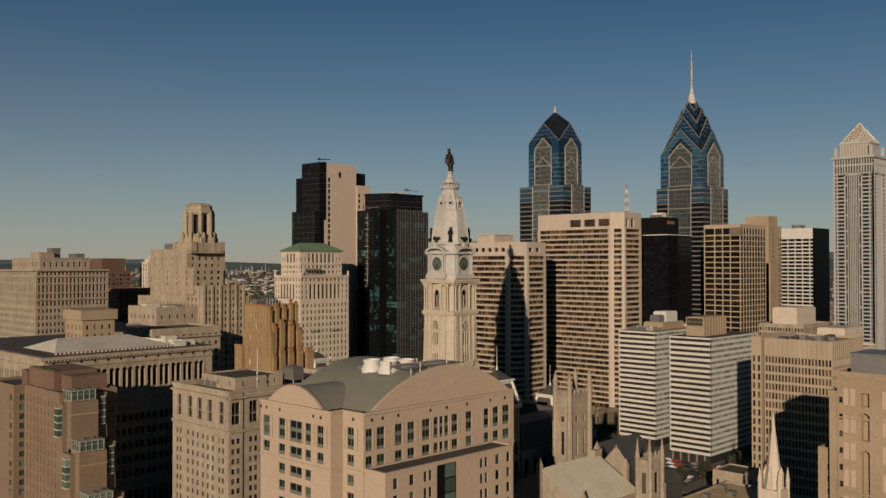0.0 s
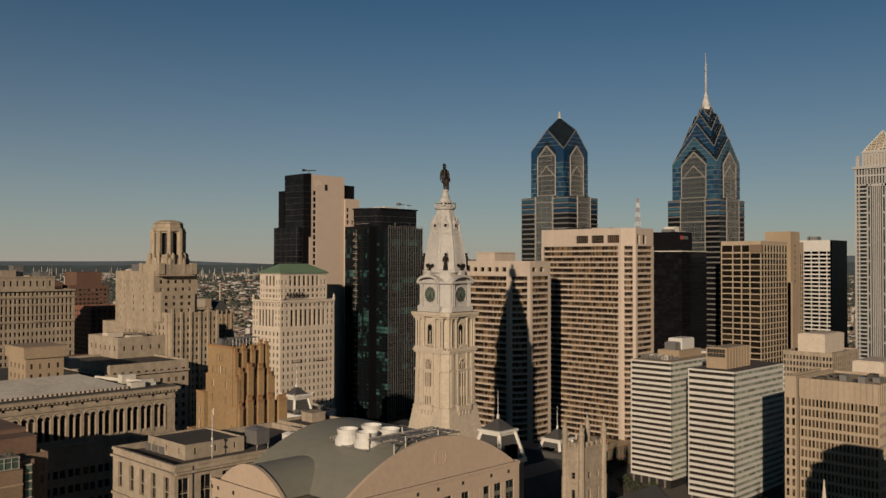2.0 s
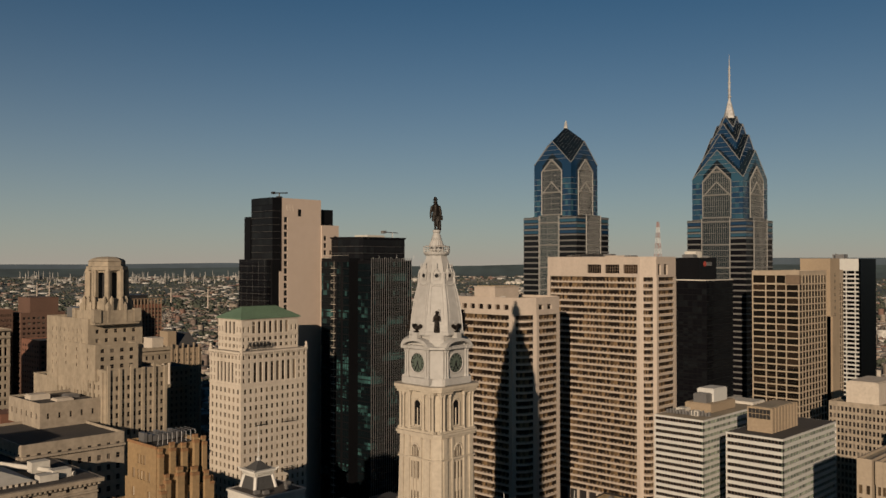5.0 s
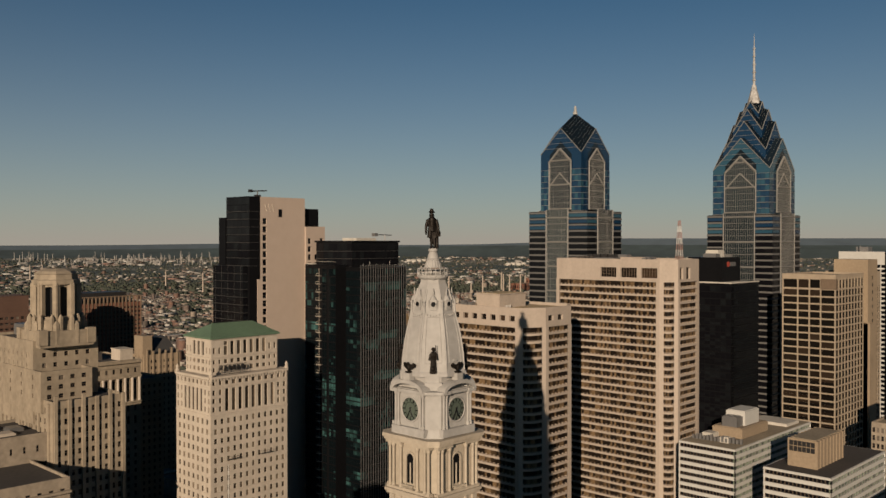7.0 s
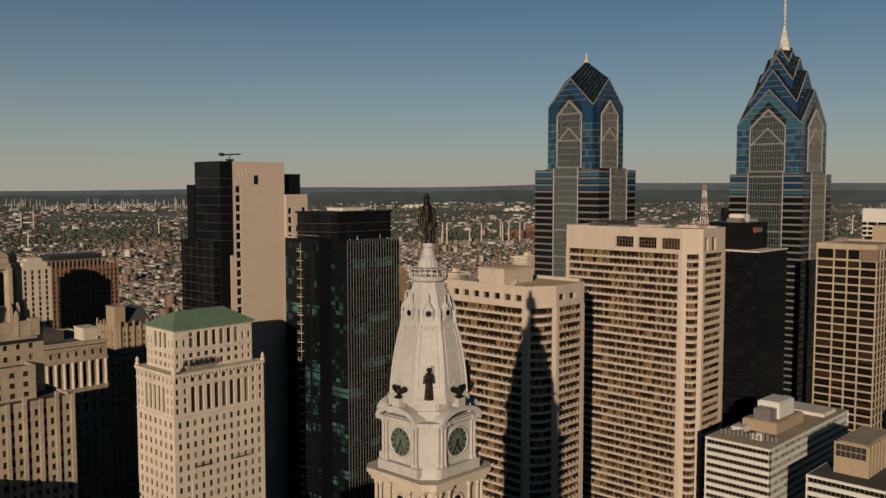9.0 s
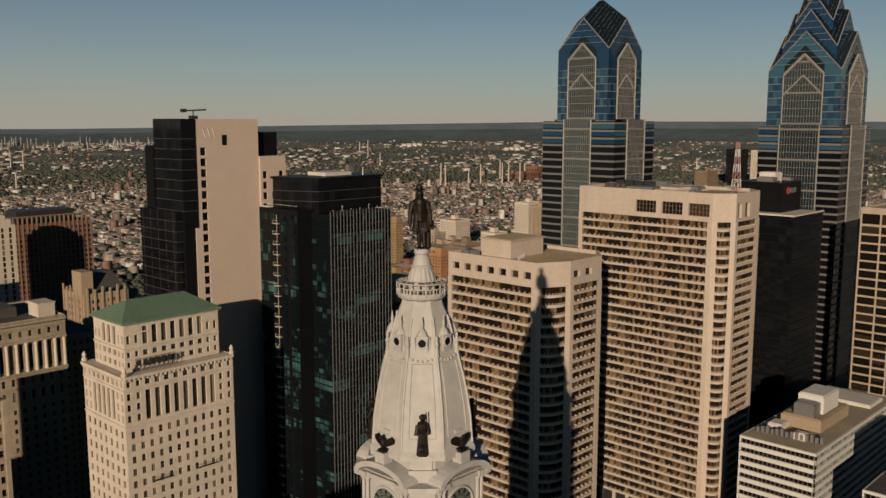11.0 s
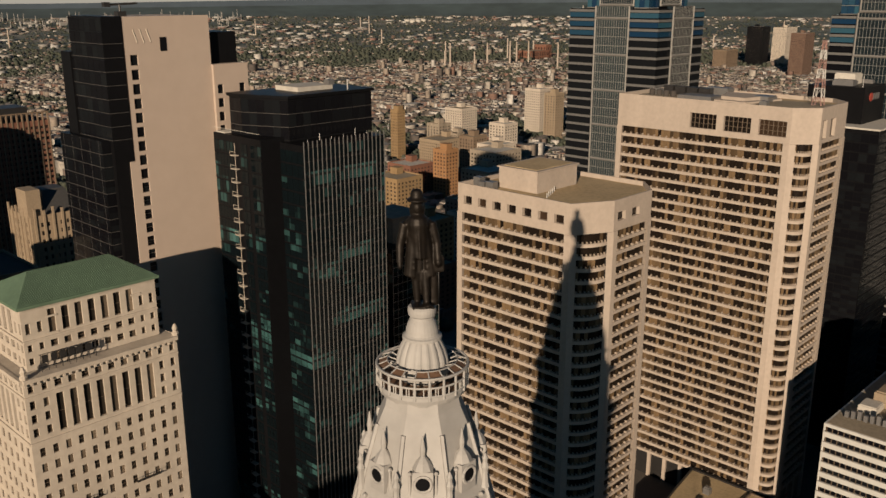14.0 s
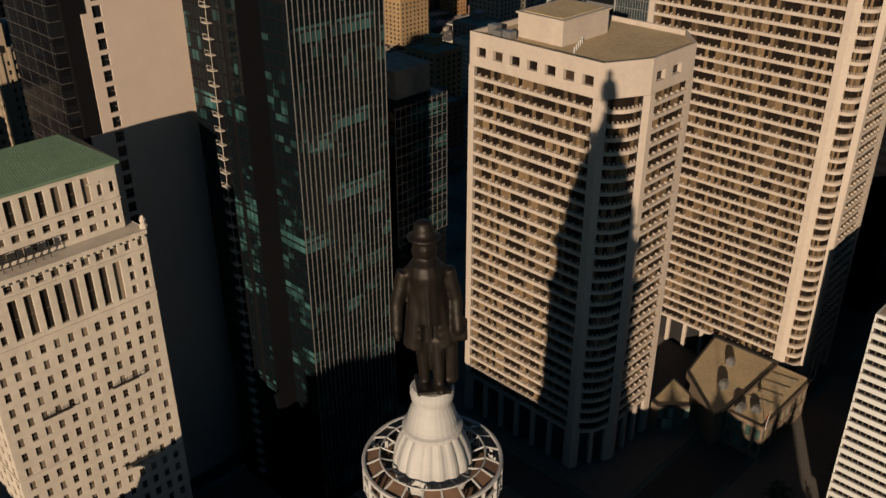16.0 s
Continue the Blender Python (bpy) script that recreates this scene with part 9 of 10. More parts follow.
gr.quad((-6, 78, 34), (32, 78, 34), (32, 98, 22.2), (-6, 98, 22.2))
part("gabled_roof", gr, SHEET_ROOF, b.root, "pale sheet pitched roof")
gw = Mesh()
gw.tri((31, 59, 22.4), (31, 97, 22.4), (31, 78, 33.6))
gw.tri((-5, 97, 22.4), (-5, 59, 22.4), (-5, 78, 33.6))
part("gable_wall", gw, LIMESTONE, b.root)
sm_ = Mesh()
for i in range(20):
    x = -5.5 + 1.95 * i
    sm_.beam((x, 78, 34.0), (x, 98, 22.2), 0.03, 4)
part("seam_work", sm_, SHEET_ROOF, b.root, kind="stuff")
stack = Mesh()
stack.box(-7.5, -2.5, 77.2, 79.4, 30, 35.6)
stack.box(-7.7, -2.3, 77.0, 79.6, 35.6, 36.0)
part("chimney", stack, LIMESTONE, b.root)
for x, y, h, w in ((-20, 78, 34.2, 6.5), (-22, 96, 26.5, 4.2)):
    gb = Mesh()
    gb.prism([(x - 0.5, y - w), (x + 0.5, y - w), (x + 0.5, y + w), (x - 0.5, y + w)], 0, h - w * 1.1)
    gb.tri((x + 0.5, y - w, h - w * 1.1), (x + 0.5, y + w, h - w * 1.1), (x + 0.5, y, h))
    gb.tri((x - 0.5, y + w, h - w * 1.1), (x - 0.5, y - w, h - w * 1.1), (x - 0.5, y, h))
    for s in (-1, 1):
        gb.beam((x, y + s * w, h - w * 1.1), (x, y, h + 0.1), 0.55, 4)
    gb.beam((x, y, h), (x, y, h + 1.6), 0.3, 4, r2=0.05)
    part("stone_gable", gb, LIMESTONE, b.root)
    rf = Mesh()
    rf.quad((x - 14, y - w, h - w * 1.1), (x - 0.5, y - w, h - w * 1.1), (x - 0.5, y, h - 0.3), (x - 14, y, h - 0.3))
    rf.quad((x - 14, y, h - 0.3), (x - 0.5, y, h - 0.3), (x - 0.5, y + w, h - w * 1.1), (x - 14, y + w, h - w * 1.1))
    rf.box(x - 14, x - 0.5, y - w + 0.3, y + w - 0.3, 0, h - w * 1.12)
    rf.tri((x - 14, y + w, h - w * 1.1), (x - 14, y - w, h - w * 1.1), (x - 14, y, h - 0.3))
    part("side_roof", rf, SLATE, b.root)
for x, y, h in ((32, 78, 35), (-6, 78, 35.5), (-6, 98, 27), (-9, 90, 30), (32, 98, 26)):
    c = Mesh()
    c.lathe([(1.3, 14), (1.3, h), (1.5, h + 0.2), (0.15, h + 3.4)], 4, x, y, turn=math.pi / 4)
    part("pinnacle", c, LIMESTONE, b.root)
b.done()
plain = Building("low_hall", "low flat-roofed hall beside the church", "building", (-34, 118, 0), LIMESTONE, (WINDOW, WINDOW_J), 40)
plain.block(-58, 16, 108.6, 134, 0, 19, evenly(4, 25, 0.4), evenly(12, 74, 0.4), [(3, 8), (10, 16)], roof=TAN_ROOF, parapet=0.8)
plain.block(-82, -66, 98, 112, 0, 21, evenly(3, 14, 0.3), evenly(3, 16, 0.3), [(4, 9), (11, 17)], roof=ROOF_DARK, parapet=0.6)
for i in range(6):
    u = Mesh()
    x, y = -8 + (i % 3) * 4.2, 112 + (i // 3) * 3.2
    u.quad((x, y, 18.6), (x + 3.9, y, 18.6), (x + 3.9, y - 2.4, 19.8), (x, y - 2.4, 19.8))
    u.quad((x, y - 2.4, 19.75), (x + 3.9, y - 2.4, 19.75), (x + 3.9, y, 18.55), (x, y, 18.55))
    u.beam((x + 0.5, y - 2.3, 18.2), (x + 0.5, y - 2.3, 19.75), 0.05, 4)
    u.beam((x + 3.4, y - 2.3, 18.2), (x + 3.4, y - 2.3, 19.75), 0.05, 4)
    part("solar_panel", u, GREEN_GLASS, plain.root)
for i, (x, y, w) in enumerate(((-30, 114, 3), (-40, 120, 4), (-22, 124, 2.5), (-48, 112, 3), (4, 122, 3.5))):
    u = Mesh()
    u.box(x - w / 2, x + w / 2, y - 1.2, y + 1.2, 18.2, 19.6 + 0.4 * (i % 3))
    u.beam((x, y + 1.2, 18.5), (x + 4, y + 4, 18.5), 0.2, 6)
    part("roof_unit", u, GREY_METAL, plain.root)
plain.done()

# slender stone spire of the next church
b = Building("church_spire", "pale stone church tower with a slender spire", "church", (-14, 149, 0), PALE_STONE, (WINDOW, WINDOW_J), 20)
b.block(-18, -10, 145, 153, 0, 31, [(3, 5)], [(3, 5)], [(8, 13), (18, 27)], depth=0.6)
sp = Mesh()
sp.lathe([(3.5, 31), (3.2, 32.5), (1.9, 42), (0.75, 52), (0.12, 58.5)], 8, -14, 149, turn=math.pi / 8)
part("spire", sp, PALE_STONE, b.root)
for x in (-17.6, -10.4):
    for y in (145.4, 152.6):
        pn = Mesh()
        pn.lathe([(0.7, 27), (0.7, 33), (0.85, 33.3), (0.08, 38.5)], 8, x, y)
        part("pinnacle", pn, PALE_STONE, b.root)
for k in range(4):
    lu = Mesh()
    w = math.pi / 2 * k
    cx_, cy_ = -14 + 2.9 * math.cos(w), 149 + 2.9 * math.sin(w)
    lu.box(cx_ - 0.6, cx_ + 0.6, cy_ - 0.6, cy_ + 0.6, 31, 36)
    lu.prism([(cx_ - 0.75, cy_ - 0.75), (cx_ + 0.75, cy_ - 0.75), (cx_ + 0.75, cy_ + 0.75), (cx_ - 0.75, cy_ + 0.75)], 36, 39, poly_top=[(cx_ - 0.05, cy_ - 0.05), (cx_ + 0.05, cy_ - 0.05), (cx_ + 0.05, cy_ + 0.05), (cx_ - 0.05, cy_ + 0.05)])
    part("spire_light", lu, PALE_STONE, b.root)
b.done()

# ---- trees and cars on the square by the white blocks ----
def street_tree(x, y, h):
    tree = thing("street_tree", "green leafy street tree on the square", "tree", "trees on the square", at=(x, y, 0.18))
    t = Mesh()
    t.beam((x, y, 0.18), (x, y, h * 0.5), 0.25, 7, r2=0.14)
    for i in range(5):
        w = 2 * math.pi * i / 5 + rng.uniform(-0.3, 0.3)
        t.beam((x, y, h * (0.32 + 0.04 * i)), (x + h * 0.28 * math.cos(w), y + h * 0.28 * math.sin(w), h * rng.uniform(0.6, 0.85)), 0.1, 5, r2=0.04)
    part("trunk", t, BARK, tree)
    c = Mesh()
    for i in range(420):
        w, u = rng.uniform(0, 2 * math.pi), rng.uniform(-1, 1)
        rr = h * 0.34 * rng.uniform(0.45, 1.0) * (1 - 0.25 * math.sin(3 * w))
        px, py, pz = x + rr * math.cos(w) * math.sqrt(1 - u * u), y + rr * math.sin(w) * math.sqrt(1 - u * u), h * 0.66 + h * 0.34 * u * rng.uniform(0.6, 1)
        s = rng.uniform(0.25, 0.5)
        a, e = rng.uniform(0, 6.3), rng.uniform(-0.8, 0.8)
        d1 = Vector((math.cos(a), math.sin(a), e)) * s
        d2 = Vector((-math.sin(a), math.cos(a), rng.uniform(-0.8, 0.8))) * s
        p = Vector((px, py, pz))
        c.quad(p - d1, p - d2, p + d1, p + d2)
    part("crown", c, LEAF, tree)


for x, y, h in ((-148, -9, 12), (-136, 6, 13), (-127, 15, 12), (-109, 45, 12), (-100, 35, 12), (-114, 32, 10), (-164, -29, 11), (-151, 7, 10), (-142, -18, 12), (-95, 44, 9), (-118, 18, 11), (-124, 26, 9), (-112, 8, 12), (-120, -4, 10), (-128, 62, 9), (-118, 66, 11), (-106, 60, 10), (-112, -16, 11), (-100, 2, 9), (-150, 66, 10), (-165, 62, 9), (-210, -28, 10), (-196, -26, 9), (-172, -34, 11), (-160, -30, 8)):
    street_tree(x, y, h)

CAR_PAINTS = [material("car_paint_" + n, c, 0.3, vary=0.05, bump=0.0, spec=0.6) for n, c in (("white", (0.6, 0.6, 0.58)), ("grey", (0.2, 0.2, 0.2)), ("black", (0.02, 0.02, 0.02)), ("red", (0.3, 0.03, 0.02)))]
CAR_NAMES = ("white", "grey", "black", "red")
cb = Mesh()
cb.prism([(-2.2, -0.9), (2.2, -0.9), (2.2, 0.9), (-2.2, 0.9)], 0.35, 0.85)
cb.prism([(-1.6, -0.82), (1.2, -0.82), (1.2, 0.82), (-1.6, 0.82)], 0.85, 1.45, poly_top=[(-1.1, -0.68), (0.5, -0.68), (0.5, 0.68), (-1.1, 0.68)])
wl = Mesh()
wl.beam((0, -0.1, 0), (0, 0.1, 0), 0.35, 12)
wheel_mesh = wl.data("wheel", [BLACK_PANEL])
bodies = [cb.data("car_body", [p]) for p in CAR_PAINTS]
for i in range(26):
    k = i % 4
    x, y, turn = (-152 + (i % 3) * 7.5 + 0.4 * (i % 4), 26 + (i // 3) * 5.6, 90 if i % 5 else 70) if i < 18 else (-170 + (i - 18) * 8, 56 + (i % 2) * 3, 0)
    car = thing("car", CAR_NAMES[k] + " car standing on the dark street", "car", "cars on the street", at=(x, y, 0.05))
    car.rotation_euler = (0, 0, radians(turn))
    ob = new("car_body", bodies[k])
    ob.parent = car
    for wx in (-1.4, 1.4):
        for wy in (-0.85, 0.85):
            w = new("wheel", wheel_mesh)
            w.location = (wx, wy, 0.35)
            w.parent = car

# ---- tan tower beside the church ----
b = Building("apartment_tower", "tan brick tower with rounded window bays", "apartment tower", (20, 205, 0), BUFF, (WINDOW, WINDOW_J), 120)
shell = Mesh()
b.face((27, 187), (27, 193.2), 0, 80, [(0.5, 1.6)], storeys(4, 74, 14, 0.36, 0.3), 0.4, body=shell)
b.face((27, 193.2), (27, 197), 0, 80, [(0.8, 3.0)], [(4, 33), (36, 57), (60, 68), (70, 74)], 1.6, pane=False, body=shell)
b.face((27, 197), (27, 222), 0, 80, evenly(3, 25, 0.1, 1), storeys(4, 74, 14, 0.36, 0.3), 0.4, body=shell)
b.face((27, 222), (2, 222), 0, 80, (), (), body=shell)
b.face((2, 222), (2, 187), 0, 80, (), (), body=shell)
b.face((2, 187), (27, 187), 0, 80, (), (), body=shell)
shell.quad((2, 187, 79.4), (27, 187, 79.4), (27, 222, 79.4), (2, 222, 79.4))
part("wall", shell, BUFF, b.root)
b.block(4, 26.6, 184.5, 186.9, 0, 74, (), (), (), roof=ROOF_GRAVEL, parapet=0.5)
for z0, z1 in ((27, 33), (51, 57), (63, 68)):
    head = Mesh()
    for k in range(8):
        a0, a1 = math.pi * k / 8, math.pi * (k + 1) / 8
        head.beam((27.05, 195.1 + 1.5 * math.cos(a0), z1 - 1.2 + 1.5 * math.sin(a0)), (27.05, 195.1 + 1.5 * math.cos(a1), z1 - 1.2 + 1.5 * math.sin(a1)), 0.28, 5)
    part("arch_head", head, BUFF, b.root)
for z in (20, 44, 66, 78):
    b.lines((27, 187), (27, 222), [z], 0.5, 0.2)
for k in range(9):
    for y in (189.6, 191.6, 200.5):
        panel = Mesh()
        panel.box(27.0, 27.1, y - 0.7, y + 0.7, 6 + 8 * k, 11 + 8 * k)
        part("wall_panel", panel, ROSE_STONE, b.root)
b.block(-2, 24, 180, 187, 0, 56, evenly(1, 7, 0.3, 1), evenly(4, 26, 0.25, 1), storeys(4, 52, 13, 0.5), roof=ROOF_GRAVEL)
u = Mesh()
u.box(8, 24, 190, 206, 79.4, 85)
u.box(7.6, 24.4, 189.6, 206.4, 85, 85.4)
part("roof_house", u, GREY_METAL, b.root)
b.done()

# ---- further houses round the centre ----
def plain_house(name, label, category, x0, x1, y0, y1, z1, wall, ec, nc, fl, share=0.5, roof=ROOF_GRAVEL, single=60, pane=None, hut=None):
    b = Building(name, label, category, ((x0 + x1) / 2, (y0 + y1) / 2, 0), wall, pane or (WINDOW, WINDOW_J), single)
    b.block(x0, x1, y0, y1, 0, z1, evenly(ec, y1 - y0, share, 0.6), evenly(nc, x1 - x0, share, 0.6), storeys(4, z1 - 2.5, fl, 0.5), roof=roof)
    if hut:
        hx0, hx1, hy0, hy1, hz = hut
        u = Mesh()
        u.box(hx0, hx1, hy0, hy1, z1 - 1.2, hz)
        u.box(hx0 - 0.2, hx1 + 0.2, hy0 - 0.2, hy1 + 0.2, hz, hz + 0.35)
        part("roof_house", u, wall, b.root)
    return b


b = plain_house("office_block", "pale stone block with stepped roof terraces", "office block", 50, 88, -168, -118, 80, LIMESTONE, 12, 10, 18, 0.4, ROOF_DARK, 120)
b.lines((88, -168), (88, -118), [75.0], 0.8, 1.3)
b.lines((88, -118), (50, -118), [75.0], 0.8, 1.3)
b.block(40, 69, -182, -150, 78.8, 89.0, evenly(6, 32, 0.25, 1), evenly(6, 29, 0.2, 1), [(82.5, 84.8)], roof=ROOF_DARK)
for i, (x, y, w, h) in enumerate(((62, -170, 8, 3.4), (50, -166, 5, 2.6), (56, -160, 7, 2.2), (100, -128, 4, 3), (102, -136, 5, 4))):
    u = Mesh()
    u.box(x - w / 2, x + w / 2, y - 3, y + 3, 79 if x > 98 else 86.5, (80 if x > 98 else 86.5) + h)
    u.box(x - w / 2 + 0.4, x + w / 2 - 0.4, y - 2.6, y + 2.6, (80 if x > 98 else 86.5) + h, (80.3 if x > 98 else 86.8) + h)
    part("roof_unit", u, GREY_METAL if i % 2 else PALE_STONE, b.root)
b.done()
b = Building("office_block", "classical stone block with a row of columns", "office block", (-33, -284, 0), STAINED, (WINDOW, WINDOW_J), 120)
b.block(-50, -13, -304, -263.5, 0, 96, evenly(10, 40.5, 0.34, 1), evenly(9, 37, 0.34, 1), storeys(4, 60, 14, 0.5) + [(62.5, 66.5), (69.0, 72.0), (75.5, 85.6), (89.0, 91.4)], roof=ROOF_DARK)
for z, s_, o_ in ((94.2, 1.2, 1.3), (92.0, 0.7, 0.5), (86.6, 1.0, 0.9), (73.6, 0.9, 0.9), (67.6, 0.5, 0.5)):
    b.lines((-13, -304), (-13, -263.5), [z], s_, o_)
    b.lines((-13, -263.5), (-50, -263.5), [z], s_, o_)
for i in range(10):
    c = Mesh()
    c.lathe([(0.85, 74.5), (0.72, 75.4), (0.62, 84.8), (0.9, 86.6)], 8, -13.9 - i * 3.9, -262.9)
    part("column", c, PALE_STONE, b.root)
u = Mesh()
u.box(-48, -41, -278, -268, 95, 100.5)
u.box(-48.3, -40.7, -278.3, -267.7, 100.5, 101)
part("roof_house", u, PALE_STONE, b.root)
u = Mesh()
u.box(-36, -20, -296, -278, 95, 99)
part("roof_house", u, ROOF_DARK, b.root)
b.done()
b = plain_house("office_block", "small stone block behind the colonnade", "office block", -73, -56, -318, -282, 82, BUFF, 8, 5, 20, 0.4, ROOF_DARK, 60)
b.lines((-56, -318), (-56, -282), [79.5, 70], 0.8, 0.8)
b.lines((-56, -282), (-73, -282), [79.5, 70], 0.8, 0.8)
b.done()
b = plain_house("apartment_slab", "red-brown brick slab with a skeleton roof storey", "apartment block", -170, -111, -524, -494, 109, RED_BRICK, 10, 20, 30, 0.62, ROOF_DARK, 60)
for i in range(20):
    c = Mesh()
    c.box(-169.7 + i * 3.05, -169.0 + i * 3.05, -495, -493.6, 0, 114.0)
    part("pier", c, BROWN_BRICK, b.root)
u = Mesh()
u.box(-160, -122, -518, -500, 108, 117)
part("roof_house", u, DARK_STONE, b.root)
c = Mesh()
c.box(-170, -111, -494.6, -493.8, 113.4, 114.2)
c.box(-111.8, -111, -524, -494, 113.4, 114.2)
part("skeleton_rim", c, BROWN_BRICK, b.root)
b.done()
# pale tower before the brick slab
b = Building("apartment_tower", "pale tower with tall dark window strips and a rounded top", "apartment tower", (-96, -466, 0), PALE_STONE, (WINDOW, WINDOW_J), 80)
b.block(-106, -86, -471, -460, 0, 113.5, evenly(2, 11, 0.34, 0.8), evenly(4, 20, 0.36, 0.8), storeys(6, 112, 30, 0.8, 0.1), roof=ROOF_PALE)
for x0, x1, y0, y1, z0, z1 in ((-104, -88, -470, -461, 112.5, 116.5), (-101, -91, -469, -462, 116.5, 119.0)):
    u = Mesh()
    u.box(x0, x1, y0, y1, z0, z1)
    u.prism([(x0 + 0.2, y0 + 0.2), (x1 - 0.2, y0 + 0.2), (x1 - 0.2, y1 - 0.2), (x0 + 0.2, y1 - 0.2)], z1, z1 + 0.8, poly_top=[(x0 + 2, y0 + 2), (x1 - 2, y0 + 2), (x1 - 2, y1 - 2), (x0 + 2, y1 - 2)])
    part("top_step", u, PALE_STONE, b.root)
b.done()
# two brown brick slabs with pale floor bands
for x0, x1, y0, y1, z1, hut in ((-90, -56, -536, -500, 105.5, (-87, -65, -530, -506, 116.5)), (-50, -36, -532, -500, 108.5, None), (-34, -10, -520, -490, 96, None)):
    b = plain_house("apartment_slab", "brown brick apartment slab with pale floor bands", "apartment block", x0, x1, y0, y1, z1, SLAB_BRICK, 8, 9, 26, 0.6, ROOF_DARK, 20, hut=hut)
    for k in range(11):
        z = 58 + 4.0 * k
        if z < z1 - 2:
            b.lines((x1, y0), (x1, y1), [z], 0.35, 0.3)
            b.lines((x1, y1), (x0, y1), [z], 0.35, 0.3)
    b.done()
b = plain_house("office_tower", "tan stone tower with a dark hipped roof", "office tower", -123, -98, -378, -352, 85, BUFF, 8, 8, 20, 0.4, None, 100)
for i in range(6):
    b.ribs((-98, -352), (-123, -352), [2 + i * 4.2], 0, 88.5 - 1.2 * (i % 2), 1.0, 0.6)
    b.ribs((-98, -378), (-98, -352), [2 + i * 4.4], 0, 88.5 - 1.2 * (i % 2), 1.0, 0.6)
stub = Mesh()
stub.box(-104, -97.6, -364, -353, 84, 97)
part("stair_tower", stub, BUFF, b.root)
r = Mesh()
r.prism([(-122, -377), (-104.2, -377), (-104.2, -353), (-122, -353)], 85, 95, poly_top=[(-118, -370), (-108, -370), (-108, -360), (-118, -360)])
part("hipped_roof", r, SLATE, b.root)
b.done()
b = Building("glass_block", "dark glass office block with pale window bars", "office block", (-136, -144, 0), BLACK_PANEL, (TEAL_GLASS, TEAL_GLASS_J), 80)
b.body.box(-152, -131, -168, -146, 0, 104)
glazed(b, (-131, -168), (-131, -146), 4, 103, 10, 28, None, 0.3, 0.06)
glazed(b, (-131, -146), (-152, -146), 4, 103, 12, 28, None, 0.3, 0.06)
u = Mesh()
u.box(-150, -136, -166, -151, 104, 112)
u.box(-150.4, -135.6, -166.4, -150.6, 112, 112.5)
part("roof_house", u, LIMESTONE, b.root)
for i in range(11):
    m = Mesh()
    m.box(-131 - 21 * i / 10 - 0.07, -131 - 21 * i / 10 + 0.07, -146, -145.8, 60, 104.4)
    part("mullion", m, GREY_METAL, b.root)
for i in range(16):
    m = Mesh()
    m.box(-152, -130.9, -146, -145.82, 60 + 2.9 * i, 60.16 + 2.9 * i)
    part("transom", m, GREY_METAL, b.root)
b.done()
plain_house("office_block", "buff low block behind the court house", "office block", 59.6, 78, -7.6, 15, 69, LIMESTONE, 6, 5, 15, 0.22, ROOF_DARK, 60, hut=(64, 70, -4, 2, 71)).done()
plain_house("office_block", "brick block with a red top storey", "office block", 30, 62, -262, -236, 66, RED_BRICK, 7, 8, 16, 0.45, ROOF_DARK, 60, hut=(36, 50, -258, -244, 71)).done()
plain_house("office_block", "low dark-roofed block beside the store", "office block", 110, 160, -262, -205, 62, LIMESTONE, 10, 10, 14, 0.4, ROOF_DARK, 60, hut=(120, 140, -240, -215, 68)).done()
plain_house("office_block", "small tan tower among the low roofs", "office block", 113, 128, -124, -106, 88, BUFF, 4, 4, 20, 0.3, ROOF_DARK, 40, hut=(112, 129, -125, -105, 91)).done()
plain_house("hotel_block", "red brick mid-rise far behind the bank tower", "building", -60, -30, -430, -400, 92, RED_BRICK, 7, 7, 24, 0.5, ROOF_DARK, 60).done()

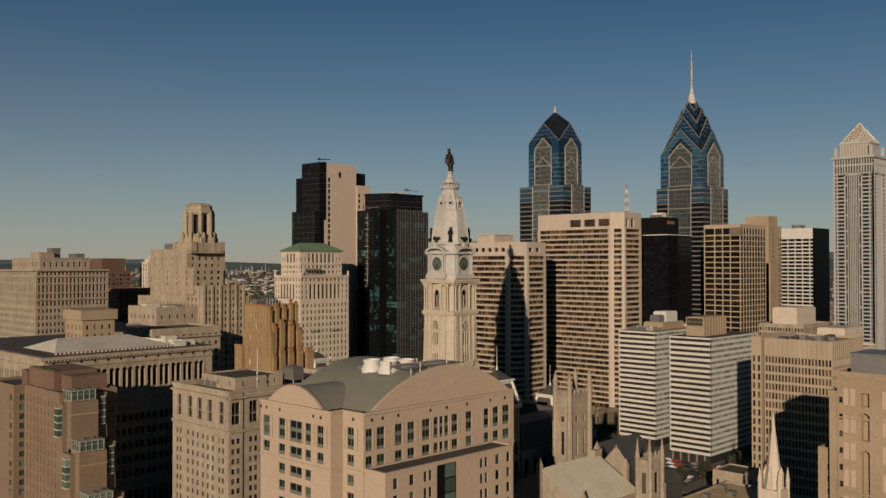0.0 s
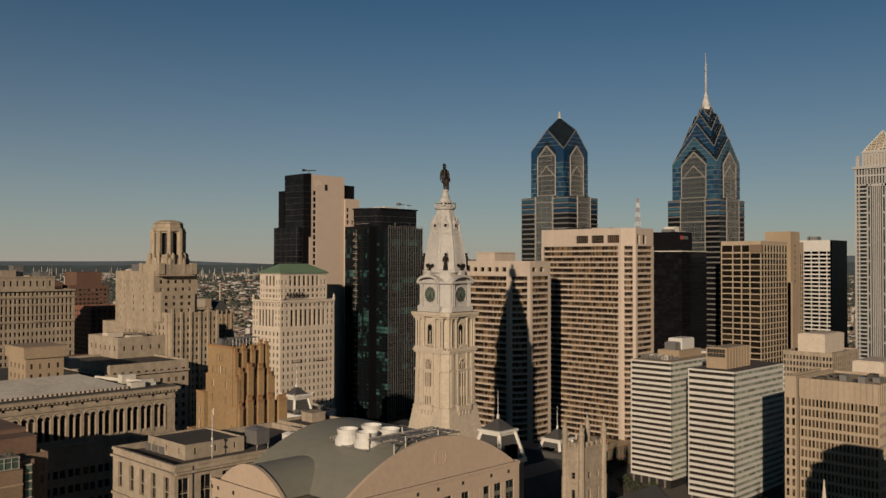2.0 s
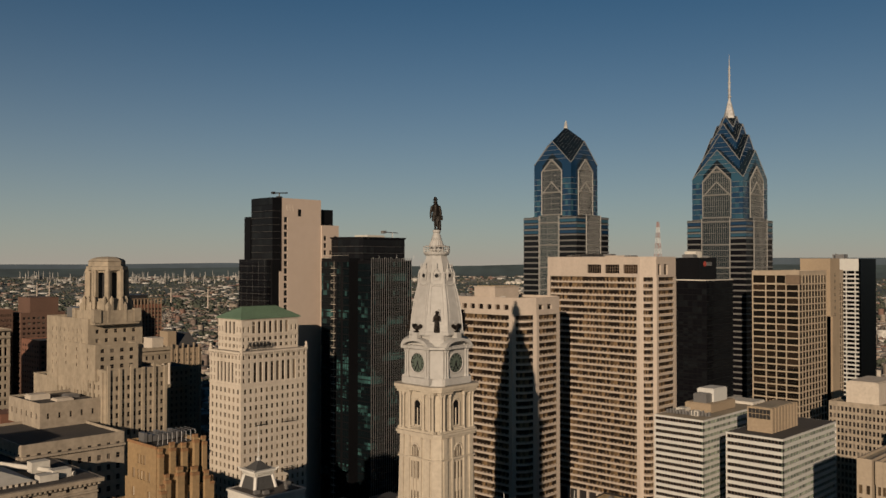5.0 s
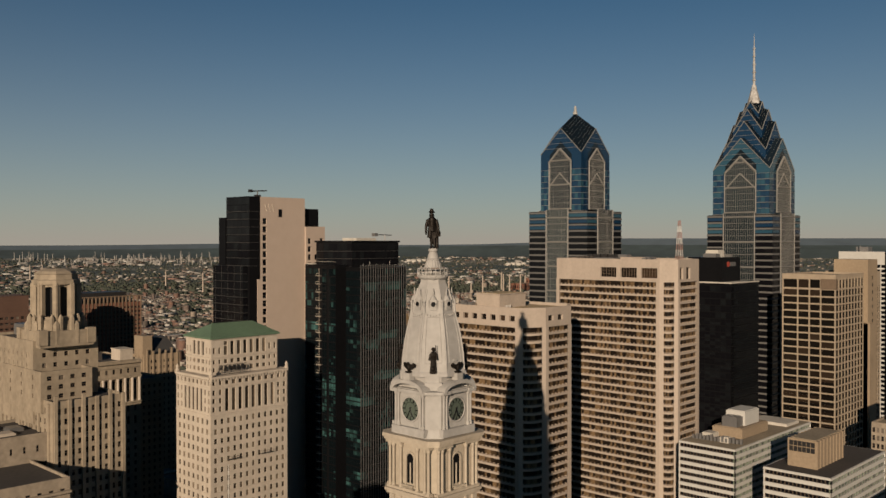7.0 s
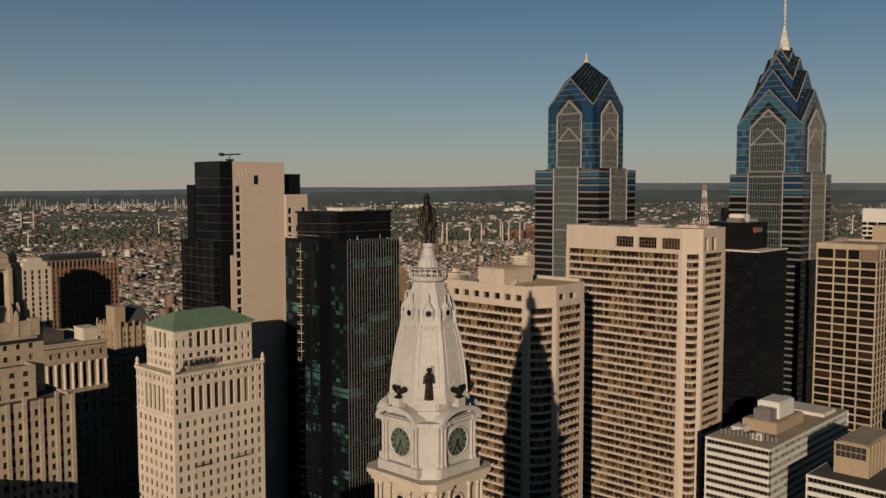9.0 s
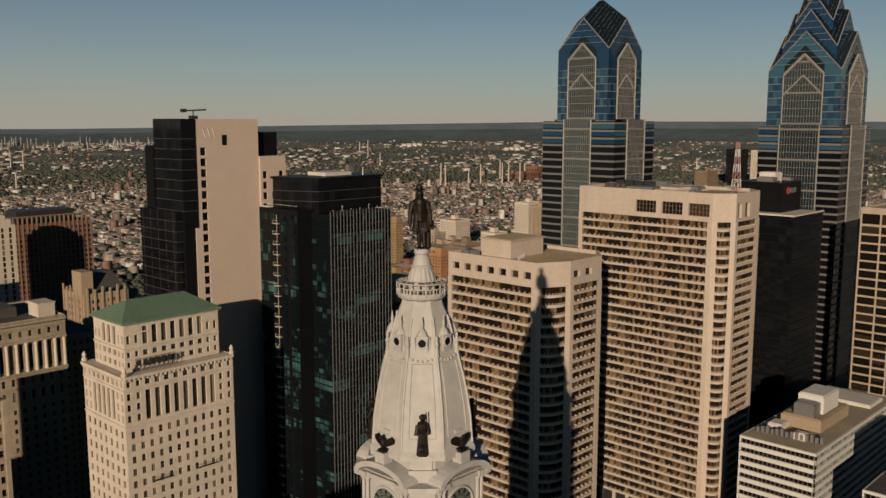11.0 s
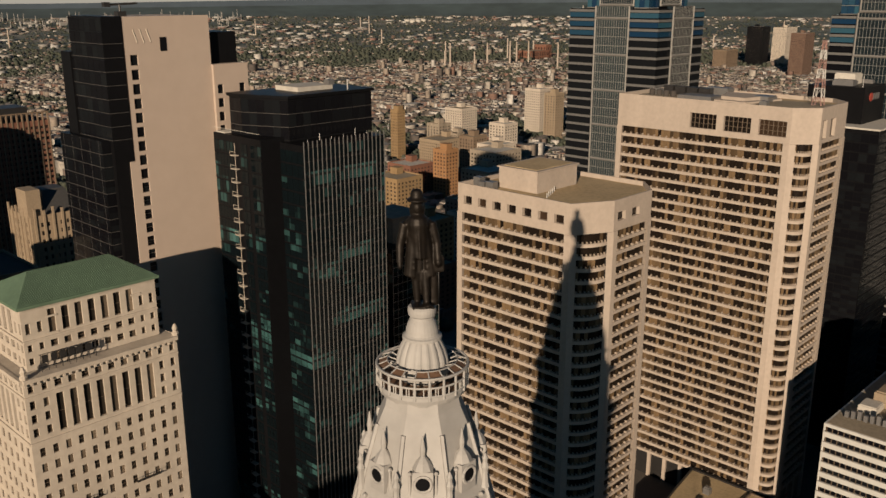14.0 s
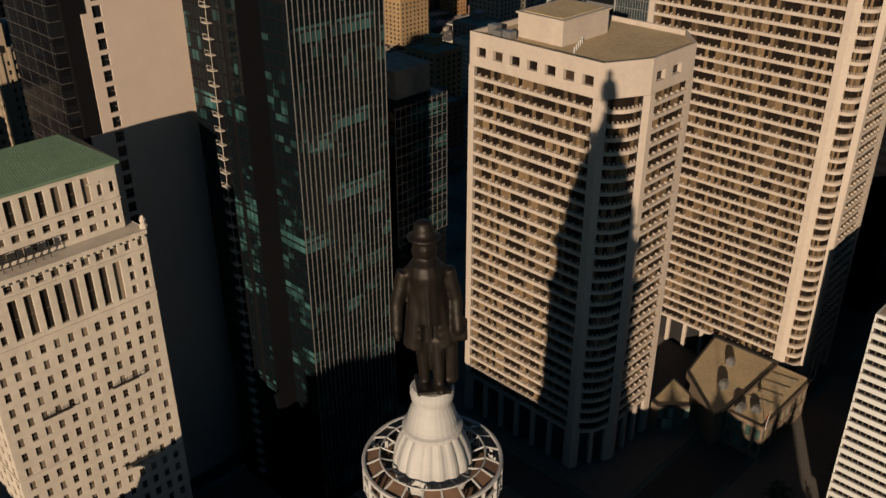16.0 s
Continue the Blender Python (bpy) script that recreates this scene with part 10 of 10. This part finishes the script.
# ---- mid-rise houses in the shadowed quarter behind the glass towers ----
MID = (
    ("brown brick mid-rise with pale top band", -436, -408, -470, -440, 44, TAN_BRICK), ("orange brick mid-rise house with dark windows", -330, -308, -330, -306, 52, TAN_BRICK),
    ("pale stone mid-rise house with flat roof", -400, -372, -352, -330, 40, PALE_STONE), ("beige mid-rise house with a flat roof", -500, -470, -430, -400, 46, LIMESTONE),
    ("brick corner house with a white cornice", -300, -282, -296, -276, 36, RED_BRICK), ("beige mid-rise with roof huts", -560, -525, -470, -440, 50, LIMESTONE),
    ("pale apartment tower with balconies", -905, -875, -690, -665, 62, PALE_STONE), ("tan brick apartment tower with balconies", -880, -862, -648, -630, 60, BUFF),
    ("pale stone office house on a street corner", -620, -590, -520, -495, 42, PALE_STONE), ("grey stone house with a flat roof", -440, -415, -395, -370, 36, TRIM_GRANITE),
    ("red brick loft house with many windows", -520, -490, -540, -510, 34, RED_BRICK), ("beige brick loft house with roof hut", -640, -600, -610, -580, 36, BUFF),
    ("yellow brick tower with small windows", -380, -360, -470, -450, 58, TAN_BRICK), ("white slab apartment house near the river", -1010, -960, -330, -310, 70, PALE_STONE),
    ("dark grey slab with glass strips", -930, -900, -300, -270, 80, TRIM_GRANITE), ("dark red brick slab far behind", -820, -790, -240, -220, 76, RED_BRICK),
    ("pale block by the river", -1100, -1060, -420, -395, 48, LIMESTONE), ("red brick tower house with roof hut", -260, -238, -430, -405, 48, RED_BRICK),
    ("beige brick house with a flat roof", -230, -205, -360, -336, 40, BUFF), ("grey low block with a gravel roof", -330, -300, -400, -375, 30, TRIM_GRANITE),
    ("orange brick block with a pale top storey", -529, -513, -504, -488, 48, ORANGE_BRICK), ("cream corner block with rows of windows", -789, -761, -727, -698, 44, PALE_STONE),
    ("low cream block with roof huts", -665, -646, -645, -626, 44, LIMESTONE), ("small cream block beside a larger one", -646, -635, -599, -588, 40, LIMESTONE),
    ("narrow tan tower with balconies", -634, -622, -678, -667, 58, TAN_BRICK), ("white flat-roofed block with many windows", -731, -708, -607, -584, 42, PALE_STONE),
    ("dark brick block in the shade", -606, -586, -540, -521, 48, BROWN_BRICK))
FAR_RIVER = (
    ("dark glass tower far across the river", -2165, -2120, -985, -945, 101, BLACK_PANEL), ("white slab with window rows across the river", -2290, -2225, -965, -930, 96, PALE_STONE),
    ("dark red slab tower across the river", -1965, -1915, -785, -753, 97, RED_BROWN), ("low brown block across the river", -2060, -2000, -1010, -975, 48, BROWN_BRICK))
for label, x0, x1, y0, y1, z1, wall in MID + FAR_RIVER:
    n = max(4, int((x1 - x0) / 4))
    b = plain_house("mid_rise", label, "building", x0, x1, y0, y1, z1, wall, n, n, max(6, int(z1 / 3.6)), 0.45, ROOF_PALE if z1 % 4 else ROOF_GRAVEL, 8, hut=(x0 + 4, x0 + 11, y0 + 4, y0 + 12, z1 + 4))
    b.done()

# ---- red and white mast on the taller beige tower ----
mast = thing("radio_mast", "red and white lattice mast on a tower roof", "mast", at=(-246.5, -61.7, 146.2))
for k in range(7):
    z0, z1 = 146.2 + 3.1 * k, 146.2 + 3.1 * (k + 1)
    s0, s1 = 1.5 - 0.15 * k, 1.5 - 0.15 * (k + 1)
    m = Mesh()
    q0 = [(-246.5 + sx * s0, -61.7 + sy * s0, z0) for sx, sy in ((-1, -1), (1, -1), (1, 1), (-1, 1))]
    q1 = [(-246.5 + sx * s1, -61.7 + sy * s1, z1) for sx, sy in ((-1, -1), (1, -1), (1, 1), (-1, 1))]
    for i in range(4):
        m.beam(q0[i], q1[i], 0.16, 4)
        m.beam(q0[i], q1[(i + 1) % 4], 0.09, 4)
        m.beam(q1[i], q1[(i + 1) % 4], 0.1, 4)
    part("mast_section", m, ROSE_PAINT if k % 2 == 0 else WHITE_METAL, mast)
